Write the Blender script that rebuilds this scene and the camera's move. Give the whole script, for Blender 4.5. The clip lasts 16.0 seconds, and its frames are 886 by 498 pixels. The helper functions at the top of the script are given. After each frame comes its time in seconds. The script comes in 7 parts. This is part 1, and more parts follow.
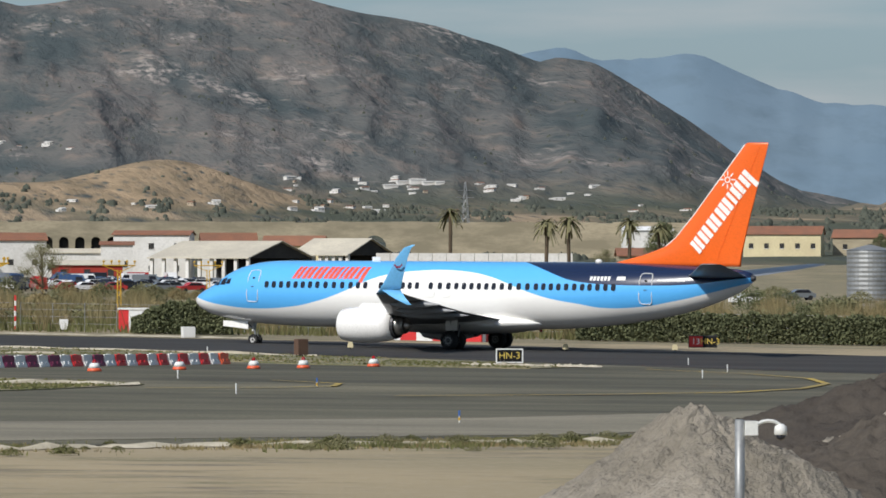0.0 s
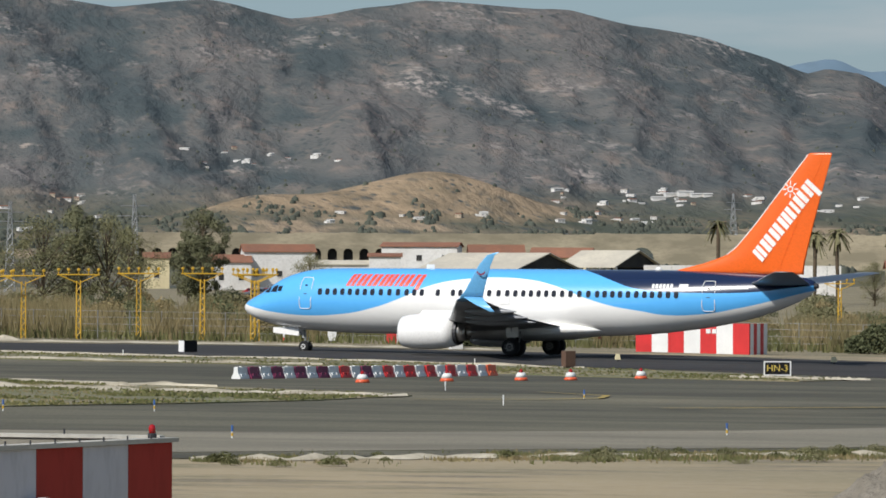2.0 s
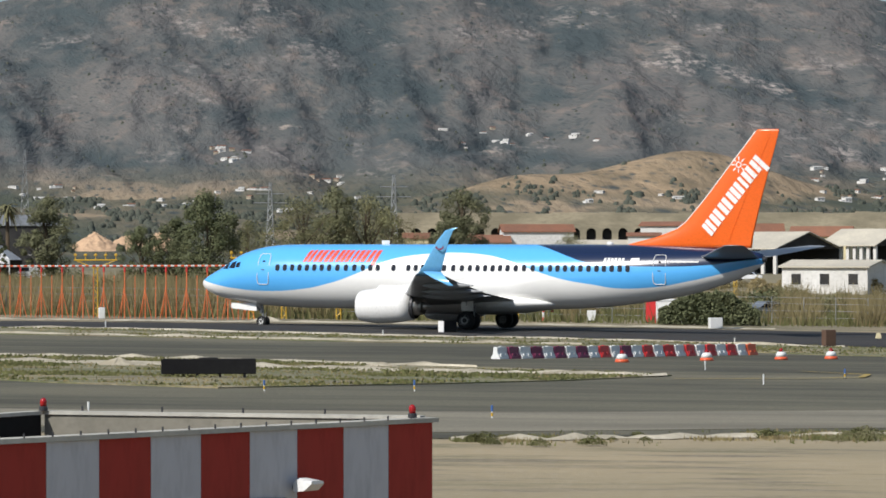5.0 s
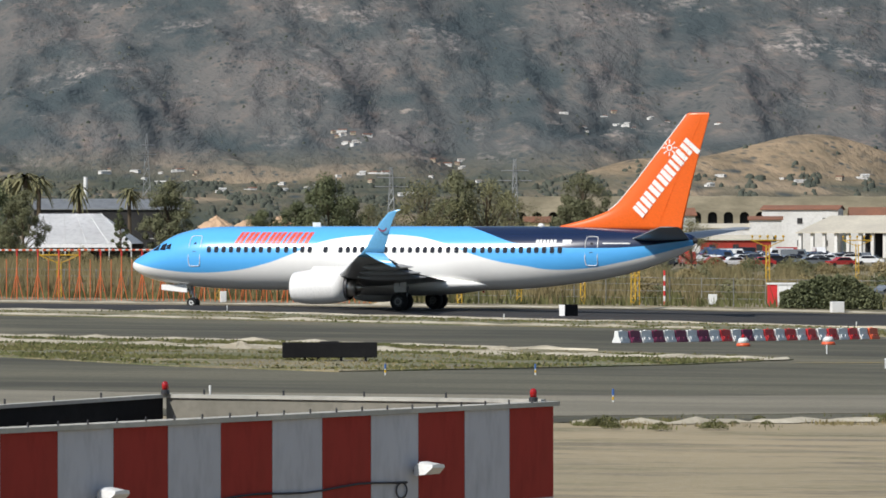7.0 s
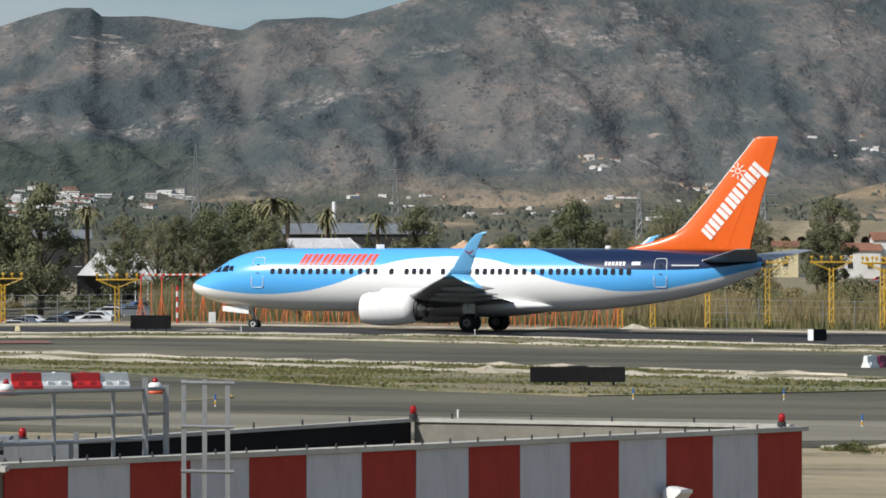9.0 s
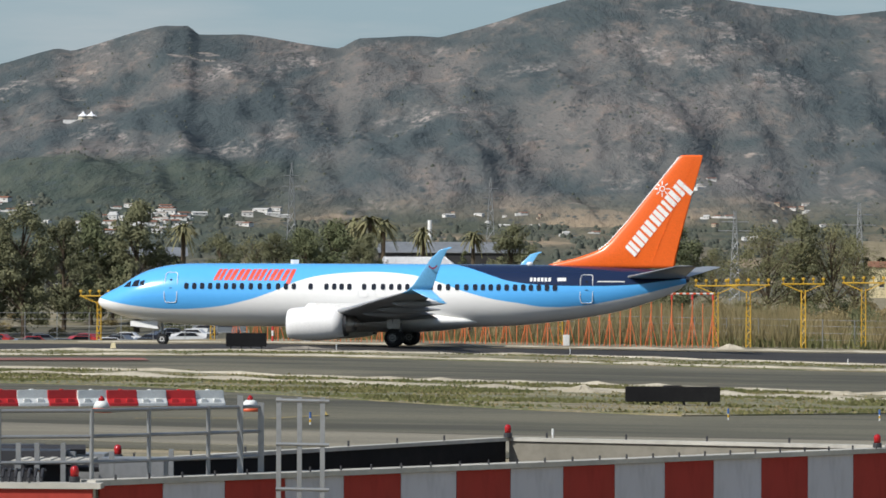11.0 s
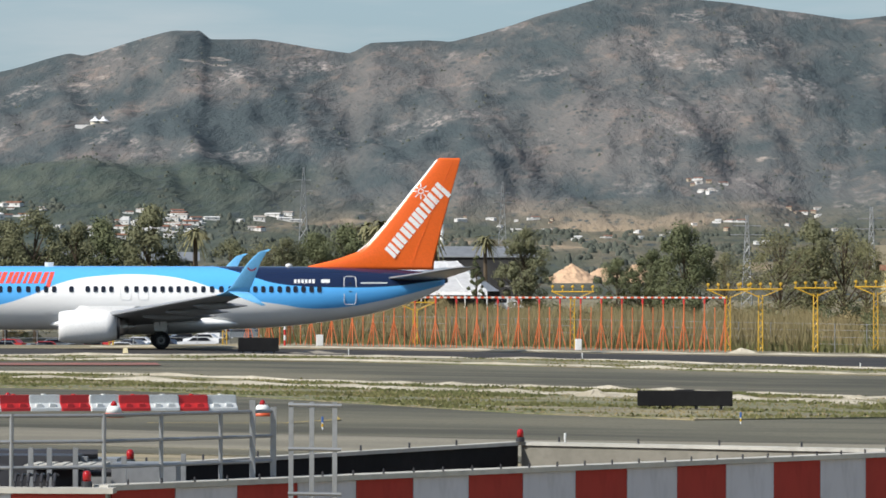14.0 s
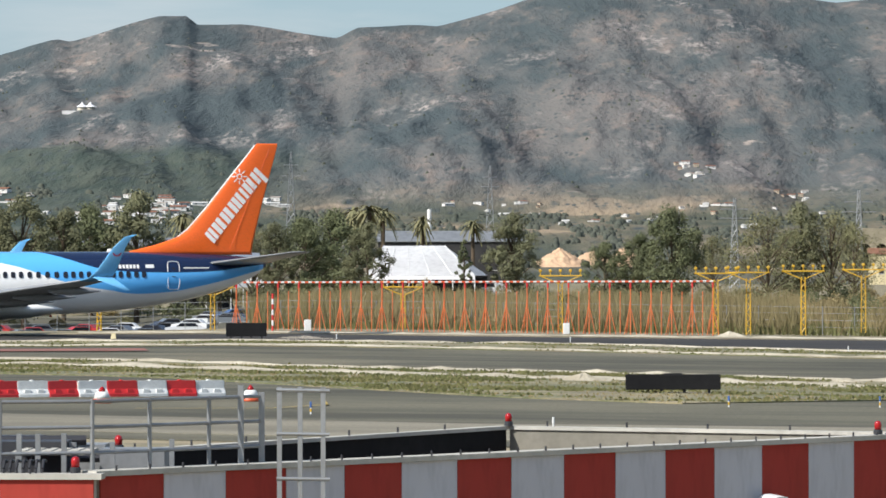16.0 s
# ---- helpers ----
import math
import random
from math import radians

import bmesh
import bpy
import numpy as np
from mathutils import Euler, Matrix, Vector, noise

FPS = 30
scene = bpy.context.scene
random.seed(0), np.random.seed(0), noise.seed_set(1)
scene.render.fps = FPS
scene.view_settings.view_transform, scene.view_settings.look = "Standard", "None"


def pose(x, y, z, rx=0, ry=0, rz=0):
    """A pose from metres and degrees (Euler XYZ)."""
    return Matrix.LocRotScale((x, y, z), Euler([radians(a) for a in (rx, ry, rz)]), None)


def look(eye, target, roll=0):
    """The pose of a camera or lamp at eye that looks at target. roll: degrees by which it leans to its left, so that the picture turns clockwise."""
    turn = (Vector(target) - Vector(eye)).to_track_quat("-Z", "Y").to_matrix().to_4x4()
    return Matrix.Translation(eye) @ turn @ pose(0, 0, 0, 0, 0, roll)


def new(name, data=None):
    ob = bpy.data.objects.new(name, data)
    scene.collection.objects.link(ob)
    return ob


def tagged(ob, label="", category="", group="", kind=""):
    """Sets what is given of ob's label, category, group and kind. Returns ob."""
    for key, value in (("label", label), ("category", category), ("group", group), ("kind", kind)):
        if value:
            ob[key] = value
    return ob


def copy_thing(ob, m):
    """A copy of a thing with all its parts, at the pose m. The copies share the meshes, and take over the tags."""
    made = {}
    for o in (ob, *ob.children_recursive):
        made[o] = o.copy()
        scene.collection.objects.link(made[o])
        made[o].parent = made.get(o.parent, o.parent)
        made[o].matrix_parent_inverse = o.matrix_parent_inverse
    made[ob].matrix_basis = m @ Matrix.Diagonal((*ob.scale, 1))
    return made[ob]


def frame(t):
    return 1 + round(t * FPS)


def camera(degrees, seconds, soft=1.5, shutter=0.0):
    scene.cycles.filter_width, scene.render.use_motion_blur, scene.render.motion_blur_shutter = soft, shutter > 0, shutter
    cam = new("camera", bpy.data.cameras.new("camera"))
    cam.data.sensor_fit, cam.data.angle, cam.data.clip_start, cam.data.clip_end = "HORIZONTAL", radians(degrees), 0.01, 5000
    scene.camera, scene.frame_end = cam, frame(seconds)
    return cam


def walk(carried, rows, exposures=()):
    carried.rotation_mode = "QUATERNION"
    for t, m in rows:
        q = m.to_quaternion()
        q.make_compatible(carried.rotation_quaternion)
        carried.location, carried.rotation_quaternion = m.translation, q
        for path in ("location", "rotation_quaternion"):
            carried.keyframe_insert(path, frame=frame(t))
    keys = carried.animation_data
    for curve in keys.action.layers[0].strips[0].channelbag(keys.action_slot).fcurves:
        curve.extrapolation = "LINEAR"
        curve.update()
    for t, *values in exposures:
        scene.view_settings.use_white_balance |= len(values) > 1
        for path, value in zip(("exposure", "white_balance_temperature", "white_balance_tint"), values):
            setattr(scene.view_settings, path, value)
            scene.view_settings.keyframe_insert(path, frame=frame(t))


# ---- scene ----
# ---- the camera: it stands on one spot, 4.1 m up, and turns after the airliner ----
EYE = Vector((0.0, 0.0, 4.098))
LENS = 11.935
# seconds, turn to the right, tilt up, lean
AIM = [
    (0, 12.100, 0.193, 0.108), (0.5, 11.347, 0.301, 0.012), (1, 10.388, 0.272, 0.053), (1.5, 9.419, 0.248, 0.002),
    (2, 8.484, 0.345, 0.219), (2.5, 7.882, 0.304, 0.118), (3, 7.299, 0.251, -0.000), (3.5, 6.599, 0.299, 0.000),
    (4, 5.859, 0.227, -0.041), (4.2, 5.627, 0.148, -0.067), (6.3, 4.066, -0.017, -0.045), (6.5, 3.857, -0.104, -0.098),
    (7, 3.349, -0.151, -0.048), (7.5, 2.692, 0.124, 0.154), (8, 1.577, 0.172, -0.029), (8.5, 0.697, 0.114, -0.159),
    (9, 0.000, 0.182, -0.050), (9.5, -0.392, 0.319, -0.100), (10, -0.677, 0.386, 0.229), (12.3, -1.945, 0.526, -0.100),
    (12.5, -1.952, 0.552, -0.001), (13, -1.983, 0.610, -0.033), (13.5, -1.758, 0.550, 0.105), (14, -1.453, 0.495, 0.121),
    (14.5, -1.470, 0.360, 0.094), (15, -1.438, 0.388, -0.018), (15.5, -1.377, 0.383, -0.065), (16, -1.286, 0.286, -0.093),
]
cam = camera(LENS, 16.0, 1.7)


def aim(yaw, tilt, lean):
    a, b = radians(yaw), radians(tilt)
    way = Vector((math.sin(a) * math.cos(b), math.cos(a) * math.cos(b), math.sin(b)))
    return look(EYE, EYE + way * 100, lean)


walk(cam, [(t, aim(y, p, r)) for t, y, p, r in AIM], [(0, -0.08), (3.5, 0.0), (9, 0.06), (12.5, 0.17), (13.5, 0.25), (14.5, 0.42), (16, 0.5)])

# ---- world, sun ----
SUN_AZ, SUN_EL = 232.0, 40.0          # bearing (from +y, clockwise) and height of the sun
world = bpy.data.worlds.new("world")
scene.world = world
world.use_nodes = True
wn = world.node_tree
sky = wn.nodes.new("ShaderNodeTexSky")
sky.sky_type, sky.sun_disc = "NISHITA", False
sky.sun_elevation, sky.sun_rotation = radians(SUN_EL), radians(SUN_AZ)
sky.air_density, sky.dust_density, sky.ozone_density = 1.0, 0.6, 2.0
# haze low down and thin cloud
def wnode(kind, **kw):
    k = wn.nodes.new(kind)
    for a, v in kw.items():
        k.inputs[a.replace("_", " ")].default_value = v
    return k


tc = wnode("ShaderNodeTexCoord")
sep = wnode("ShaderNodeSeparateXYZ")
wn.links.new(tc.outputs["Generated"], sep.inputs[0])
low = wnode("ShaderNodeMapRange", From_Min=0.30, From_Max=0.02, To_Max=0.88)
wn.links.new(sep.outputs[2], low.inputs["Value"])
mx = wn.nodes.new("ShaderNodeMix")
mx.data_type = "RGBA"
wn.links.new(low.outputs[0], mx.inputs[0])
wn.links.new(sky.outputs[0], mx.inputs[6])
mx.inputs[7].default_value = (2.15, 3.05, 3.75, 1)
mp = wnode("ShaderNodeMapping", Scale=(5.0, 5.0, 34.0))
cl = wnode("ShaderNodeTexNoise", Scale=1.9, Detail=6.0)
cr = wnode("ShaderNodeMapRange", From_Min=0.48, From_Max=0.74, To_Max=0.7)
wn.links.new(tc.outputs["Generated"], mp.inputs[0])
wn.links.new(mp.outputs[0], cl.inputs["Vector"])
wn.links.new(cl.outputs["Fac"], cr.inputs["Value"])
m2 = wn.nodes.new("ShaderNodeMix")
m2.data_type = "RGBA"
wn.links.new(cr.outputs[0], m2.inputs[0])
wn.links.new(mx.outputs[2], m2.inputs[6])
m2.inputs[7].default_value = (4.6, 4.9, 5.1, 1)
wn.links.new(m2.outputs[2], wn.nodes["Background"].inputs[0])
wn.nodes["Background"].inputs[1].default_value = 0.105
sun = new("sun", bpy.data.lights.new("sun", "SUN"))
sun.data.energy, sun.data.angle, sun.data.color = 4.6, radians(0.5), (1.0, 0.965, 0.915)
sd = Vector((math.sin(radians(SUN_AZ)) * math.cos(radians(SUN_EL)), math.cos(radians(SUN_AZ)) * math.cos(radians(SUN_EL)), math.sin(radians(SUN_EL))))
sun.matrix_world = look(sd * 200, (0, 0, 0))


# ---- materials ----
def shader(name, rough=0.6, metal=0.0):
    m = bpy.data.materials.new(name)
    m.use_nodes = True
    b = m.node_tree.nodes["Principled BSDF"]
    b.inputs["Roughness"].default_value, b.inputs["Metallic"].default_value = rough, metal
    return m, m.node_tree.nodes, m.node_tree.links, b


def col(c):
    return (c[0], c[1], c[2], 1.0)


def noise_of(n, l, vec, scale, detail=5.0, rough=0.6):
    k = n.new("ShaderNodeTexNoise")
    k.inputs["Scale"].default_value, k.inputs["Detail"].default_value, k.inputs["Roughness"].default_value = scale, detail, rough
    l.new(vec, k.inputs["Vector"])
    return k.outputs["Fac"]


def ramp_of(n, l, fac, lo, hi):
    k = n.new("ShaderNodeMapRange")
    k.inputs["From Min"].default_value, k.inputs["From Max"].default_value = lo, hi
    l.new(fac, k.inputs["Value"])
    return k.outputs["Result"]


def blend(n, l, fac, a, b):
    k = n.new("ShaderNodeMix")
    k.data_type = "RGBA"
    for v, s in ((fac, 0), (a, 6), (b, 7)):
        if hasattr(v, "is_linked"):
            l.new(v, k.inputs[s])
        else:
            k.inputs[s].default_value = v if s == 0 else col(v)
    return k.outputs[2]


def bump_of(n, l, b, height, strength, dist):
    k = n.new("ShaderNodeBump")
    k.inputs["Strength"].default_value, k.inputs["Distance"].default_value = strength, dist
    l.new(height, k.inputs["Height"])
    l.new(k.outputs[0], b.inputs["Normal"])


def mottled(name, a, c, big=0.3, small=6.0, rough=0.7, metal=0.0, relief=0.0, dist=0.02, lo=0.35, hi=0.65, vary=0.0, stretch=None):
    """A surface of two tones, mixed by grain at two scales."""
    m, n, l, b = shader(name, rough, metal)
    vec = n.new("ShaderNodeTexCoord").outputs["Object"]
    if stretch:
        mp = n.new("ShaderNodeMapping")
        mp.inputs["Scale"].default_value = stretch
        l.new(vec, mp.inputs["Vector"])
        vec = mp.outputs[0]
    f1 = ramp_of(n, l, noise_of(n, l, vec, big), lo, hi)
    f2 = noise_of(n, l, vec, small)
    c1 = blend(n, l, f1, a, c)
    mid = tuple(0.5 * (p + q) * 0.75 for p, q in zip(a, c))
    k = blend(n, l, ramp_of(n, l, f2, 0.45, 0.85), c1, mid)
    if vary:
        oi = n.new("ShaderNodeObjectInfo").outputs["Random"]
        gi = n.new("ShaderNodeNewGeometry").outputs["Random Per Island"]
        s = n.new("ShaderNodeMath")
        s.operation = "ADD"
        l.new(oi, s.inputs[0]), l.new(gi, s.inputs[1])
        hv = n.new("ShaderNodeHueSaturation")
        l.new(ramp_of(n, l, s.outputs[0], 0.0, 2.0), hv.inputs["Value"])
        mr = hv.inputs["Value"].links[0].from_node
        mr.inputs["To Min"].default_value, mr.inputs["To Max"].default_value = 1 - vary, 1 + vary
        l.new(k, hv.inputs["Color"])
        k = hv.outputs[0]
    l.new(k, b.inputs["Base Color"])
    if rough >= 0.75:
        b.inputs["Specular IOR Level"].default_value = 0.15
    if relief:
        bump_of(n, l, b, f2, relief, dist)
    return m


def paint(name, c, rough=0.35, wear=0.12, metal=0.0, scale=3.0):
    return mottled(name, c, tuple(v * (1 - wear) for v in c), scale * 0.2, scale * 4, rough, metal, 0.03, 0.005)


M = {}
M["white"] = paint("white_paint", (0.78, 0.78, 0.76))
M["white_gloss"] = paint("white_gloss", (0.87, 0.86, 0.83), 0.2, 0.06)
M["red"] = paint("red_paint", (0.42, 0.045, 0.03), 0.5, 0.3)
M["red_plastic"] = paint("red_plastic", (0.62, 0.03, 0.03), 0.45, 0.25)
M["purple_plastic"] = paint("purple_plastic", (0.20, 0.025, 0.075), 0.5, 0.25)
M["orange_plastic"] = paint("orange_plastic", (0.75, 0.12, 0.04), 0.45, 0.2)
M["white_plastic"] = paint("white_plastic", (0.74, 0.75, 0.72), 0.45, 0.15)
M["yellow"] = paint("yellow_paint", (0.62, 0.37, 0.02), 0.5, 0.25)
M["mast_orange"] = paint("mast_orange", (0.72, 0.17, 0.05), 0.5, 0.25)
M["grey_metal"] = paint("galvanised_metal", (0.34, 0.35, 0.35), 0.5, 0.3, 0.5)
M["dark_metal"] = paint("dark_metal", (0.05, 0.05, 0.055), 0.5, 0.3, 0.3)
M["bright_metal"] = paint("bright_metal", (0.55, 0.53, 0.5), 0.3, 0.2, 0.9)
M["rubber"] = mottled("rubber", (0.015, 0.015, 0.016), (0.03, 0.03, 0.03), 1.0, 20.0, 0.8)
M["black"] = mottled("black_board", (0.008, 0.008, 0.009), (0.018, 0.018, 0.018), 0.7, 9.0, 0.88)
M["glass"] = mottled("dark_glass", (0.012, 0.014, 0.02), (0.02, 0.022, 0.03), 1.0, 3.0, 0.08)
M["orange"] = paint("orange_paint", (0.84, 0.135, 0.015), 0.28, 0.06)
M["sky_blue"] = paint("sky_blue_paint", (0.16, 0.46, 0.78), 0.25, 0.06)
M["title_red"] = paint("title_red", (0.80, 0.09, 0.05), 0.35, 0.05)
M["wing_grey"] = paint("wing_grey", (0.25, 0.26, 0.27), 0.35, 0.15)
M["wall_red"] = mottled("check_red", (0.37, 0.045, 0.035), (0.27, 0.045, 0.03), 0.6, 7.0, 0.75, 0, 0.2, 0.01, stretch=(1, 1, 0.25))
M["wall_white"] = mottled("check_white", (0.52, 0.52, 0.54), (0.45, 0.45, 0.47), 0.5, 7.0, 0.75, 0, 0.2, 0.01, stretch=(1, 1, 0.25))
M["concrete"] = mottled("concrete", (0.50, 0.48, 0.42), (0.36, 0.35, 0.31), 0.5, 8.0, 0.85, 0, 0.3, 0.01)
# Concrete darkened so that its colour carries the shade on the inner wall.
M["inner_wall"] = mottled("shade_grey_concrete", (0.25, 0.235, 0.195), (0.17, 0.16, 0.13), 0.5, 8.0, 0.85, 0, 0.3, 0.01)
M["lamp_red"] = paint("red_lens", (0.36, 0.010, 0.012), 0.15, 0.2)
M["stone"] = mottled("old_stone", (0.39, 0.335, 0.235), (0.245, 0.215, 0.15), 0.09, 0.9, 0.9, 0, 0.5, 0.1, 0.40, 0.60, stretch=(0.5, 0.5, 1.6))
M["plaster"] = mottled("white_plaster", (0.70, 0.69, 0.66), (0.58, 0.56, 0.52), 0.2, 2.0, 0.85)
M["cream"] = mottled("cream_plaster", (0.66, 0.58, 0.36), (0.56, 0.48, 0.30), 0.2, 2.0, 0.85)
M["tile_red"] = mottled("roof_tiles", (0.28, 0.13, 0.08), (0.21, 0.11, 0.075), 0.3, 3.0, 0.85, 0, 0.4, 0.05, vary=0.2)
M["shed_roof"] = mottled("shed_roof", (0.58, 0.53, 0.42), (0.46, 0.42, 0.34), 0.15, 2.0, 0.7)
M["canvas"] = mottled("white_canvas", (0.84, 0.84, 0.84), (0.76, 0.76, 0.76), 0.2, 1.5, 0.6)
M["dark_open"] = mottled("dark_opening", (0.03, 0.03, 0.032), (0.05, 0.048, 0.045), 0.3, 2.0, 0.8)
M["bark"] = mottled("bark", (0.12, 0.09, 0.06), (0.07, 0.055, 0.04), 1.5, 12.0, 0.9, 0, 0.5, 0.03)
M["leaf"] = mottled("leaf_green", (0.128, 0.132, 0.072), (0.162, 0.160, 0.090), 0.2, 2.0, 0.85, vary=0.2)
M["leaf_dark"] = mottled("leaf_dark", (0.104, 0.118, 0.060), (0.138, 0.146, 0.076), 0.2, 2.0, 0.85, vary=0.2)
M["leaf_olive"] = mottled("leaf_olive", (0.195, 0.180, 0.098), (0.150, 0.152, 0.072), 0.2, 2.0, 0.85, vary=0.2)
M["reed"] = mottled("dry_reed", (0.31, 0.24, 0.125), (0.185, 0.165, 0.08), 0.06, 1.0, 0.85, vary=0.4)
M["weed"] = mottled("green_weed", (0.095, 0.105, 0.042), (0.145, 0.135, 0.058), 0.1, 1.0, 0.85, vary=0.4)
M["gravel_white"] = mottled("pale_gravel", (0.60, 0.54, 0.42), (0.33, 0.29, 0.21), 0.5, 5.0, 0.95, 0, 0.6, 0.05)
M["spoil"] = mottled("spoil_heap", (0.34, 0.305, 0.25), (0.19, 0.17, 0.135), 0.5, 7.0, 0.95, 0, 1.0, 0.16)
# Dark earth, its colour deepened to carry the shade beside the pale heap.
M["soil_dark"] = mottled("shaded_dark_spoil", (0.055, 0.047, 0.040), (0.085, 0.073, 0.060), 0.2, 4.0, 0.95, 0, 0.8, 0.10)
M["line_yellow"] = mottled("yellow_line", (0.50, 0.36, 0.08), (0.28, 0.22, 0.10), 0.3, 4.0, 0.8)


def asphalt(name, a, c, pale):
    m, n, l, b = shader(name, 0.85)
    vec = n.new("ShaderNodeTexCoord").outputs["Object"]
    mp = n.new("ShaderNodeMapping")
    mp.inputs["Scale"].default_value = (0.02, 0.16, 1.0)
    l.new(vec, mp.inputs["Vector"])
    streak = ramp_of(n, l, noise_of(n, l, mp.outputs[0], 1.0, 7.0, 0.7), 0.42, 0.60)
    c1 = blend(n, l, streak, a, c)
    patch = ramp_of(n, l, noise_of(n, l, vec, 0.035, 4.0), 0.52, 0.72)
    c2 = blend(n, l, patch, c1, pale)
    g = noise_of(n, l, vec, 14.0, 3.0)
    k = blend(n, l, ramp_of(n, l, g, 0.3, 0.9), c2, tuple(v * 0.6 for v in a))
    l.new(k, b.inputs["Base Color"])
    b.inputs["Specular IOR Level"].default_value = 0.12
    bump_of(n, l, b, g, 0.25, 0.01)
    return m


M["asphalt"] = asphalt("asphalt", (0.086, 0.082, 0.062), (0.180, 0.168, 0.120), (0.25, 0.226, 0.155))
M["runway"] = asphalt("runway_asphalt", (0.044, 0.042, 0.040), (0.075, 0.071, 0.066), (0.058, 0.055, 0.051))
M["old_concrete"] = asphalt("worn_pale_asphalt", (0.19, 0.174, 0.132), (0.30, 0.272, 0.205), (0.35, 0.315, 0.235))


def soil(name="dry_ground", cut=(0.52, 0.66), green=(0.13, 0.12, 0.06)):
    m, n, l, b = shader(name, 0.95)
    vec = n.new("ShaderNodeTexCoord").outputs["Object"]
    mp = n.new("ShaderNodeMapping")
    mp.inputs["Scale"].default_value = (0.35, 1.0, 1.0)
    l.new(vec, mp.inputs["Vector"])
    f1 = ramp_of(n, l, noise_of(n, l, mp.outputs[0], 0.06, 6.0, 0.6), 0.35, 0.65)
    c1 = blend(n, l, f1, (0.36, 0.285, 0.170), (0.25, 0.21, 0.125))
    f2 = ramp_of(n, l, noise_of(n, l, mp.outputs[0], 0.22, 6.0, 0.7), *cut)
    c2 = blend(n, l, f2, c1, green)
    f4 = ramp_of(n, l, noise_of(n, l, mp.outputs[0], 0.45, 6.0, 0.65), 0.51, 0.64)
    c2 = blend(n, l, f4, c2, (0.175, 0.145, 0.095))
    f3 = noise_of(n, l, vec, 3.0, 5.0, 0.7)
    c3 = blend(n, l, ramp_of(n, l, f3, 0.5, 0.8), c2, (0.36, 0.30, 0.21))
    l.new(c3, b.inputs["Base Color"])
    bump_of(n, l, b, f3, 0.6, 0.08)
    return m


def hillside():
    """Scrub, bare rock and dry pasture over the slopes; the pattern is drawn across and up the slope."""
    m, n, l, b = shader("scrub_hillside", 0.95)
    b.inputs["Specular IOR Level"].default_value = 0.1
    raw = n.new("ShaderNodeTexCoord").outputs["Object"]

    def scaled(v):
        mp = n.new("ShaderNodeMapping")
        mp.inputs["Scale"].default_value = v
        l.new(raw, mp.inputs["Vector"])
        return mp.outputs[0]

    def times(a, c):
        k = n.new("ShaderNodeMath")
        k.operation = "MULTIPLY"
        l.new(a, k.inputs[0]), l.new(c, k.inputs[1])
        return k.outputs[0]

    vec, lying = scaled((1.0, 0.14, 1.5)), scaled((0.55, 0.10, 2.4))
    # heath in wide patches, broken up by tufts
    big = noise_of(n, l, vec, 0.011, 5.0, 0.55)
    mid = noise_of(n, l, vec, 0.055, 6.0, 0.62)
    # Heath tones lean to blue: distance haze is put into the colour.
    c1 = blend(n, l, ramp_of(n, l, big, 0.40, 0.62), (0.063, 0.078, 0.080), (0.138, 0.131, 0.122))
    c1 = blend(n, l, times(ramp_of(n, l, mid, 0.52, 0.68), ramp_of(n, l, big, 0.36, 0.56)), c1, (0.195, 0.162, 0.138))
    # bare rock in outcrops only
    where = ramp_of(n, l, noise_of(n, l, vec, 0.017, 4.0, 0.6), 0.56, 0.70)
    grain = noise_of(n, l, vec, 0.16, 6.0, 0.68)
    c2 = blend(n, l, times(where, ramp_of(n, l, grain, 0.47, 0.60)), c1, (0.36, 0.315, 0.28))
    ledge = ramp_of(n, l, noise_of(n, l, lying, 0.035, 5.0, 0.6), 0.66, 0.72)
    c2 = blend(n, l, ledge, c2, (0.31, 0.265, 0.225))
    # pasture on the knoll, fields low down
    sp = n.new("ShaderNodeSeparateXYZ")
    l.new(raw, sp.inputs[0])
    d = n.new("ShaderNodeVectorMath")
    d.operation = "DISTANCE"
    l.new(scaled((1.0, 0.55, 0.0)), d.inputs[0])
    d.inputs[1].default_value = (300.0, 2205.0 * 0.55, 0.0)
    patch = noise_of(n, l, vec, 0.016, 6.0, 0.6)
    knoll = n.new("ShaderNodeMath")
    knoll.operation = "MULTIPLY_ADD"
    l.new(patch, knoll.inputs[0])
    knoll.inputs[1].default_value = 90.0
    l.new(d.outputs["Value"], knoll.inputs[2])
    k1 = ramp_of(n, l, knoll.outputs[0], 165.0, 140.0)
    low = ramp_of(n, l, sp.outputs[2], 60.0, 34.0)
    field = noise_of(n, l, scaled((0.5, 0.06, 2.0)), 0.030, 3.0, 0.5)
    fields = blend(n, l, ramp_of(n, l, field, 0.40, 0.60), (0.075, 0.083, 0.060), (0.165, 0.142, 0.098))
    fields = blend(n, l, ramp_of(n, l, field, 0.62, 0.66), fields, (0.29, 0.225, 0.15))
    c3 = blend(n, l, low, c2, fields)
    grass = blend(n, l, ramp_of(n, l, mid, 0.38, 0.62), (0.33, 0.245, 0.155), (0.20, 0.155, 0.100))
    c3 = blend(n, l, k1, c3, grass)
    # the orchards to the west
    rows = times(ramp_of(n, l, sp.outputs[0], -120.0, -190.0), ramp_of(n, l, sp.outputs[2], 88.0, 78.0))
    c3 = blend(n, l, rows, c3, blend(n, l, ramp_of(n, l, mid, 0.4, 0.6), (0.052, 0.068, 0.056), (0.080, 0.092, 0.072)))
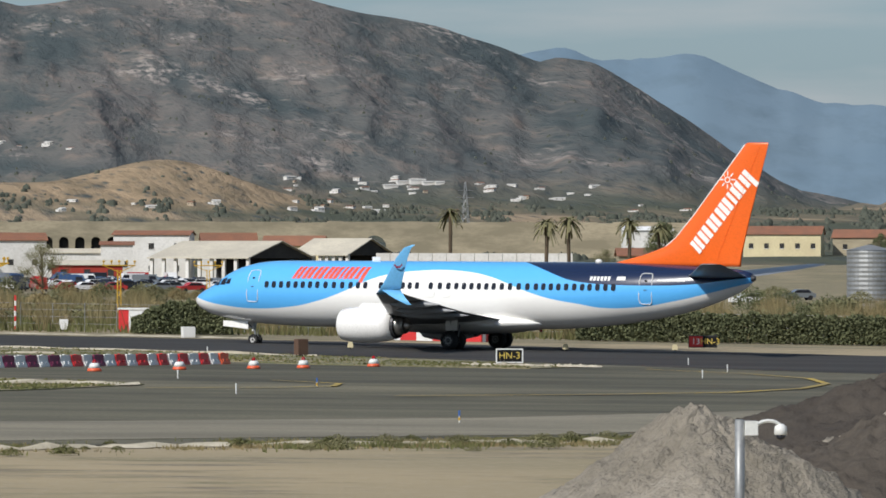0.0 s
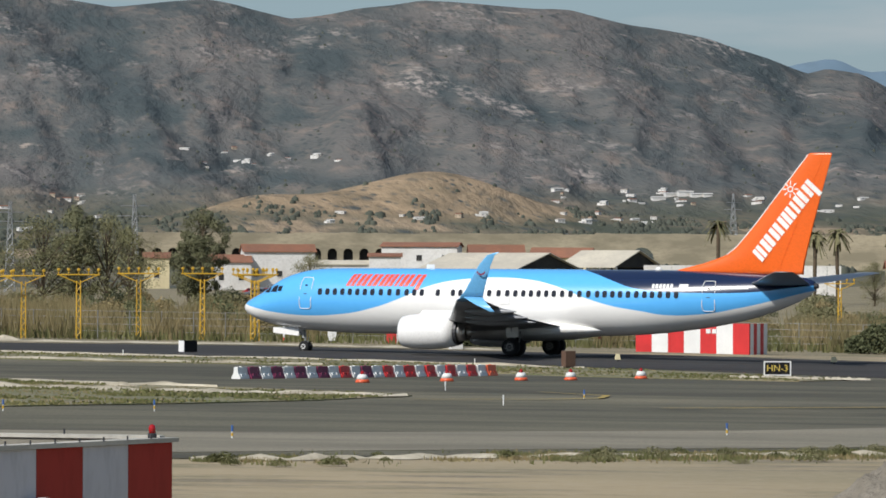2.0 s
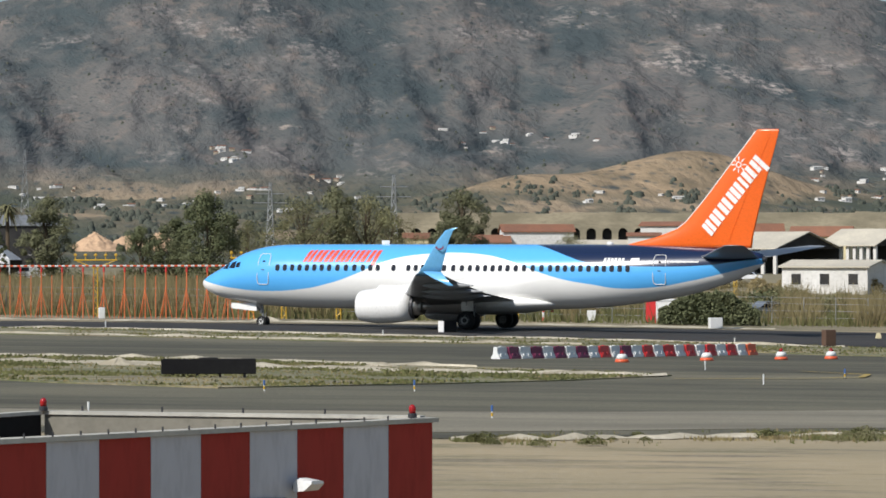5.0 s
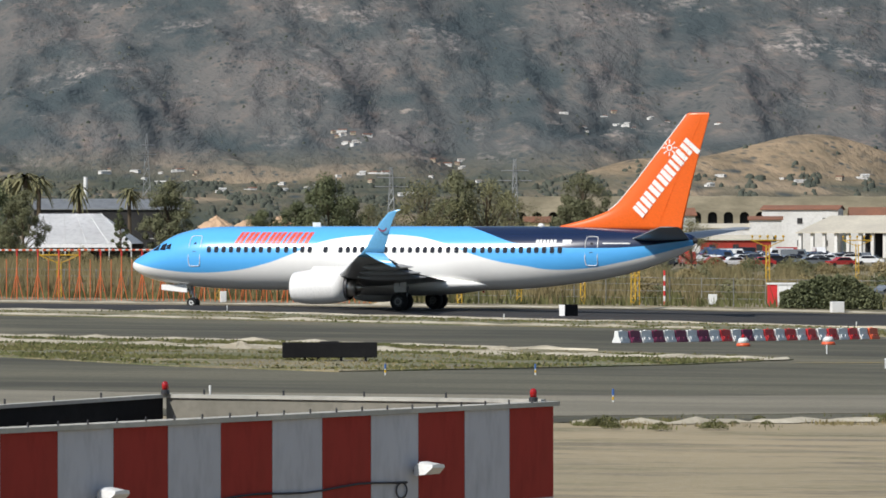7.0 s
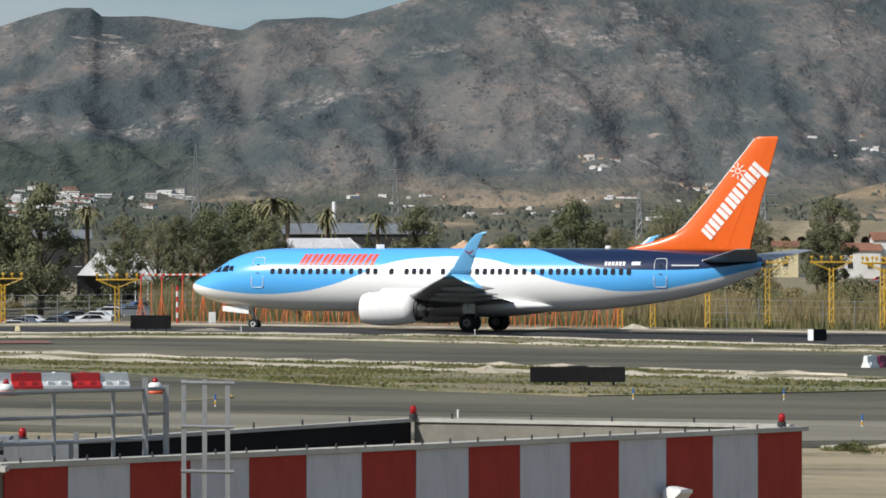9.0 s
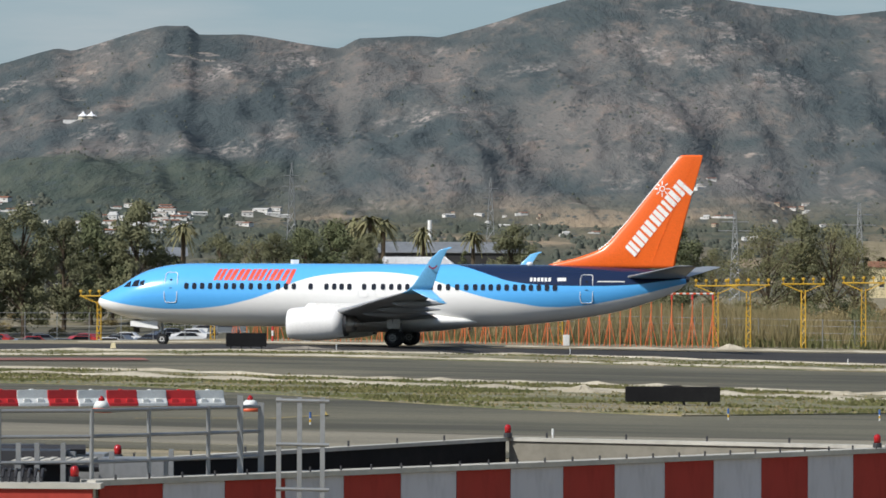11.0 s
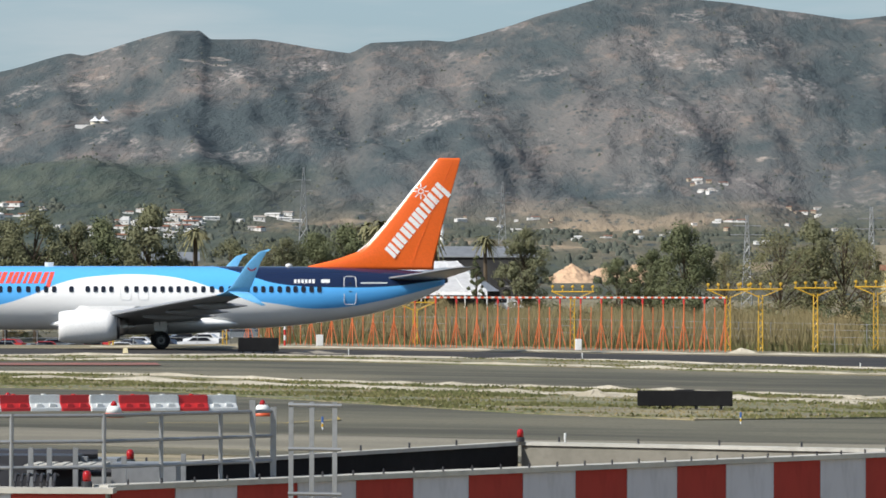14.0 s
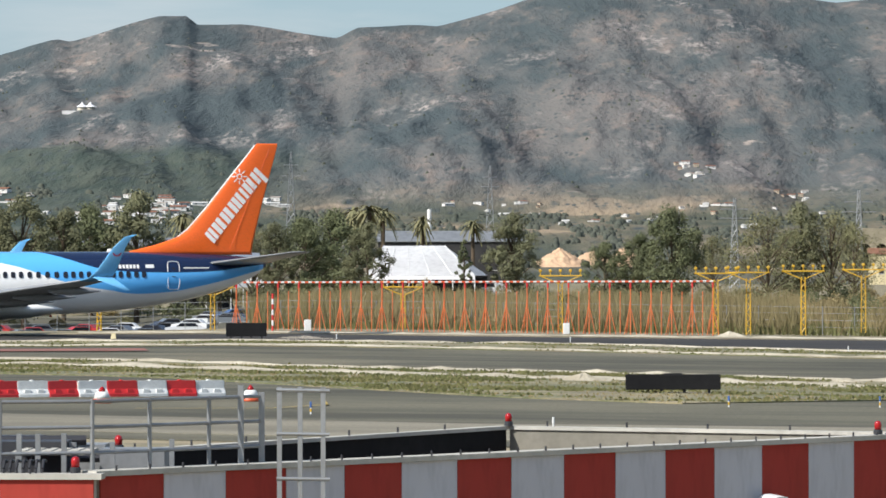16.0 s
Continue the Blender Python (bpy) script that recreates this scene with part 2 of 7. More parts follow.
    # single bushes, thick in some places and thin in others
    # Bush tones carry the same haze blue.
    for scale, r0, r1, c in ((0.075, 0.36, 0.10, (0.054, 0.068, 0.070)), (0.20, 0.40, 0.16, (0.060, 0.074, 0.075))):
        v = n.new("ShaderNodeTexVoronoi")
        v.inputs["Scale"].default_value = scale
        l.new(vec, v.inputs["Vector"])
        thick = ramp_of(n, l, noise_of(n, l, vec, 0.022 + scale * 0.1, 3.0, 0.6), 0.42, 0.60)
        c3 = blend(n, l, times(thick, ramp_of(n, l, v.outputs["Distance"], r0, r1)), c3, c)
    l.new(c3, b.inputs["Base Color"])
    bump_of(n, l, b, mid, 0.9, 7.0)
    return m


M["soil"], M["hill"] = soil(), hillside()
M["rough"] = soil("rough_ground", (0.36, 0.56), (0.135, 0.122, 0.062))
M["verge"] = soil("verge_ground", (0.34, 0.52), (0.115, 0.122, 0.052))
M["scrub"] = mottled("slope_scrub", (0.070, 0.080, 0.064), (0.100, 0.106, 0.082), 0.05, 1.0, 0.9, vary=0.3)


# ---- mesh helpers ----
def mesh_of(bm, name, mats, smooth=False):
    me = bpy.data.meshes.new(name)
    bm.to_mesh(me)
    bm.free()
    for m in (mats if isinstance(mats, (list, tuple)) else [mats]):
        me.materials.append(m)
    if smooth:
        me.polygons.foreach_set("use_smooth", [True] * len(me.polygons))
    return me


def part(name, bm, material, parent, label="", smooth=False, at=None):
    ob = new(name, bm if isinstance(bm, bpy.types.Mesh) else mesh_of(bm, name, material, smooth))
    ob.parent = parent
    if at is not None:
        ob.matrix_basis = at
    return tagged(ob, label)


def thing(name, label, category, m=None, group="", kind=""):
    ob = new(name)
    ob.empty_display_size = 0.2
    if m is not None:
        ob.matrix_world = m
    return tagged(ob, label, category, group, kind)


def solid(name, bm, material, label, category, m=None, group="", kind="", smooth=False):
    ob = new(name, mesh_of(bm, name, material, smooth))
    if m is not None:
        ob.matrix_world = m
    return tagged(ob, label, category, group, kind)


def box(bm, x0, x1, y0, y1, z0, z1, mat=0, top=0.0):
    """A box; top > 0 draws its upper face in."""
    v = [bm.verts.new((x + (-top if x == x1 else top) * k, y + (-top if y == y1 else top) * k, z)) for z, k in ((z0, 0), (z1, 1)) for x, y in ((x0, y0), (x1, y0), (x1, y1), (x0, y1))]
    for f in ((3, 2, 1, 0), (4, 5, 6, 7), (0, 1, 5, 4), (1, 2, 6, 5), (2, 3, 7, 6), (3, 0, 4, 7)):
        bm.faces.new([v[i] for i in f]).material_index = mat
    return v


def rod(bm, p, q, r, n=8, r2=None, mat=0):
    """A capped rod from p to q."""
    p, q = Vector(p), Vector(q)
    d = (q - p).normalized()
    a = d.cross(Vector((0, 0, 1)) if abs(d.z) < 0.9 else Vector((1, 0, 0))).normalized()
    c = d.cross(a)
    r2 = r if r2 is None else r2
    rings = [[bm.verts.new(o + (a * math.cos(t) + c * math.sin(t)) * k) for t in (2 * math.pi * i / n for i in range(n))] for o, k in ((p, r), (q, r2))]
    for i in range(n):
        bm.faces.new((rings[0][i], rings[0][(i + 1) % n], rings[1][(i + 1) % n], rings[1][i])).material_index = mat
    bm.faces.new(rings[0][::-1]).material_index = mat
    bm.faces.new(rings[1]).material_index = mat


def loft(bm, rings, cap=True, mat=0):
    """Skins a row of closed rings of equal length."""
    vs = [[bm.verts.new(p) for p in r] for r in rings]
    n = len(vs[0])
    for a, b in zip(vs, vs[1:]):
        for i in range(n):
            bm.faces.new((a[i], a[(i + 1) % n], b[(i + 1) % n], b[i])).material_index = mat
    if cap:
        bm.faces.new(vs[0][::-1]).material_index = mat
        bm.faces.new(vs[-1]).material_index = mat
    return vs


def lathe(bm, prof, axis="x", n=24, centre=(0, 0, 0), mat=0):
    """Turns a profile of (along, radius) round an axis."""
    cx, cy, cz = centre
    rings = []
    for s, r in prof:
        ring = []
        for i in range(n):
            a = 2 * math.pi * i / n
            u, w = r * math.cos(a), r * math.sin(a)
            ring.append((cx + s, cy + u, cz + w) if axis == "x" else (cx + u, cy + s, cz + w) if axis == "y" else (cx + u, cy + w, cz + s))
        rings.append(ring)
    return loft(bm, rings, True, mat)


# ---- the lie of the land ----
def lerp_table(x, tab):
    if x <= tab[0][0]:
        return tab[0][1]
    for (a, p), (b, q) in zip(tab, tab[1:]):
        if x <= b:
            t = (x - a) / (b - a)
            return p + (q - p) * t
    return tab[-1][1]


def fall(x):
    """The airfield falls gently to the east."""
    return -0.0147 * min(max(0.0, x + 17), 130)


CREST = [(-40, 2.2), (-20, 2.6), (-8, 2.76), (-7.25, 2.94), (-6.5, 3.12), (-6.3, 3.08), (-5.7, 3.27), (-5.1, 3.44), (-4.74, 3.44), (-4.6, 3.32), (-4.0, 3.31), (-3.2, 3.20), (-2.7, 3.15), (-2.45, 3.28), (-1.35, 3.27),
         (-0.4, 3.55), (0.8, 3.9), (2.0, 3.87), (4.0, 3.59), (5.2, 3.71), (6.4, 3.49), (8.2, 3.72), (10.2, 3.60), (12.1, 3.14), (12.87, 2.90), (13.39, 2.69), (13.64, 2.75), (14.1, 2.69), (14.77, 2.34), (15.44, 1.90), (16.06, 1.46),
         (16.63, 1.10), (16.93, 0.96), (18.1, 0.74), (24, 0.6), (60, 0.5)]
PLAIN = [(0, 0), (350, 0), (600, 0.4), (1100, 1.0), (1450, 6.0), (1800, 17.0), (2300, 33.0), (2700, 46.0), (4600, 60.0)]
CREST_R = 3800.0


# gullies (-) and spurs (+) of the mountain face: depth in metres, half width in degrees, then bearing and height angle along it
FOLDS = [
    (-30, 0.42, [(-1.45, 3.15), (-0.69, 2.75), (-0.02, 2.18), (0.55, 1.62), (0.9, 1.25)]),
    (16, 0.40, [(-2.3, 3.0), (-1.9, 2.6), (-1.3, 2.1), (-0.9, 1.6)]),
    (20, 0.42, [(-0.5, 3.3), (0.1, 3.0), (0.8, 2.5), (1.3, 1.95)]),
    (-32, 0.45, [(1.1, 3.6), (1.9, 2.8), (2.7, 2.2), (3.3, 1.65), (3.6, 1.35)]),
    (17, 0.32, [(1.9, 3.4), (2.5, 2.85), (3.1, 2.4)]),
    (24, 0.40, [(4.9, 3.2), (4.3, 2.8), (3.6, 2.3), (3.2, 1.85)]),
    (-22, 0.48, [(3.3, 3.3), (3.7, 2.95), (4.0, 2.75)]),
    (-22, 0.45, [(-3.7, 3.0), (-3.1, 2.65), (-2.7, 2.1), (-2.5, 1.6)]),
    (-22, 0.40, [(-5.6, 2.5), (-4.9, 2.0), (-4.1, 1.6), (-3.4, 1.3)]),
    (18, 0.48, [(-6.6, 2.5), (-5.9, 2.1), (-5.3, 1.75)]),
    (15, 0.45, [(-4.7, 2.9), (-4.0, 2.4), (-3.4, 1.9)]),
    (-20, 0.50, [(5.4, 3.3), (5.9, 2.7), (6.2, 2.1), (6.2, 1.7)]),
    (16, 0.50, [(6.6, 3.1), (7.0, 2.5), (7.4, 2.0)]),
    (-20, 0.45, [(7.6, 3.2), (7.9, 2.5), (8.1, 1.9)]),
    (18, 0.50, [(8.9, 3.2), (8.8, 2.6), (8.2, 2.0), (7.6, 1.6)]),
    (-24, 0.45, [(9.6, 3.2), (9.9, 2.6), (10.3, 2.0), (10.6, 1.5)]),
    (16, 0.45, [(10.6, 3.1), (11.1, 2.5), (11.6, 1.9)]),
    (-20, 0.40, [(11.3, 2.9), (12.0, 2.4), (12.6, 1.9), (13.2, 1.4)]),
    (14, 0.35, [(12.4, 2.7), (13.2, 2.2), (14.0, 1.7), (14.8, 1.2)]),
    (-13, 0.25, [(13.4, 2.55), (14.0, 2.15), (14.7, 1.6)]),
]


def along(px, py, pts):
    """Distance to a line, and how far along it (0 to 1)."""
    best, at, n = 9.0, 0.0, len(pts) - 1
    for i, ((ax, ay), (bx, by)) in enumerate(zip(pts, pts[1:])):
        dx, dy = bx - ax, by - ay
        t = min(max(((px - ax) * dx + (py - ay) * dy) / (dx * dx + dy * dy), 0), 1)
        d = math.hypot(px - ax - t * dx, py - ay - t * dy)
        if d < best:
            best, at = d, (i + t) / n
    return best, at


def land(az, r):
    """Ground height at a bearing (degrees) and distance from the camera."""
    x, y = r * math.sin(radians(az)), r * math.cos(radians(az))
    k = min(max((r - 350) / 300, 0), 1)
    z = fall(x) * (1 - k)
    z += lerp_table(r, PLAIN) - 1.0 * k * min(max((x - 20) / 60, 0), 1) * max(0, 1 - r / 1500)
    if r > 1300 and abs(az) < 62:
        top = math.tan(radians(lerp_table(az, CREST))) * CREST_R + 4
        rough = noise.fractal(Vector((x * 0.0064, y * 0.0064, 12.4)), 0.9, 2.1, 3)
        u = (r - 2350) / (CREST_R - 2350)
        if u > 0:
            w = min(u, 1.0)
            s = w ** 1.25
            z += (top - lerp_table(CREST_R, PLAIN)) * s
            el = math.degrees(math.atan2(z - 4.1, r))
            body = math.sin(math.pi * w ** 0.8) ** 0.7 if 0 < w < 1 else 0.0
            # folds, bent a little by the rough ground
            bx = az + 0.30 * noise.noise(Vector((az * 0.9, el * 1.1, 5.0)))
            by = el + 0.22 * noise.noise(Vector((az * 1.1, el * 1.3, 9.0)))
            fold = 0.0
            for depth, half, pts in FOLDS:
                if pts[0][0] - 2.6 < az < pts[-1][0] + 2.6 or pts[-1][0] - 2.6 < az < pts[0][0] + 2.6:
                    d, t = along(bx, by, pts)
                    if d < 3 * half:
                        fold += 0.31 * depth * math.exp(-(d / half) ** 2 * 0.8) * (0.55 + 0.45 * t)
            soft = noise.noise(Vector((az * 0.8 + el * 0.5, el * 0.9, 2.0))) * 14 + noise.noise(Vector((az * 1.9 + el * 0.9, el * 1.6, 4.0))) * 6
            knob = noise.fractal(Vector((az * 3.2, el * 3.4, 2.0)), 0.9, 2.1, 2) * 4.0
            z += body * (fold + soft + knob)
            if u > 1:
                z -= (u - 1) * 260
            else:
                z += rough * 2.2 * s
        z += rough * 2.5 * min(max((r - 1700) / 500, 0), 1)
        # the bare knoll before the mountain
        z += 27 * math.exp(-((az - 8.3) / 1.55) ** 2 - ((r - 2250) / 190) ** 2) + 13 * math.exp(-((az - 6.0) / 1.0) ** 2 - ((r - 2200) / 150) ** 2)
        z += 19 * math.exp(-((az + 6.8) / 2.6) ** 2 - ((r - 2450) / 260) ** 2)
    # a low bank to the east
    z += 5.5 * math.exp(-((az - 17.8) / 3.6) ** 4 - ((r - 1160) / 190) ** 4)
    # the field drops a little behind the west end of the runway
    z -= 4.3 * math.exp(-((az + 8.5) / 4.6) ** 6 - ((r - 490) / 140) ** 4)
    return z


def spot(az, r, dz=0.0):
    return Vector((r * math.sin(radians(az)), r * math.cos(radians(az)), land(az, r) + dz))


def build_ground():
    azs = [a for a in np.arange(-170, -40, 10)] + [a for a in np.arange(-40, -10, 1.5)] + [a for a in np.arange(-10, 20, 0.075)] + [a for a in np.arange(20, 60, 2)] + [a for a in np.arange(60, 191, 10)]
    rs = [0.5, 20, 40, 60, 80, 100, 130, 160, 190, 220, 250, 280, 310, 350, 400, 460, 520, 600, 700, 800, 900, 1000, 1100, 1200, 1300] + [r for r in np.arange(1330, 2350, 24)] + [r for r in np.arange(2350, 4000, 17)] + [4100, 4250, 4450, 4700]
    verts, faces, mats = [], [], []
    for r in rs:
        for a in azs[:-1]:
            verts.append((r * math.sin(radians(a)), r * math.cos(radians(a)), land(a if a <= 180 else a - 360, r)))
    n = len(azs) - 1
    verts.append((0, 0, land(0, 0)))
    for j in range(n):
        faces.append((len(verts) - 1, (j + 1) % n, j)[::-1])
        mats.append(0)
    for i in range(len(rs) - 1):
        for j in range(n):
            k = (j + 1) % n
            faces.append((i * n + j, i * n + k, (i + 1) * n + k, (i + 1) * n + j))
            mats.append(2 if -10 < azs[j] < -3.7 and 335 < rs[i] < 560 else (3 if 270 < rs[i] else 0) if rs[i] < 1000 else 1)
    me = bpy.data.meshes.new("ground")
    me.from_pydata(verts, [], faces)
    for m in (M["soil"], M["hill"], M["asphalt"], M["rough"]):
        me.materials.append(m)
    me.polygons.foreach_set("material_index", mats)
    me.polygons.foreach_set("use_smooth", [True] * len(faces))
    # faces wind upwards
    me.flip_normals()
    tagged(new("ground", me), "dry earth plain rising to a scrub-covered rocky mountain", "ground", "", "structure")


build_ground()


def strip(name, pts, material, lift, label, category, thick=0.25):
    """A flat paved or planted piece of ground with a real edge."""
    bm = bmesh.new()
    f = bm.faces.new([bm.verts.new((x, y, 0)) for x, y in pts])
    bmesh.ops.triangulate(bm, faces=[f])
    bmesh.ops.bisect_plane(bm, geom=bm.verts[:] + bm.edges[:] + bm.faces[:], plane_co=(-17, 0, 0), plane_no=(1, 0, 0))
    skirt = bmesh.ops.extrude_edge_only(bm, edges=[e for e in bm.edges if e.is_boundary])["geom"]
    low = {v for v in skirt if isinstance(v, bmesh.types.BMVert)}
    for v in bm.verts:
        v.co.z = fall(v.co.x) + lift - (thick if v in low else 0)
    bmesh.ops.recalc_face_normals(bm, faces=bm.faces)
    if sum(f.normal.z for f in bm.faces) < 0:
        bmesh.ops.reverse_faces(bm, faces=bm.faces)
    return solid(name, bm, material, label, category, kind="structure")


# ---- pavements and verges ----
strip("taxiway", [(-60, 112), (-30, 108), (8.8, 102.0), (17, 106), (28, 110), (40, 122), (75, 132), (110, 150), (110, 222), (78, 241), (54, 268), (29, 279), (6, 274), (-27, 271), (-90, 268), (-90, 120)],
      M["asphalt"], 0.03, "worn grey asphalt taxiway with rubber streaks", "taxiway")
strip("runway", [(-90, 240), (-33, 242.5), (-11, 248), (3, 250), (16, 243.5), (27.5, 234.5), (46, 217), (53, 205), (62, 193), (90, 180), (110, 178), (110, 218), (78, 239), (54, 266), (29, 276), (6, 272), (-27, 268), (-90, 264)],
      M["runway"], 0.06, "dark asphalt runway with blackened centre", "runway")
strip("shoulder", [(-60, 116), (-30, 112.5), (8.8, 105), (17, 109), (28, 113.5), (42, 126), (60, 134), (44, 139), (28, 126), (14, 120), (-2, 118), (-30, 124), (-60, 130)],
      M["old_concrete"], 0.05, "pale worn asphalt shoulder beside the taxiway", "shoulder")
strip("verge_1", [(-90, 236), (-33.6, 241.0), (-11.2, 246.5), (2.8, 248.0), (16.5, 236.5), (27.5, 232.5), (38, 223), (46, 211), (49.8, 200), (46, 195), (36, 199), (25.5, 215), (15.2, 217.5), (2.5, 224.5), (-10.4, 229.5), (-31, 224.5), (-90, 219)],
      M["verge"], 0.075, "narrow dry grass verge between runway and taxiway", "verge")
strip("verge_2", [(-90, 214), (-27.7, 198), (-8.3, 183), (2, 179), (8.3, 175.5), (17, 168.5), (22.7, 160), (18, 152), (12.7, 146), (4.7, 138.5), (-0.9, 142.5), (-6.9, 151), (-13.8, 161), (-23.4, 168), (-90, 186)],
      M["verge"], 0.075, "dry grass verge with pale gravel beside the taxiway", "verge")


def arc_line(name, pts, width, label):
    bm = bmesh.new()
    row = []
    for i, (x, y) in enumerate(pts):
        a, b = pts[max(i - 1, 0)], pts[min(i + 1, len(pts) - 1)]
        d = Vector((b[0] - a[0], b[1] - a[1])).normalized()
        o = Vector((-d.y, d.x)) * width / 2
        row.append([bm.verts.new((x + o.x * s, y + o.y * s, fall(x + o.x * s) + 0.075)) for s in (-1, 1)])
    for p, q in zip(row, row[1:]):
        bm.faces.new((p[0], q[0], q[1], p[1]))
    bmesh.ops.recalc_face_normals(bm, faces=bm.faces)
    if bm.faces[:][0].normal.z < 0:
        bmesh.ops.reverse_faces(bm, faces=bm.faces)
    return solid(name, bm, M["line_yellow"], label, "marking", kind="structure")


arc_line("taxi_line", [(30, 148), (38, 152), (45, 157), (50, 164), (53.5, 172), (55.5, 181), (55, 189), (52, 196)], 0.35, "curved faded yellow taxiway line")
arc_line("taxi_line", [(22, 155), (27, 157), (30, 160), (31, 164), (29, 168)], 0.3, "curved faded yellow taxiway line")
arc_line("taxi_line", [(-12, 126), (-8, 128), (-6.6, 132), (-7, 137)], 0.15, "curved faded yellow taxiway line")
M["faded_red"] = mottled("faded_red_paint", (0.34, 0.13, 0.10), (0.16, 0.11, 0.095), 0.4, 3.0, 0.9)
arc_line("red_mark", [(-44, 213), (-31, 214.5), (-20, 216)], 6.5, "worn red painted ground marking").data.materials[0] = M["faded_red"]

# ---- the airliner: nose towards -x, origin on the ground under its middle (19 m aft of the nose) ----
TOP = [(0, 2.72), (0.08, 2.92), (0.25, 3.08), (0.62, 3.30), (1.1, 3.54), (1.5, 3.74), (1.96, 4.02), (2.5, 4.37), (3.0, 4.62), (3.6, 4.83), (4.64, 5.07), (5.6, 5.17), (6.6, 5.21), (27, 5.21), (31, 5.17), (34, 5.05), (36.5, 4.90), (37.6, 4.76), (37.95, 4.62)]
LOW = [(0, 2.68), (0.08, 2.52), (0.25, 2.36), (0.62, 2.15), (1.1, 1.95), (1.5, 1.83), (2.5, 1.62), (3.6, 1.46), (5.0, 1.34), (7.0, 1.24), (9.0, 1.20), (22, 1.20), (24.5, 1.24), (27, 1.34), (29.5, 1.58), (32, 1.94), (34, 2.36), (36, 3.00), (37.4, 3.62), (37.95, 4.04)]
WID = [(0, 0.03), (0.08, 0.22), (0.25, 0.42), (0.62, 0.72), (1.1, 1.0), (1.5, 1.18), (2.5, 1.5), (3.6, 1.71), (5.0, 1.84), (6.5, 1.88), (25.5, 1.88), (28, 1.84), (30.5, 1.68), (33, 1.36), (35.5, 0.92), (37.2, 0.5), (37.95, 0.26)]


def smooth_tab(x, tab):
    """Catmull-Rom through a table."""
    k = 0
    while k < len(tab) - 2 and x > tab[k + 1][0]:
        k += 1
    (a, p), (b, q) = tab[k], tab[k + 1]
    t = min(max((x - a) / (b - a), 0), 1)
    m0 = (q - tab[k - 1][1]) / (b - tab[k - 1][0]) * (b - a) if k else q - p
    m1 = (tab[k + 2][1] - p) / (tab[k + 2][0] - a) * (b - a) if k < len(tab) - 2 else q - p
    return (2 * t ** 3 - 3 * t * t + 1) * p + (t ** 3 - 2 * t * t + t) * m0 + (3 * t * t - 2 * t ** 3) * q + (t ** 3 - t * t) * m1


def skin_y(x, z):
    """Half width of the fuselage at station x and height z."""
    a, b, w = smooth_tab(x, TOP), smooth_tab(x, LOW), smooth_tab(x, WID)
    c, h = (a + b) / 2, (a - b) / 2
    u = min(max((z - c) / h, -1), 1)
    return w * math.sqrt(max(0.0, 1 - u * u))


X0 = 19.0


def livery():
    """Sky blue over white with a wave between, and a navy sweep aft."""
    m, n, l, b = shader("airliner_livery", 0.22)
    pos = n.new("ShaderNodeTexCoord").outputs["Object"]
    sp = n.new("ShaderNodeSeparateXYZ")
    l.new(pos, sp.inputs[0])
    nx = ramp_of(n, l, sp.outputs[0], -X0, 40 - X0)

    def edge(pts):
        c = n.new("ShaderNodeFloatCurve")
        cv = c.mapping.curves[0]
        cv.points[0].location, cv.points[1].location = (pts[0][0] / 40, pts[0][1] / 6), (pts[-1][0] / 40, pts[-1][1] / 6)
        for x, z in pts[1:-1]:
            cv.points.new(x / 40, z / 6)
        c.mapping.update()
        l.new(nx, c.inputs["Value"])
        d = n.new("ShaderNodeMath")
        d.operation = "MULTIPLY_ADD"
        l.new(c.outputs[0], d.inputs[0])
        d.inputs[1].default_value = -6.0
        l.new(sp.outputs[2], d.inputs[2])
        return ramp_of(n, l, d.outputs[0], -0.012, 0.012)

    low = edge([(0, 3.0), (1.25, 2.72), (2.9, 2.45), (5.2, 2.28), (7.7, 2.40), (9.8, 2.78), (11.6, 3.34), (12.6, 3.75), (13.6, 4.15), (15.0, 4.48), (16.6, 4.64), (18.2, 4.70), (20.2, 4.58), (21.7, 4.30), (22.6, 4.03), (24.3, 3.45),
                (26, 3.02), (27.7, 2.76), (29.2, 2.55), (31.1, 2.60), (33.6, 3.00), (35.3, 3.38), (37.9, 4.05), (40, 4.5)])
    navy = edge([(0, 5.9), (20, 5.9), (22.6, 5.35), (24, 5.05), (25.2, 4.70), (26, 4.44), (27.1, 4.14), (28.6, 3.96), (31, 3.88), (34.5, 3.95), (36.5, 4.2), (40, 4.6)])
    fine = noise_of(n, l, pos, 2.2, 5.0)
    white = blend(n, l, fine, (0.87, 0.86, 0.82), (0.81, 0.80, 0.77))
    blue = blend(n, l, fine, (0.105, 0.44, 0.86), (0.09, 0.40, 0.81))
    c1 = blend(n, l, low, white, blue)
    c2 = blend(n, l, navy, c1, (0.008, 0.018, 0.055))
    l.new(c2, b.inputs["Base Color"])
    b.inputs["Coat Weight"].default_value, b.inputs["Coat Roughness"].default_value = 0.4, 0.08
    # panel seams
    w = n.new("ShaderNodeTexWave")
    w.inputs["Scale"].default_value, w.inputs["Distortion"].default_value = 0.5, 0.3
    l.new(pos, w.inputs["Vector"])
    bump_of(n, l, b, w.outputs["Fac"], 0.04, 0.01)
    return m


M["livery"] = livery()


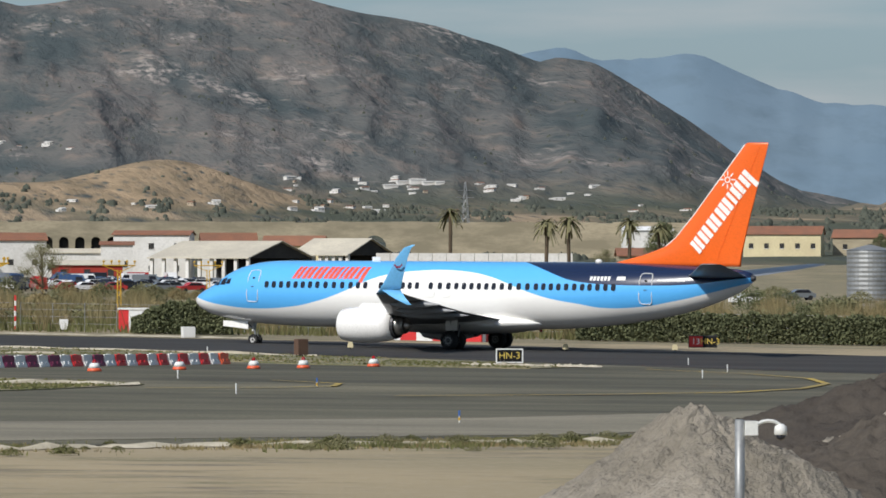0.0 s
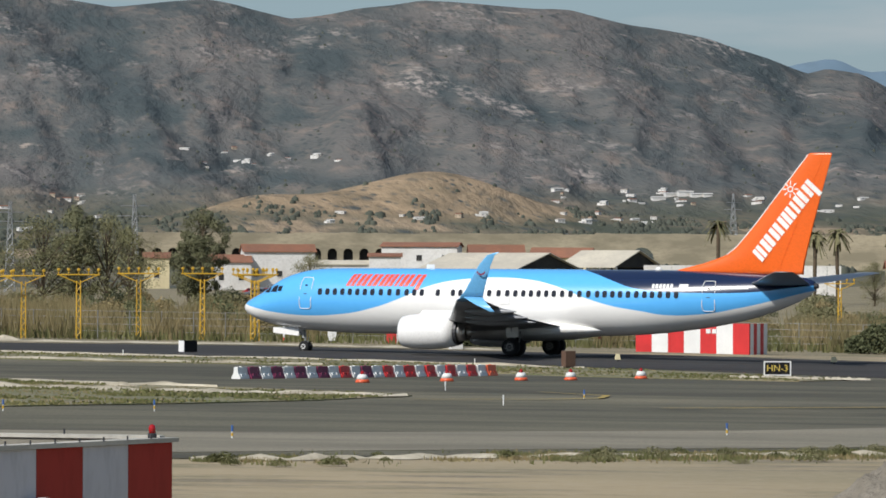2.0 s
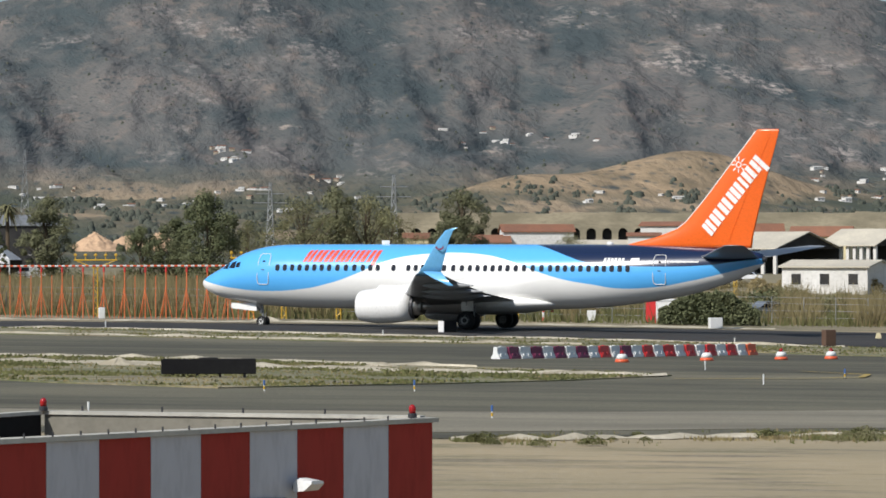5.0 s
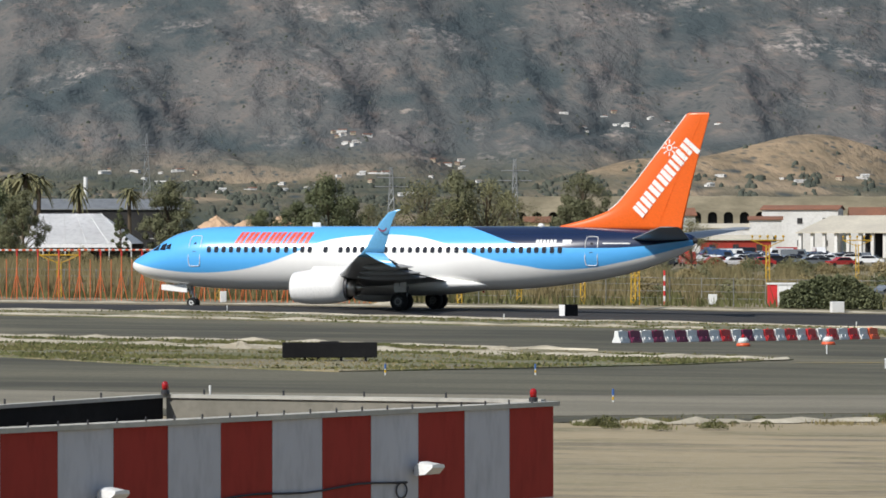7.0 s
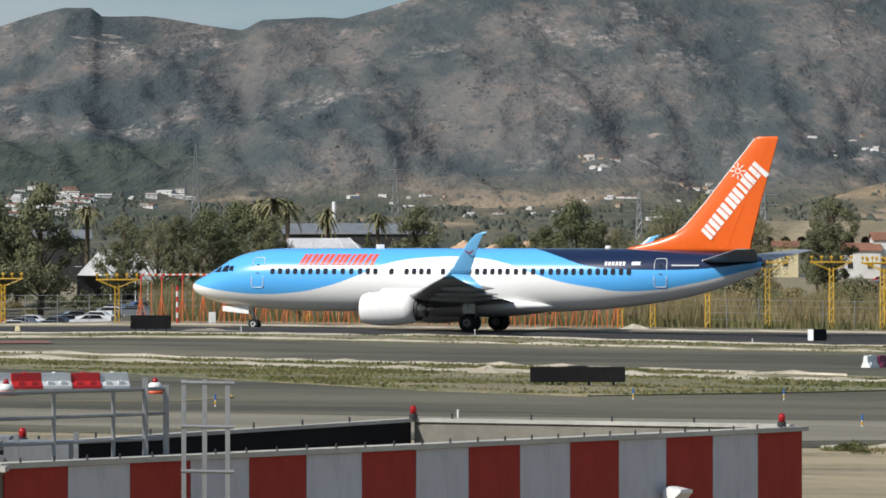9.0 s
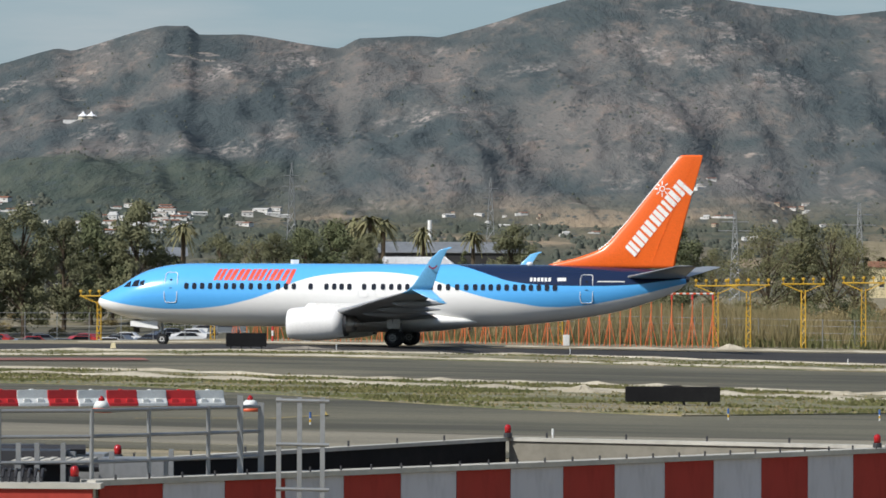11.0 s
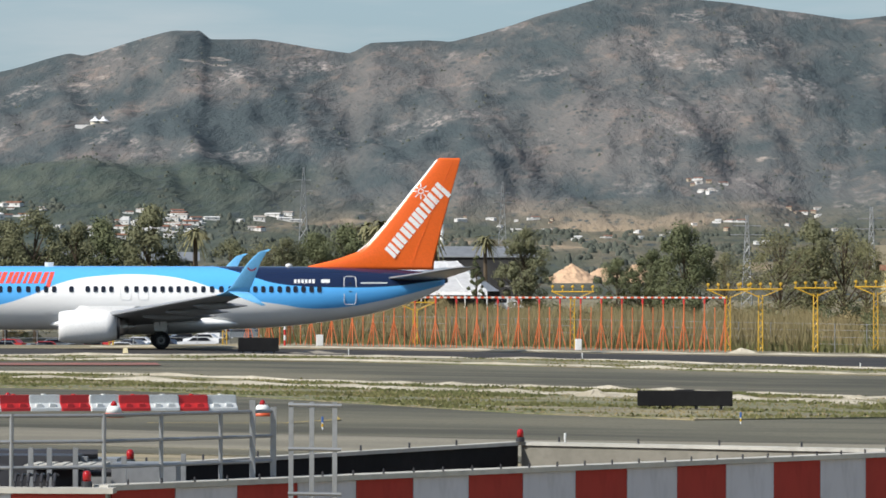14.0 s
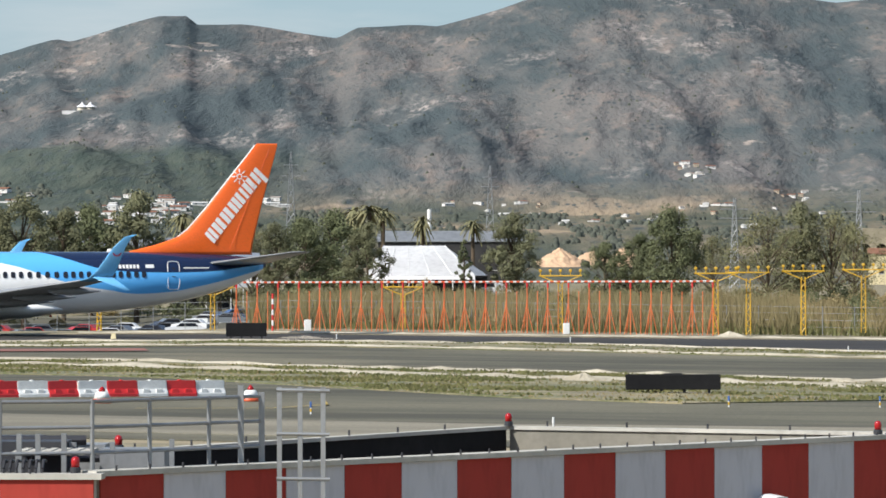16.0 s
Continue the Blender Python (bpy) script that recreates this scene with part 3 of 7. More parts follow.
def foil(xle, chord, thick, n=11):
    """Upper and lower outline of a wing section as (x, offset)."""
    up, lo = [], []
    for i in range(n + 1):
        t = 0.5 - 0.5 * math.cos(math.pi * i / n)
        h = thick * chord * 5 * (0.2969 * math.sqrt(t) - 0.126 * t - 0.3516 * t * t + 0.2843 * t ** 3 - 0.1036 * t ** 4)
        up.append((xle + t * chord, h)), lo.append((xle + t * chord, -h * 0.75))
    return up + lo[-2:0:-1]


def wing_skin(bm, stations, upright=False):
    """Stations: (leading edge x, y, z, chord, thickness, lean) ; lean turns the section about x."""
    rings = []
    for xle, y, z, chord, th, lean in stations:
        c, s = math.cos(radians(lean)), math.sin(radians(lean))
        rings.append([(x - X0, y - s * h, z + c * h) for x, h in foil(xle, chord, th)])
    loft(bm, rings)


def build_wing(plane, side):
    """side -1: the port wing."""
    bm = bmesh.new()
    st = [(13.4, 1.2, 1.75, 9.2, 0.13, 0), (14.6, 2.0, 1.85, 7.8, 0.13, 0), (17.05, 5.8, 2.27, 5.25, 0.12, 0), (20.1, 11.6, 2.88, 3.3, 0.11, 0), (22.9, 16.9, 3.42, 1.75, 0.10, 0)]
    wing_skin(bm, [(x, side * y, z, c, t, 0) for x, y, z, c, t, _ in st])
    bmesh.ops.recalc_face_normals(bm, faces=bm.faces)
    wing = part("wing", bm, M["wing_grey"], plane, "pale grey swept wing", True)
    bm = bmesh.new()
    wing_skin(bm, [(x, side * y, z, c, t, side * ln) for x, y, z, c, t, ln in [(22.9, 16.9, 3.42, 1.75, 0.10, 0), (23.3, 17.35, 3.56, 1.45, 0.09, 45), (23.75, 17.6, 3.95, 1.2, 0.08, 72), (24.75, 17.9, 5.4, 0.75, 0.08, 78), (25.35, 18.05, 5.98, 0.48, 0.08, 78), (25.9, 18.08, 6.14, 0.22, 0.08, 78)]])
    bmesh.ops.recalc_face_normals(bm, faces=bm.faces)
    wl = part("winglet", bm, M["sky_blue"], wing, "sky-blue split winglet", True)
    bm = bmesh.new()
    wing_skin(bm, [(x, side * y, z, c, t, side * ln) for x, y, z, c, t, ln in [(23.6, 17.45, 3.62, 1.2, 0.08, 120), (24.5, 17.75, 3.2, 0.8, 0.08, 120), (25.5, 17.95, 2.82, 0.3, 0.08, 120)]])
    bmesh.ops.recalc_face_normals(bm, faces=bm.faces)
    part("ventral_fin", bm, M["sky_blue"], wing, "sky-blue downward winglet blade", True)
    for yy, x0, x1, zz in ((6.9, 18.6, 23.2, 2.22), (9.8, 20.0, 24.0, 2.52), (13.2, 21.6, 24.9, 2.9)):
        bm = bmesh.new()
        L = x1 - x0
        lathe(bm, [(L * t, 0.02 + 0.24 * math.sin(math.pi * min(t, 1) ** 0.8)) for t in (0, 0.08, 0.2, 0.4, 0.6, 0.8, 0.95, 1.0)], "x", 10, (x0 - X0, side * yy, zz - 0.12))
        bmesh.ops.recalc_face_normals(bm, faces=bm.faces)
        part("flap_fairing", bm, M["wing_grey"], wing, "", True)
    # trailing flap edge and smile mark on the winglet
    bm = bmesh.new()
    for i in range(8):
        a0, a1 = [radians(200 + 140 * k / 8) for k in (i, i + 1)]
        pts = []
        for a, r in ((a0, 0.30), (a1, 0.30), (a1, 0.21), (a0, 0.21)):
            pts.append((24.95 + r * math.cos(a) - X0, side * 17.99, 5.15 + r * math.sin(a)))
        bm.faces.new([bm.verts.new(p) for p in pts])
    part("winglet_mark", bm, M["mark_dark"], wing)


M["mark_dark"] = paint("dark_red_mark", (0.20, 0.02, 0.06), 0.4)


def wheel_mesh(r, w, hub):
    bm = bmesh.new()
    lathe(bm, [(-w / 2, r * 0.55), (-w / 2, r * 0.86), (-w * 0.36, r * 0.97), (-w * 0.15, r), (w * 0.15, r), (w * 0.36, r * 0.97), (w / 2, r * 0.86), (w / 2, r * 0.55)], "y", 28)
    bmesh.ops.recalc_face_normals(bm, faces=bm.faces)
    tyre = mesh_of(bm, "tyre", M["rubber"], True)
    bm = bmesh.new()
    lathe(bm, [(-w * 0.44, r * 0.12), (-w * 0.52, r * 0.30), (-w * 0.47, r * 0.52), (-w * 0.52, r * 0.56), (w * 0.52, r * 0.56), (w * 0.47, r * 0.52), (w * 0.52, r * 0.30), (w * 0.44, r * 0.12)], "y", 16)
    for k in range(8):
        a = k * math.pi / 4
        for s in (-1, 1):
            rod(bm, (r * 0.4 * math.cos(a), s * w * 0.4, r * 0.4 * math.sin(a)), (r * 0.4 * math.cos(a), s * w * 0.53, r * 0.4 * math.sin(a)), r * 0.06, 6)
    bmesh.ops.recalc_face_normals(bm, faces=bm.faces)
    return tyre, mesh_of(bm, "rim", hub)


def build_airliner():
    plane = thing("airliner", "taxiing twin-jet airliner, sky blue and white with orange fin", "airplane")
    bm = bmesh.new()
    xs = [0, 0.03, 0.08, 0.16, 0.28, 0.45, 0.7, 1.0, 1.4, 1.8, 2.2, 2.6, 3.0, 3.5, 4.0, 4.6, 5.3, 6, 7, 8, 9] + [10 + 1.0 * i for i in range(18)] + [27.8, 28.6, 29.4, 30.2, 31, 31.8, 32.6, 33.4, 34.2, 35, 35.8, 36.5, 37.1, 37.6, 37.95]
    rings = []
    for x in xs:
        a, b, w = smooth_tab(x, TOP), smooth_tab(x, LOW), smooth_tab(x, WID)
        c, h = (a + b) / 2, (a - b) / 2
        rings.append([(x - X0, w * math.cos(t), c + h * math.sin(t)) for t in (2 * math.pi * i / 56 for i in range(56))])
    loft(bm, rings)
    # wing-to-body fairing
    rings = []
    for x, h, w in ((12.2, 0.1, 0.5), (13.2, 0.42, 1.3), (14.5, 0.62, 1.85), (17, 0.74, 2.12), (20.5, 0.74, 2.12), (22.5, 0.62, 1.95), (24, 0.42, 1.5), (25.6, 0.1, 0.6)):
        rings.append([(x - X0, w * math.cos(t), 1.62 + h * math.sin(t) * (1.0 if math.sin(t) < 0 else 0.9)) for t in (2 * math.pi * i / 28 for i in range(28))])
    loft(bm, rings)
    bmesh.ops.recalc_face_normals(bm, faces=bm.faces)
    body = part("fuselage", bm, M["livery"], plane, "sky-blue and white fuselage with a navy sweep", True)
    # windscreen panes
    for s in (-1, 1):
        for x0, x1, z0, z1, sl in ((1.88, 2.42, 3.66, 4.05, 0.34), (2.50, 3.02, 3.70, 4.14, 0.16), (3.09, 3.40, 3.76, 4.10, 0.0)):
            bm = bmesh.new()
            g = []
            for i in range(5):
                for j in range(5):
                    u, v = i / 4, j / 4
                    z = z0 + (z1 - z0) * v * (0.8 + 0.2 * u)
                    x = x0 + (x1 - x0) * u + sl * v * (1 - u)
                    g.append(bm.verts.new((x - X0 - 0.012, s * (skin_y(x, z) + 0.012), z + 0.012)))
            for i in range(4):
                for j in range(4):
                    bm.faces.new((g[i * 5 + j], g[i * 5 + 5 + j], g[i * 5 + 6 + j], g[i * 5 + 1 + j]))
            part("windscreen", bm, M["glass"], body)
    # cabin windows, one mesh
    bm = bmesh.new()
    ring = [(0.145 * (abs(math.cos(t)) ** 0.6) * (1 if math.cos(t) > 0 else -1), 0, 0.205 * (abs(math.sin(t)) ** 0.6) * (1 if math.sin(t) > 0 else -1)) for t in (2 * math.pi * (i + 0.5) / 12 for i in range(12))]
    loft(bm, [ring, [(x, -0.02, z) for x, y, z in ring]])
    bmesh.ops.recalc_face_normals(bm, faces=bm.faces)
    pane = mesh_of(bm, "cabin_window", M["glass"])
    row = [6.22 + 0.516 * i for i in range(8)] + [10.41, 11.0, 11.58, 12.17, 12.69, 13.2, 14.28, 15.3, 15.8, 16.28, 16.78, 17.73, 18.35, 18.93, 19.47, 19.99, 20.5, 21.0, 21.5, 22.0, 22.55, 23.1, 23.68] + [24.26, 24.83, 25.32, 25.82, 26.32, 26.83, 27.36, 27.88, 28.36, 28.86, 29.37, 29.87]
    for x in row:
        for s in (-1, 1):
            lean = math.degrees(math.atan2(skin_y(x, 3.86) - skin_y(x, 3.66), 0.2))
            part("cabin_window", pane, None, body, at=pose(x - X0, s * (skin_y(x, 3.76) + 0.006), 3.76, lean, 0, 0 if s < 0 else 180))
    # doors: a pale outline round each
    for x0, x1, z0, z1, w in ((4.78, 5.60, 2.70, 4.62, 0.05), (31.45, 32.22, 2.80, 4.58, 0.05), (17.35, 18.0, 3.1, 4.05, 0.018), (18.45, 19.1, 3.1, 4.05, 0.018)):
        for s in (-1, 1):
            bm = bmesh.new()
            path = []
            for i in range(40):
                t = 2 * math.pi * (i + 0.5) / 40
                cx, sx = math.cos(t), math.sin(t)
                path.append(((x0 + x1) / 2 + (x1 - x0) / 2 * (abs(cx) ** 0.3) * (1 if cx > 0 else -1), (z0 + z1) / 2 + (z1 - z0) / 2 * (abs(sx) ** 0.3) * (1 if sx > 0 else -1)))
            for k in range(40):
                (xa, za), (xb, zb) = path[k], path[(k + 1) % 40]
                rod(bm, (xa - X0, s * (skin_y(xa, za) + 0.018), za), (xb - X0, s * (skin_y(xb, zb) + 0.018), zb), w / 2, 5)
            door = part("door", bm, M["white"], body, "cabin door outlined in white")
            if w > 0.03:
                bm = bmesh.new()
                xm = (x0 + x1) / 2
                rod(bm, (xm - 0.1 - X0, s * (skin_y(xm, 3.62) + 0.01), 3.62), (xm + 0.1 - X0, s * (skin_y(xm, 3.62) + 0.01), 3.62), 0.025, 6)
                part("door_handle", bm, M["dark_metal"], door)
                bm = bmesh.new()
                rod(bm, (xm - X0, s * (skin_y(xm, 4.12) - 0.02), 4.12), (xm - X0, s * (skin_y(xm, 4.12) + 0.012), 4.12), 0.09, 10)
                part("door_window", bm, M["glass"], door)
    # title as slanting bars, registration as small bars
    def patch(bm, x0, x1, z0, z1, slant, s, off=0.012):
        g = [[bm.verts.new((x0 + (x1 - x0) * u + slant * v - X0, s * (skin_y(x0 + (x1 - x0) * u, z0 + (z1 - z0) * v) + off), z0 + (z1 - z0) * v + off * 0.6)) for v in (0, 0.25, 0.5, 0.75, 1)] for u in (0, 0.5, 1)]
        for i in range(2):
            for j in range(4):
                bm.faces.new((g[i][j], g[i + 1][j], g[i + 1][j + 1], g[i][j + 1]))
    for s in (-1, 1):
        x = 7.92
        for wdt, desc in ((0.62, 0), (0.70, 0), (0.72, 0), (1.0, 0), (0.26, 0), (0.72, 0), (0.70, 1)):
            n = 3 if wdt > 0.9 else 1 if wdt < 0.3 else 2
            step = wdt / n
            for k in range(n):
                bm = bmesh.new()
                patch(bm, x + k * step + 0.01, x + k * step + step * 0.80, 4.12 - (0.22 if desc and k else 0), 4.84, 0.3, s)
                part("title_bar", bm, M["title_red"], body)
            x += wdt + 0.06
        for k in range(6):
            bm = bmesh.new()
            patch(bm, 28.28 + k * 0.23, 28.44 + k * 0.23, 4.14, 4.38, 0.0, s)
            part("registration_bar", bm, M["white"], body)
        bm = bmesh.new()
        patch(bm, 30.0, 30.55, 4.16, 4.38, 0.0, s)
        part("flag_bar", bm, M["white"], body)
        bm = bmesh.new()
        patch(bm, 32.5, 34.2, 4.12, 4.19, 0.03, s)
        part("type_bar", bm, M["white"], body)
    # fin with dorsal fillet
    bm = bmesh.new()
    st = [(28.8, 5.0, 8.45), (29.3, 5.24, 7.96), (30.9, 5.62, 6.4), (31.8, 5.92, 5.56), (32.4, 6.15, 5.02), (33.0, 6.6, 4.52), (34.2, 7.95, 3.65), (35.6, 9.7, 2.72), (36.9, 11.3, 1.87), (37.45, 12.0, 1.5), (37.62, 12.12, 1.3)]
    rings = []
    for xle, z, c in st:
        th = 0.10 if z > 6.4 else 0.05 + 0.05 * max(0, z - 5) / 1.4
        rings.append([(x - X0, h if i < 12 else h * 1.0 / 0.75, z) for i, (x, h) in enumerate(foil(xle, c, th))])
    loft(bm, rings)
    bmesh.ops.recalc_face_normals(bm, faces=bm.faces)
    fin = part("tail_fin", bm, M["orange"], plane, "bright orange tail fin", True)
    # bare leading edge
    bm = bmesh.new()
    for (xa, za, _), (xb, zb, _) in zip(st[4:], st[5:-1]):
        rod(bm, (xa - X0 + 0.01, 0, za), (xb - X0 + 0.01, 0, zb), 0.05, 6)
    part("leading_edge", bm, M["white"], fin)
    # rudder seam
    bm = bmesh.new()
    for s in (-1, 1):
        rod(bm, (35.75 - X0, s * 0.19, 5.35), (38.45 - X0, s * 0.055, 11.9), 0.007, 4)
    part("rudder_seam", bm, M["orange"], fin)
    # white slanting bars up the fin
    def fin_quad(bm, q, s):
        # cut along its length so that it lies on the curved fin
        for i in range(4):
            a, c = i / 4, (i + 1) / 4
            r = [q[0].lerp(q[3], a), q[1].lerp(q[2], a), q[1].lerp(q[2], c), q[0].lerp(q[3], c)]
            bm.faces.new([bm.verts.new((v.x - X0, s * (fin_y(v.x, v.z) + 0.02), v.z)) for v in r])

    for s in (-1, 1):
        d = Vector((0.62, 0, 0.785)).normalized()
        up = Vector((-d.z, 0, d.x))
        p = Vector((34.72, 0, 5.72))
        for wdt, desc in ((0.64, 0), (0.78, 0), (0.78, 0), (1.12, 0), (0.29, 0), (0.78, 0), (0.74, 1)):
            n = 3 if wdt > 0.9 else 1 if wdt < 0.4 else 2
            step = wdt / n
            for k in range(n):
                lo = -0.34 if desc and k else 0
                bm = bmesh.new()
                fin_quad(bm, [p + d * (k * step) + up * lo, p + d * (k * step + step * 0.78) + up * lo, p + d * (k * step + step * 0.78 + 0.08) + up * 0.86, p + d * (k * step + 0.08) + up * 0.86], s)
                part("title_bar", bm, M["white_gloss"], fin)
            p = p + d * (wdt + 0.07)
        disc = bmesh.new()
        c = Vector((36.42, 0, 10.0))
        for k in range(8):
            a = 2 * math.pi * k / 8
            e, o = Vector((math.cos(a), 0, math.sin(a))), Vector((-math.sin(a), 0, math.cos(a)))
            bm = bmesh.new()
            q = [c + e * 0.26 - o * 0.035, c + e * 0.50 - o * 0.035, c + e * 0.50 + o * 0.035, c + e * 0.26 + o * 0.035]
            bm.faces.new([bm.verts.new((v.x - X0, s * (fin_y(v.x, v.z) + 0.02), v.z)) for v in q])
            part("sun_ray", bm, M["white_gloss"], fin)
            a2 = a + math.pi / 4
            q = [c + 0.2 * Vector((math.cos(t), 0, math.sin(t))) * k2 for t, k2 in ((a, 1), (a2, 1), (a2, 0.65), (a, 0.65))]
            disc.faces.new([disc.verts.new((v.x - X0, s * (fin_y(v.x, v.z) + 0.02), v.z)) for v in q])
        bmesh.ops.remove_doubles(disc, verts=disc.verts, dist=0.002)
        part("sun_mark", disc, M["white_gloss"], fin, "white ring mark")
    # tailplanes
    for s in (-1, 1):
        bm = bmesh.new()
        wing_skin(bm, [(33.9, s * 0.4, 4.42, 3.9, 0.09, 0), (34.6, s * 1.3, 4.50, 3.45, 0.09, 0), (38.1, s * 7.0, 5.12, 1.3, 0.08, 0), (38.5, s * 7.15, 5.14, 0.8, 0.08, 0)])
        bmesh.ops.recalc_face_normals(bm, faces=bm.faces)
        part("tailplane", bm, M["wing_grey"], plane, "grey tailplane", True)
    bm = bmesh.new()
    lathe(bm, [(0, 0.16), (0.12, 0.2), (0.3, 0.14), (0.32, 0.05)], "x", 12, (37.85 - X0, 0, 4.33))
    bmesh.ops.recalc_face_normals(bm, faces=bm.faces)
    part("exhaust", bm, M["dark_metal"], plane)
    # engines
    for s in (-1, 1):
        bm = bmesh.new()
        c = (13.5 - X0, s * 4.83, 1.44)
        lathe(bm, [(0.25, 0.72), (0.05, 0.80), (0, 0.86), (0.06, 0.92), (0.5, 1.0), (1.1, 1.06), (2.0, 1.05), (2.9, 0.96), (3.6, 0.82), (3.58, 0.76), (3.1, 0.74)], "x", 32, c)
        bmesh.ops.recalc_face_normals(bm, faces=bm.faces)
        nac = part("engine", bm, M["white_gloss"], plane, "white engine nacelle", True)
        bm = bmesh.new()
        lathe(bm, [(0.2, 0.3), (0.24, 0.79), (0.26, 0.79), (0.30, 0.3)], "x", 24, c)
        lathe(bm, [(-0.1, 0.02), (0.05, 0.12), (0.22, 0.24)], "x", 16, c)
        part("fan", bm, M["dark_metal"], nac)
        bm = bmesh.new()
        lathe(bm, [(3.1, 0.66), (3.75, 0.60), (4.3, 0.48), (4.25, 0.42), (4.0, 0.40)], "x", 24, c)
        lathe(bm, [(4.0, 0.3), (4.4, 0.22), (4.8, 0.04)], "x", 16, c)
        bmesh.ops.recalc_face_normals(bm, faces=bm.faces)
        part("nozzle", bm, M["bright_metal"], nac, "bare metal exhaust nozzle", True)
        bm = bmesh.new()
        loft(bm, [[(x - X0, s * 4.83 + h, z) for x, h in ((a, 0.0), (a + 0.5, 0.16), (b, 0.12), (b + 0.3, 0.0), (b, -0.12), (a + 0.5, -0.16))] for a, b, z in ((14.3, 17.6, 2.28), (14.8, 18.3, 2.72))])
        bmesh.ops.recalc_face_normals(bm, faces=bm.faces)
        part("pylon", bm, M["white_gloss"], nac)
        bm = bmesh.new()
        lathe(bm, [(3.70, 0.79), (3.90, 0.76), (3.90, 0.72), (3.70, 0.74)], "x", 24, (c[0] - 0.12, c[1], c[2]))
        part("exhaust_ring", bm, M["dark_metal"], nac)
    # main gear
    tyre, rim = wheel_mesh(0.565, 0.42, M["grey_metal"])
    for s in (-1, 1):
        bm = bmesh.new()
        rod(bm, (19.88 - X0, s * 2.86, 0.56), (19.75 - X0, s * 2.95, 2.1), 0.13, 10)
        rod(bm, (19.88 - X0, s * 2.2, 0.565), (19.88 - X0, s * 3.5, 0.565), 0.09, 8)
        rod(bm, (19.85 - X0, s * 2.8, 1.2), (19.2 - X0, s * 1.6, 1.9), 0.07, 8)
        rod(bm, (20.2 - X0, s * 2.86, 0.8), (20.3 - X0, s * 2.86, 1.5), 0.045, 6)
        gear = part("main_gear", bm, M["grey_metal"], plane, "main landing gear leg with twin wheels")
        for y in (2.43, 3.29):
            w = part("wheel", tyre, None, plane, "black tyre on a grey rim", at=pose(19.88 - X0, s * y, 0.565))
            part("rim", rim, None, w)
            WHEELS.append((w, 19.88 - X0, s * y, 0.565))
        bm = bmesh.new()
        box(bm, 19.45 - X0, 20.25 - X0, s * 3.02 - 0.02, s * 3.02 + 0.02, 1.15, 2.05)
        part("gear_door", bm, M["white"], gear)
    tyre, rim = wheel_mesh(0.345, 0.2, M["white"])
    bm = bmesh.new()
    rod(bm, (4.28 - X0, 0, 0.35), (4.2 - X0, 0, 1.7), 0.08, 10)
    rod(bm, (4.28 - X0, -0.3, 0.345), (4.28 - X0, 0.3, 0.345), 0.06, 8)
    rod(bm, (4.26 - X0, 0, 0.9), (3.4 - X0, 0, 1.6), 0.05, 8)
    rod(bm, (4.42 - X0, 0, 0.55), (4.5 - X0, 0, 0.95), 0.03, 6)
    gear = part("nose_gear", bm, M["grey_metal"], plane, "nose landing gear with twin wheels")
    bm = bmesh.new()
    box(bm, 4.12 - X0, 4.2 - X0, -0.14, 0.14, 0.86, 1.1)
    part("taxi_lamp", bm, M["white"], gear)
    for s in (-1, 1):
        w = part("wheel", tyre, None, plane, "small nose wheel with a white rim", at=pose(4.28 - X0, s * 0.22, 0.345))
        part("rim", rim, None, w)
        WHEELS.append((w, 4.28 - X0, s * 0.22, 0.345))
        bm = bmesh.new()
        vs = box(bm, 2.25 - X0, 4.05 - X0, s * 0.46 - 0.02, s * 0.46 + 0.02, 1.0, 1.5)
        for v in vs:
            if v.co.x < 3 - X0 and v.co.z < 1.2:
                v.co.z += 0.17
        part("gear_door", bm, M["white_gloss"], plane, "white nose gear door")
    # beacons, aerials, saddle dome
    for x, z in ((12.6, 5.21),):
        bm = bmesh.new()
        rings = [[(x + a - X0, w, z + h) for a, w in ((0, 0.0), (0.2, 0.05), (0.55, 0.0), (0.2, -0.05))] for h in (-0.03, 0.25)]
        loft(bm, rings)
        part("aerial", bm, M["white"], body)
    bm = bmesh.new()
    lathe(bm, [(0, 0.02), (0.08, 0.12), (0.22, 0.15), (0.36, 0.11), (0.45, 0.02)], "x", 12, (27.8 - X0, 0, 5.25))
    part("dome", bm, M["white"], body, "", True)
    bm = bmesh.new()
    lathe(bm, [(0, 0.10), (0.08, 0.09), (0.14, 0.03)], "z", 10, (24.2 - X0, 0, 1.08))
    part("beacon", bm, M["lamp_red"], body, "red beacon lamp")
    for s in (-1, 1):
        build_wing(plane, s)
    return plane


def fin_y(x, z):
    """Half thickness of the fin."""
    st = [(5.9, 31.8, 5.5), (6.6, 33.0, 4.5), (7.95, 34.2, 3.65), (9.7, 35.6, 2.72), (11.3, 36.9, 1.87), (12.1, 37.5, 1.5)]
    le, ch = lerp_table(z, [(a, b) for a, b, c in st]), lerp_table(z, [(a, c) for a, b, c in st])
    t = min(max((x - le) / ch, 0), 1)
    return 0.10 * ch * 5 * (0.2969 * math.sqrt(t) - 0.126 * t - 0.3516 * t * t + 0.2843 * t ** 3 - 0.1036 * t ** 4)


WHEELS = []
airliner = build_airliner()


def on(x, y, dz=0.0):
    return Vector((x, y, fall(x) + dz))


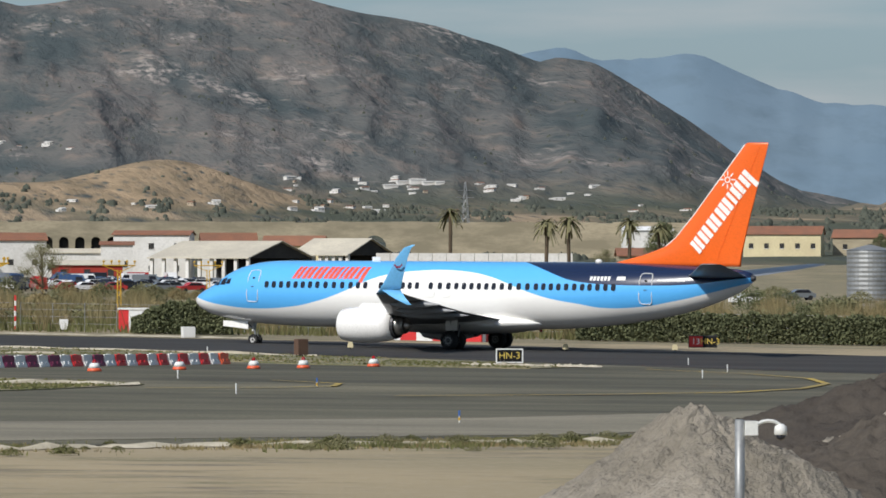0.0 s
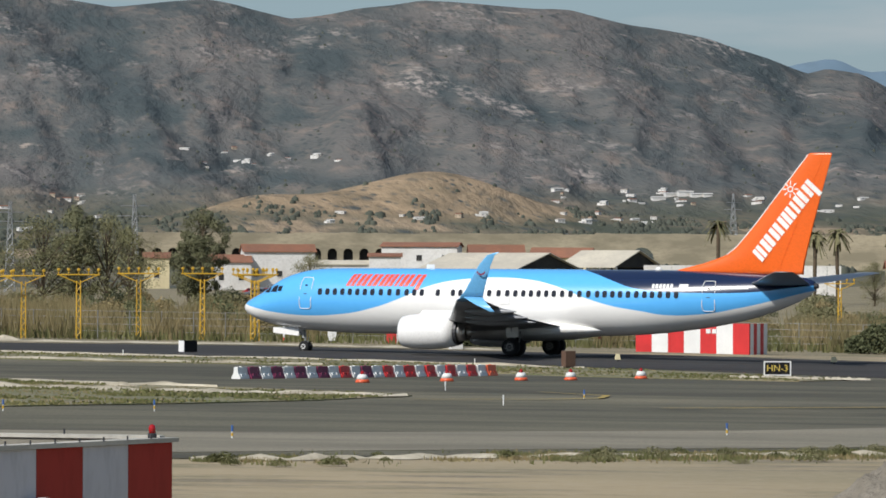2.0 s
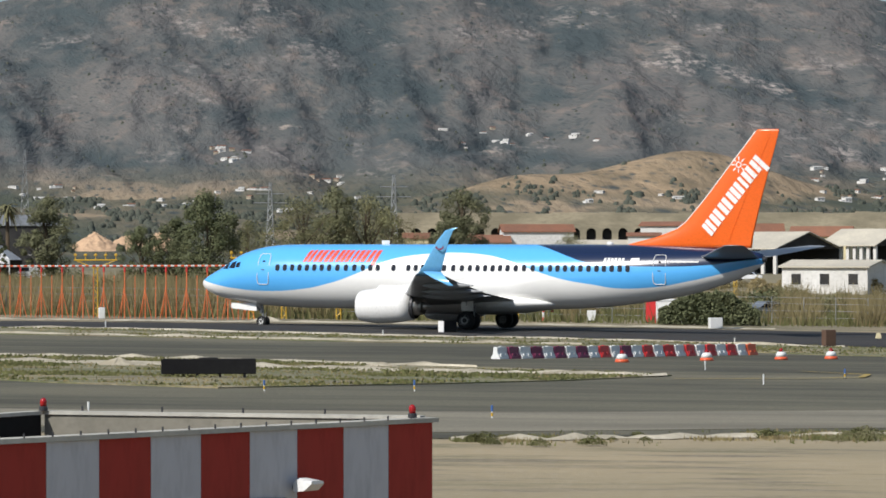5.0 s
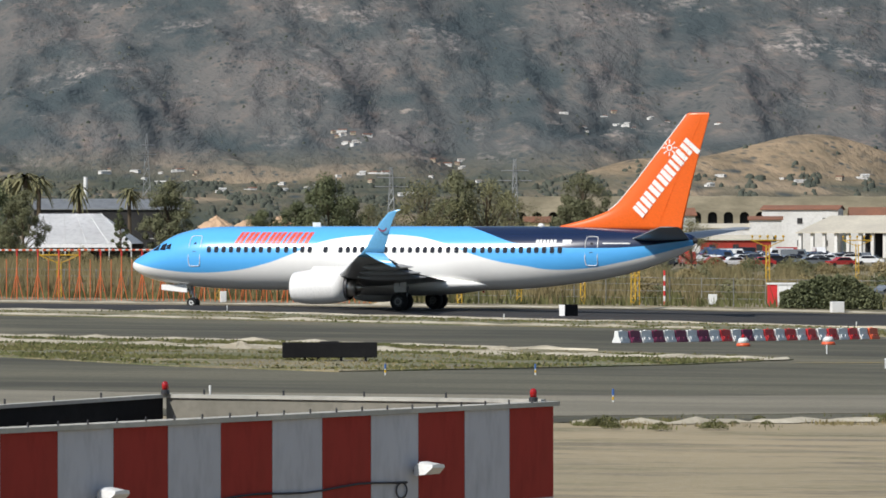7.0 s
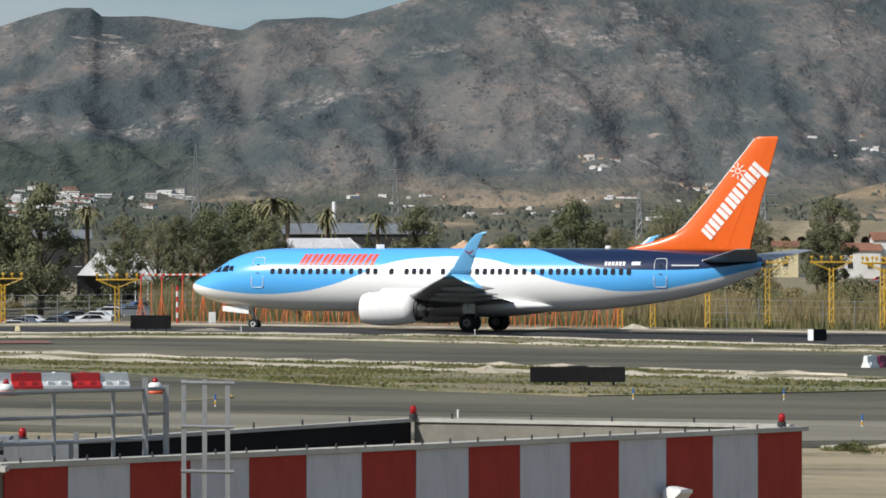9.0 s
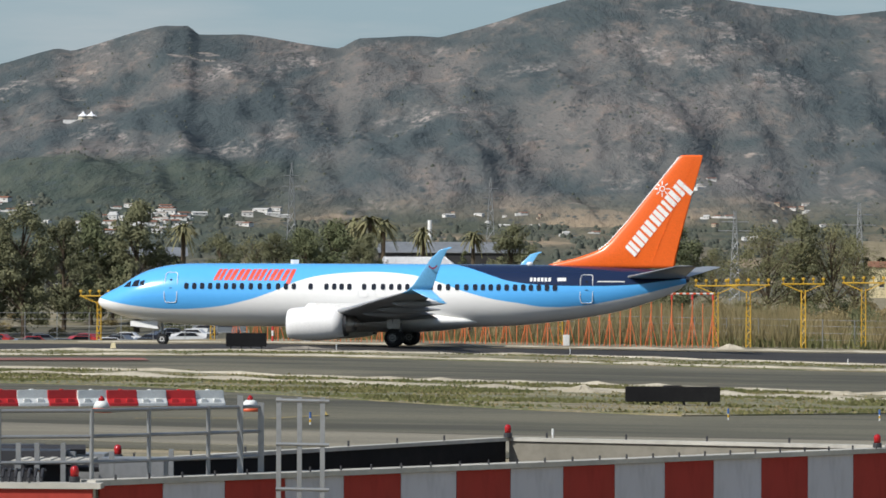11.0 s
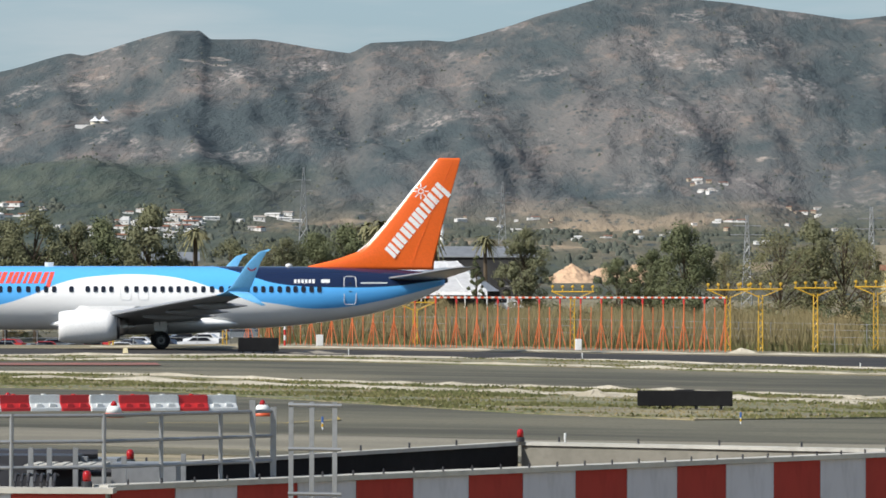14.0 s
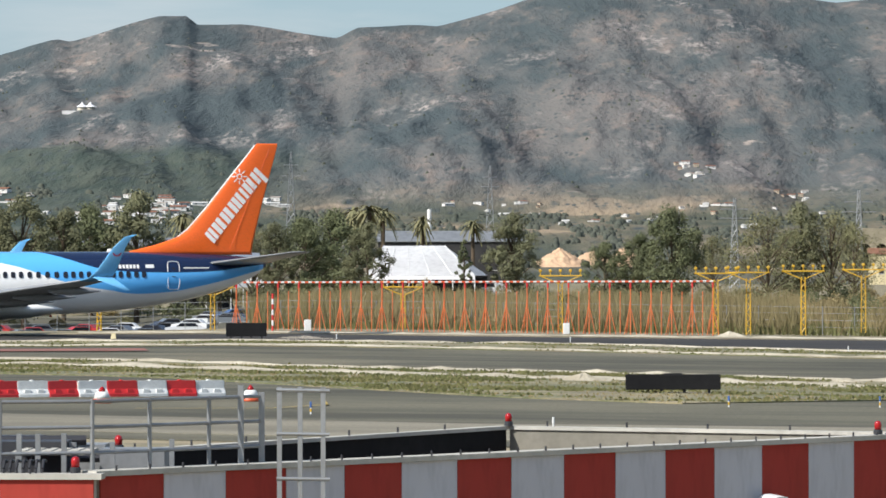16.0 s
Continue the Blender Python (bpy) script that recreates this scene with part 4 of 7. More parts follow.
# ---- the chequered enclosure in the foreground ----
def check_wall(name, a, b, top, n, first, thick=0.16, row_h=1.11, label=""):
    """A wall of painted squares in two rows from a to b; each square is a panel of its own."""
    a, b = Vector((*a, 0)), Vector((*b, 0))
    L = (b - a).length
    ang = math.degrees(math.atan2(b.y - a.y, b.x - a.x))
    base = -0.45
    w = thing(name, label, "wall", pose(a.x, a.y, 0, 0, 0, ang), kind="structure")
    bm = bmesh.new()
    box(bm, 0, L, -thick / 2, thick / 2, base, top - 0.03)
    part("core", bm, M["concrete"], w)
    bm = bmesh.new()
    box(bm, -0.08, L + 0.08, -thick / 2 - 0.06, thick / 2 + 0.06, top - 0.03, top + 0.025)
    part("coping", bm, M["concrete"], w, "pale concrete coping")
    step = L / n
    for mt, k in ((M["wall_red"], 0), (M["wall_white"], 1)):
        bm = bmesh.new()
        box(bm, 0.003, step - 0.003, -0.012, 0.012, 0.003, row_h - 0.003)
        bmesh.ops.bevel(bm, geom=bm.edges[:], offset=0.003, segments=1, affect="EDGES")
        up = mesh_of(bm, "panel", mt)
        bm = bmesh.new()
        box(bm, 0.003, step - 0.003, -0.012, 0.012, 0.003, top - 0.03 - row_h - base)
        low = mesh_of(bm, "panel", mt)
        for i in range(n):
            if (i + first) % 2 == k:
                for s in (-1, 1):
                    part("panel", up, None, w, at=pose(i * step, s * (thick / 2 + 0.012), top - 0.03 - row_h))
            else:
                for s in (-1, 1):
                    part("panel", low, None, w, at=pose(i * step, s * (thick / 2 + 0.012), base))
    # small clips along the coping
    bm = bmesh.new()
    for i in range(int(L / 0.45)):
        rod(bm, (0.2 + i * 0.45, -thick / 2 - 0.04, top + 0.02), (0.2 + i * 0.45, -thick / 2 - 0.04, top + 0.075), 0.012, 5)
    part("clips", bm, M["dark_metal"], w)
    return w


WALL_TOP = 2.07
CA, CL, CM, CB, CC = (4.30, 51.72), (-0.40, 54.0), (-6.4, 43.7), (-4.46, 42.4), (-12.0, 42.7)
front = check_wall("wall_1", CB, CA, WALL_TOP, 15, 0, label="red and white chequered wall of a low enclosure")
check_wall("wall_2", (-12.0, 42.5), (-4.42, 42.20), WALL_TOP - 0.02, 8, 1, label="sunlit red and white chequered wall")


def plain_wall(name, a, b, top, material, label):
    a, b = Vector((*a, 0)), Vector((*b, 0))
    L = (b - a).length
    w = thing(name, label, "wall", pose(a.x, a.y, 0, 0, 0, math.degrees(math.atan2(b.y - a.y, b.x - a.x))), kind="structure")
    bm = bmesh.new()
    box(bm, 0, L, -0.06, 0.06, -0.45, top)
    part("core", bm, material, w)
    bm = bmesh.new()
    box(bm, -0.05, L + 0.05, -0.09, 0.09, top, top + 0.045)
    part("coping", bm, M["concrete"], w)
    bm = bmesh.new()
    for i in range(int(L / 1.1)):
        rod(bm, (0.5 + i * 1.1, 0, top + 0.04), (0.5 + i * 1.1, 0, top + 0.11), 0.014, 5)
    part("clips", bm, M["dark_metal"], w)


# Shade is painted onto both inner walls: dark grey here, near-black on wall_4.
plain_wall("wall_3", (-0.34, 54.0), (4.22, 51.86), WALL_TOP, M["inner_wall"], "plain inner wall of the enclosure, grey darkened for its shade")
plain_wall("wall_4", (-6.4, 43.75), (-0.46, 53.95), WALL_TOP, M["black"], "inner wall of the enclosure, painted near-black for its shade")


def warning_lamp(x, y, z, s=0.74):
    t = thing("warning_lamp", "red obstruction lamp on a short dark base", "lamp", pose(x, y, z), "obstruction lamps")
    bm = bmesh.new()
    lathe(bm, [(0, 0.075 * s), (0.07 * s, 0.075 * s), (0.08 * s, 0.06 * s)], "z", 14)
    bmesh.ops.recalc_face_normals(bm, faces=bm.faces)
    part("base", bm, M["dark_metal"], t)
    bm = bmesh.new()
    lathe(bm, [(0.08 * s, 0.058 * s), (0.17 * s, 0.06 * s), (0.21 * s, 0.045 * s), (0.225 * s, 0.01)], "z", 16)
    bmesh.ops.recalc_face_normals(bm, faces=bm.faces)
    part("lens", bm, M["lamp_red"], t, "domed red lens", True)


warning_lamp(4.12, 51.56, WALL_TOP + 0.025)
warning_lamp(-0.38, 53.9, WALL_TOP + 0.045)
warning_lamp(-4.64, 46.76, WALL_TOP + 0.045)
warning_lamp(-4.63, 42.30, WALL_TOP + 0.005)


def flood_lamp(u, z):
    """A white hooded flood lamp on the chequered wall."""
    a, b = Vector((*CB, 0)), Vector((*CA, 0))
    d = (b - a).normalized()
    o = Vector((d.y, -d.x, 0))
    p = a + d * u + o * 0.11
    t = thing("flood_lamp", "white hooded flood lamp bracketed to the wall", "lamp", pose(p.x, p.y, z, 0, 0, math.degrees(math.atan2(o.y, o.x))) @ Matrix.Scale(0.78, 4), "wall lamps")
    bm = bmesh.new()
    rings = [[(x, w * c, zz + h * s) for c, s in ((1, -0.55), (0.9, 0.35), (0.45, 0.5), (-0.45, 0.5), (-0.9, 0.35), (-1, -0.55))] for x, w, zz, h in ((0.06, 0.10, 0.02, 0.14), (0.16, 0.16, 0.05, 0.20), (0.34, 0.17, 0.05, 0.16), (0.46, 0.15, 0.09, 0.05))]
    loft(bm, rings)
    bmesh.ops.recalc_face_normals(bm, faces=bm.faces)
    part("hood", bm, M["white"], t)
    bm = bmesh.new()
    rod(bm, (-0.02, 0, 0), (0.1, 0, 0), 0.035, 8)
    part("bracket", bm, M["dark_metal"], t)


flood_lamp(10.16, 1.36)
flood_lamp(4.87, 1.30)
# cable along the wall
bm = bmesh.new()
a, b = Vector((*CB, 0)), Vector((*CA, 0))
d = (b - a).normalized()
o = Vector((d.y, -d.x, 0)) * 0.125
pts = [a + o + d * (4 + 6.0 * i / 20) + Vector((0, 0, 1.13 + 0.12 * i / 20 - 0.02 * math.sin(i))) for i in range(21)]
for p, q in zip(pts, pts[1:]):
    rod(bm, p, q, 0.013, 5)
loop = [pts[-1] + d * (0.16 * math.sin(t) * 0.6 - 0.1) + Vector((0, 0, -0.09 + 0.09 * math.cos(t))) for t in (i * math.pi / 6 for i in range(13))]
for p, q in zip(loop, loop[1:]):
    rod(bm, p, q, 0.010, 5)
solid("cable", bm, M["dark_metal"], "thin dark cable clipped along the wall", "cable")


def at_view(az, z, r):
    return Vector((r * math.sin(radians(az)), r * math.cos(radians(az)), z))


# railing and ladder at the corner of the enclosure
def rw(az):
    """Just behind the outer wall at this bearing."""
    if az < -6.02:
        return 42.75
    t = math.tan(radians(az))
    u = (CA[0] - t * CA[1]) / ((CA[0] - CB[0]) - t * (CA[1] - CB[1]))
    return math.hypot(CA[0] - (CA[0] - CB[0]) * u, CA[1] - (CA[1] - CB[1]) * u) + 0.28


def railing():
    t = thing("railing", "grey galvanised tube railing on the enclosure", "railing")
    for az in (-7.26, -6.02, -5.25, -4.45):
        bm = bmesh.new()
        rod(bm, at_view(az, 0.0, rw(az)), at_view(az, 2.80, rw(az)), 0.022, 8)
        part("post", bm, M["grey_metal"], t)
    for az in (-4.02, -3.74):
        bm = bmesh.new()
        p = at_view(az, 0, rw(az))
        box(bm, p.x - 0.03, p.x + 0.03, p.y - 0.03, p.y + 0.03, 0.0, 2.90 if az < -3.9 else 2.82)
        part("post", bm, M["grey_metal"], t)
    for az in (-5.75, -4.95, -6.4, -7.0, -6.75):
        bm = bmesh.new()
        p = at_view(az, 0, rw(az) + 0.6)
        box(bm, p.x - 0.025, p.x + 0.025, p.y - 0.025, p.y + 0.025, 0.0, 2.34 if az > -6 else 2.44)
        part("stanchion", bm, M["grey_metal"], t)
    for z in (2.78, 2.52, 2.26):
        bm = bmesh.new()
        stops = [-9.5, -7.26, -6.02, -5.25, -4.45, -3.72]
        for a, b in zip(stops, stops[1:]):
            rod(bm, at_view(a, z, rw(a)), at_view(b, z, rw(b)), 0.019, 8)
        part("rail", bm, M["grey_metal"], t)
    lad = thing("ladder", "grey steel ladder leaning over the wall top", "ladder")
    for az in (-3.50, -3.22, -2.91):
        bm = bmesh.new()
        p = at_view(az, 0, 43.6)
        box(bm, p.x - 0.024, p.x + 0.024, p.y - 0.025, p.y + 0.025, -0.35, 2.90)
        part("upright", bm, M["grey_metal"], lad)
    for z in (0.1, 0.55, 1.0, 1.5, 1.96, 2.42, 2.87):
        bm = bmesh.new()
        rod(bm, at_view(-3.54, z, 43.58), at_view(-2.82 if z > 1.2 else -3.2, z - 0.01, 43.58), 0.019, 8)
        part("rung", bm, M["grey_metal"], lad)


railing()


def equipment():
    t = thing("control_box", "grey steel equipment boxes inside the enclosure", "equipment")
    for az, r, w, z0, z1 in ((-6.9, 44.6, 0.9, 1.2, 2.32), (-6.3, 45.5, 0.8, 1.2, 2.25), (-5.45, 45.0, 0.7, 1.2, 2.22), (-7.4, 46.5, 1.2, 1.2, 2.30)):
        p = at_view(az, 0, r)
        bm2 = bmesh.new()
        box(bm2, p.x - w / 2, p.x + w / 2, p.y - 0.3, p.y + 0.3, z0 - 1.6, z1, top=0.01)
        part("cabinet", bm2, M["dark_metal"] if az < -6.5 else M["grey_metal"], t)
    bm = bmesh.new()
    for k in range(7):
        x = -4.96 - k * 0.065
        pts = [Vector((x, 42.28, z)) for z in (-0.3, 1.0, 1.9, 2.12)] + [Vector((x, 42.38, 2.2)), Vector((x, 42.6, 2.18))]
        for p, q in zip(pts, pts[1:]):
            rod(bm, p, q, 0.016, 6)
    solid("cable", bm, M["dark_metal"], "thick dark cable running over the wall", "cable")


equipment()


# ---- gantry masts, antenna array and fences behind the runway ----
def light_mast():
    t = thing("approach_light_mast", "yellow lattice mast carrying a bar of approach lamps", "light mast", group="approach light masts")
    h = 4.75
    for sx in (-0.16, 0.16):
        bm = bmesh.new()
        for sy in (-0.14, 0.14):
            rod(bm, (sx, sy, 0), (sx * 0.85, sy, h - 0.4), 0.035, 6)
        for k in range(10):
            z0, z1 = h * 0.09 * k, h * 0.09 * (k + 1)
            s = 1 if k % 2 else -1
            rod(bm, (sx, -0.14 * s, z0), (sx, 0.14 * s, z1), 0.018, 5)
        part("leg", bm, M["yellow"], t)
    for sy in (-0.14, 0.14):
        bm = bmesh.new()
        for k in range(11):
            z0, z1 = h * 0.083 * k, h * 0.083 * (k + 1)
            q = 1 if k % 2 else -1
            rod(bm, (-0.15 * q, sy, z0), (0.15 * q, sy, z1), 0.02, 5)
        part("lacing", bm, M["yellow"], t)
    bm = bmesh.new()
    rod(bm, (-1.5, 0, h), (1.5, 0, h), 0.05, 8)
    rod(bm, (-1.5, 0.2, h), (1.5, 0.2, h), 0.03, 6)
    part("crossbar", bm, M["yellow"], t)
    for s in (-1, 1):
        bm = bmesh.new()
        rod(bm, (s * 1.35, 0, h - 0.03), (s * 0.12, 0, h - 0.55), 0.04, 6)
        part("brace", bm, M["yellow"], t)
    for x in (-1.4, -0.7, 0, 0.7, 1.4):
        bm = bmesh.new()
        rod(bm, (x, 0, h + 0.04), (x, 0, h + 0.26), 0.035, 6)
        lathe(bm, [(-0.12, 0.06), (-0.1, 0.11), (0.06, 0.11), (0.1, 0.07)], "y", 10, (x, 0, h + 0.36))
        bmesh.ops.recalc_face_normals(bm, faces=bm.faces)
        part("lamp", bm, M["yellow"], t, "small yellow lamp head")
    return t


mast = light_mast()
MASTS = [(14.7, 297), (18.6, 298), (22.9, 299), (27.5, 300), (31.0, 299), (31.6, 302), (1.55, 296), (-9.6, 301), (-23.0, 299), (-33.0, 318), (50.5, 372), (88, 402), (98.5, 400), (66, 420), (36, 345), (118, 420)]
mast.matrix_world = pose(12.4, 296, 3.84 - 4.75, 0, 0, -3)
for x, y in MASTS:
    bar = 2.9 if x < -5 else 3.69 if x < 5 else 3.84 + 0.022 * min(x - 12, 18)
    g = spot(math.degrees(math.atan2(x, y)), math.hypot(x, y)).z
    copy_thing(mast, pose(x, y, min(bar - 4.75, g) if y < 330 else g + 0.6 - 0.6, 0, 0, (x * 37) % 11 - 5))


def antenna_array():
    t = thing("antenna_array", "long orange lattice fence carrying a striped antenna beam", "antenna array")
    x0, x1, y0, y1 = -20.6, 12.0, 289.0, 291.5
    n = 47
    h = 3.62

    def at(u, z, dy=0.0):
        x = x0 + (x1 - x0) * u
        return Vector((x, y0 + (y1 - y0) * u + dy, fall(x) + z * (3.12 - fall(x)) / h))

    for i in range(n):
        u = i / (n - 1)
        bm = bmesh.new()
        rod(bm, at(u, 0), at(u, h if i % 2 == 0 else h * 0.86), 0.032 if i % 2 else 0.045, 6)
        part("post", bm, M["mast_orange"], t)
        if i % 2 == 0:
            bm = bmesh.new()
            rod(bm, at(u, 0, 0.9) - Vector((0.25, 0, 0)), at(u, h * 0.72), 0.032, 5)
            rod(bm, at(u, 0) + Vector((0.42, 0, 0)), at(u, h * 0.55), 0.026, 5)
            rod(bm, at(u, 0) - Vector((0.42, 0, 0)), at(u, h * 0.62), 0.026, 5)
            part("strut", bm, M["mast_orange"], t)
            bm = bmesh.new()
            rod(bm, at(u, h * 0.93), at(u, h + 0.12), 0.075, 6)
            part("element", bm, M["red_plastic"], t)
    for i in range(140):
        bm = bmesh.new()
        rod(bm, at(i / 140, h + 0.18), at((i + 1) / 140, h + 0.18), 0.075, 6)
        part("beam", bm, M["white_plastic"] if i % 2 else M["orange_plastic"], t)


antenna_array()


def checker_screen():
    """Red and white striped shelter behind the runway."""
    g = fall(61.8)
    t = thing("equipment_shelter", "red and white striped equipment shelter behind the runway", "shelter", pose(61.8, 276.0, g, 0, 0, -41))
    L, D, h, n = 8.7, 2.5, 2.05, 7
    for i in range(n):
        bm = bmesh.new()
        box(bm, -L + L * i / n, -L + L * (i + 1) / n, 0, 0.16, -0.3, h)
        part("panel", bm, M["white"] if i % 2 else M["red_plastic"], t)
    for i in range(5):
        bm = bmesh.new()
        box(bm, -0.16, -0.003, 0.16 + (D - 0.16) * i / 5, 0.16 + (D - 0.16) * (i + 1) / 5, -0.3, h)
        part("panel", bm, M["red_plastic"] if i % 2 else M["white"], t)
    bm = bmesh.new()
    box(bm, -L, -0.165, 0.165, D, -0.3, h - 0.01)
    part("body", bm, M["red_plastic"], t)
    for x in (-3.25, -2.8, -6.4):
        bm = bmesh.new()
        box(bm, x, x + 0.32, -0.05, -0.004, 1.38, 1.68)
        part("sign_plate", bm, M["white"], t)


checker_screen()


# ---- barriers, lamps, signs and posts on the field ----
def jersey(material):
    bm = bmesh.new()
    rings = []
    for x in (-0.56, -0.52, 0.52, 0.56):
        k = 0.94 if abs(x) > 0.54 else 1.0
        rings.append([(x, y * k, z) for y, z in ((-0.24, 0.0), (0.24, 0.0), (0.23, 0.12), (0.12, 0.34), (0.10, 0.70 * k), (-0.10, 0.70 * k), (-0.12, 0.34), (-0.23, 0.12))])
    loft(bm, rings)
    for s in (-1, 1):
        box(bm, -0.36, -0.12, s * 0.17 - 0.05, s * 0.17 + 0.05, 0.08, 0.32, top=0.02)
        box(bm, 0.12, 0.36, s * 0.17 - 0.05, s * 0.17 + 0.05, 0.08, 0.32, top=0.02)
    rod(bm, (0, 0, 0.68), (0, 0, 0.74), 0.07, 10)
    bmesh.ops.recalc_face_normals(bm, faces=bm.faces)
    return mesh_of(bm, "barrier", material)


JW, JR, JO, JP = jersey(M["white_plastic"]), jersey(M["red_plastic"]), jersey(M["orange_plastic"]), jersey(M["purple_plastic"])


def barrier_row(pts, group, k=1.0):
    for me, x, y, yaw in pts:
        ob = new("traffic_barrier", me)
        ob.matrix_world = pose(*on(x, y, 0.03), 0, 0, yaw) @ Matrix.Diagonal((k, 1, 0.74, 1))
        tagged(ob, "red plastic water-filled traffic barrier" if me is JR else "faded purple-red plastic water-filled traffic barrier" if me is JP else "orange plastic water-filled traffic barrier" if me is JO else "white plastic water-filled traffic barrier", "barrier", group)


row = []
for i in range(24):
    u = (i + 0.5) / 24
    x, y = 18.3 + 13.85 * u, 184.1 + 14.6 * u
    row.append((JO if i == 23 else JW if i % 2 == 0 else JP if i in (1, 3, 5, 7, 11) else JR, x, y, 50 + random.uniform(-4, 4)))
barrier_row(row, "first row of barriers", 0.72)
barrier_row([(JW if i % 2 == 0 else JR, -10.95 - i * 0.905, 140.3 - i * 0.60, 33 + random.uniform(-4, 4)) for i in range(15)], "second row of barriers")


def cone_lamp():
    t = thing("marker_cone", "white marker cone with an orange skirt and red top lamp", "cone", group="marker cones")
    for nm, prof, mt in (("skirt", [(0, 0.31), (0.06, 0.31), (0.14, 0.27)], M["orange_plastic"]), ("body", [(0.14, 0.27), (0.30, 0.21), (0.36, 0.15)], M["white_plastic"]), ("lamp", [(0.36, 0.10), (0.44, 0.09), (0.50, 0.05), (0.52, 0.01)], M["lamp_red"])):
        bm = bmesh.new()
        lathe(bm, prof, "z", 18)
        bmesh.ops.recalc_face_normals(bm, faces=bm.faces)
        part(nm, bm, mt, t, "", True)
    return t


cone = cone_lamp()
cone.matrix_world = pose(*on(23.5, 180.9, 0.03))
for x, y in ((27.9, 185.7), (31.85, 189.4), (34.53, 191.6), (38.8, 196.6), (-13.56, 131.5), (-9.2, 135.4), (-17.9, 139.5)):
    copy_thing(cone, pose(*on(x, y, 0.03)))


def edge_post(x, y, blue, h=0.37):
    t = thing("edge_marker", "short blue and yellow edge marker post" if blue else "short white edge marker post", "marker post", pose(*on(x, y, 0.03)), "edge markers")
    bm = bmesh.new()
    rod(bm, (0, 0, 0), (0, 0, h), 0.022, 8)
    part("stem", bm, M["white"], t)
    bm = bmesh.new()
    rod(bm, (0, 0, h * 0.55), (0, 0, h), 0.032, 8)
    part("sleeve", bm, M["blue"] if blue else M["white_plastic"], t)
    if blue:
        bm = bmesh.new()
        rod(bm, (0, 0, h * 0.2), (0, 0, h * 0.45), 0.030, 8)
        part("band", bm, M["yellow"], t)


M["blue"] = paint("blue_sleeve", (0.05, 0.13, 0.36), 0.4)
for x, y, bl in ((11.08, 137.8, 1), (11.34, 114.7, 1), (29.2, 159.1, 1), (26.7, 122.2, 1), (24.57, 149.9, 0), (25.4, 169.5, 0), (50.5, 180.8, 0), (57.3, 207.8, 0), (55.3, 193.6, 0), (-6.67, 124.1, 1), (6.1, 136.0, 1), (0.4, 114.0, 0), (1.9, 252, 0), (-12, 252, 0), (35, 223, 0), (17, 233, 0)):
    edge_post(x, y, bl)


def slab(name, x, y, w, h, d, yaw, material, label, category, feet=True, lift=0.03):
    t = thing(name, label, category, pose(*on(x, y, lift), 0, 0, yaw))
    bm = bmesh.new()
    box(bm, -w / 2, w / 2, -d / 2, d / 2, 0.12 if feet else 0.0, h)
    bmesh.ops.bevel(bm, geom=bm.edges[:], offset=0.02, segments=1, affect="EDGES")
    part("panel", bm, material, t)
    if feet:
        for s in (-0.38, -0.12, 0.12, 0.38):
            bm = bmesh.new()
            rod(bm, (s * w, 0, 0), (s * w, 0, 0.14), 0.05, 8)
            part("foot", bm, M["dark_metal"], t)
    return t


big = slab("sign_board", 4.75, 149.7, 3.35, 0.66, 0.35, 0, M["black"], "black back of a long low airfield sign", "sign", lift=0.07)
bm = bmesh.new()
box(bm, -0.35, 0.35, -0.12, 0.12, 0.655, 0.70, top=0.03)
part("lid", bm, M["black"], big)
slab("sign_board", -17.3, 250.9, 2.4, 0.92, 0.35, 2, M["black"], "black back of a low airfield sign by the runway", "sign", lift=0.07)
M["brown"] = mottled("brown_panel", (0.12, 0.065, 0.04), (0.08, 0.045, 0.03), 0.8, 8.0, 0.6)
slab("sign_board", 38.95, 216.8, 0.62, 0.95, 0.45, 20, M["brown"], "brown back of a small upright airfield sign", "sign")


def box_marker(x, y):
    t = thing("box_marker", "small box sign, lit end painted white and shaded face dark", "sign", pose(*on(x, y, 0.06), 0, 0, 35))
    bm = bmesh.new()
    box(bm, -0.5, 0.5, -0.25, 0.25, 0, 0.68)
    bmesh.ops.bevel(bm, geom=bm.edges[:], offset=0.02, segments=1, affect="EDGES")
    part("case", bm, M["black"], t)
    # Sunlight on the left end is put into colour: white plate, black case.
    bm = bmesh.new()
    box(bm, -0.535, -0.503, -0.25, 0.25, 0.01, 0.67)
    part("lit_end_plate", bm, M["white"], t, "white plate painting the lit end")


box_marker(22.0, 249)
slab("cabinet", 42.2, 277, 0.85, 0.72, 0.5, 8, M["white"], "small white field cabinet", "cabinet", feet=False)
slab("cabinet", -15.6, 286.5, 0.45, 0.75, 0.4, 8, M["white"], "small white field cabinet", "cabinet", feet=False)
slab("cabinet", 1.9, 287, 0.4, 0.75, 0.4, 8, M["white"], "small white field cabinet", "cabinet", feet=False)


def text_mesh(body, size, material, parent, at, name="lettering"):
    c = bpy.data.curves.new(name, "FONT")
    c.body, c.size, c.align_x, c.align_y, c.extrude = body, size, "CENTER", "CENTER", 0.004
    tmp = new("tmp", c)
    me = bpy.data.meshes.new_from_object(tmp)
    bpy.data.objects.remove(tmp)
    me.materials.clear()
    me.materials.append(material)
    return part(name, me, None, parent, at=at)


M["sign_yellow"] = paint("sign_yellow", (0.62, 0.46, 0.09), 0.5, 0.1)


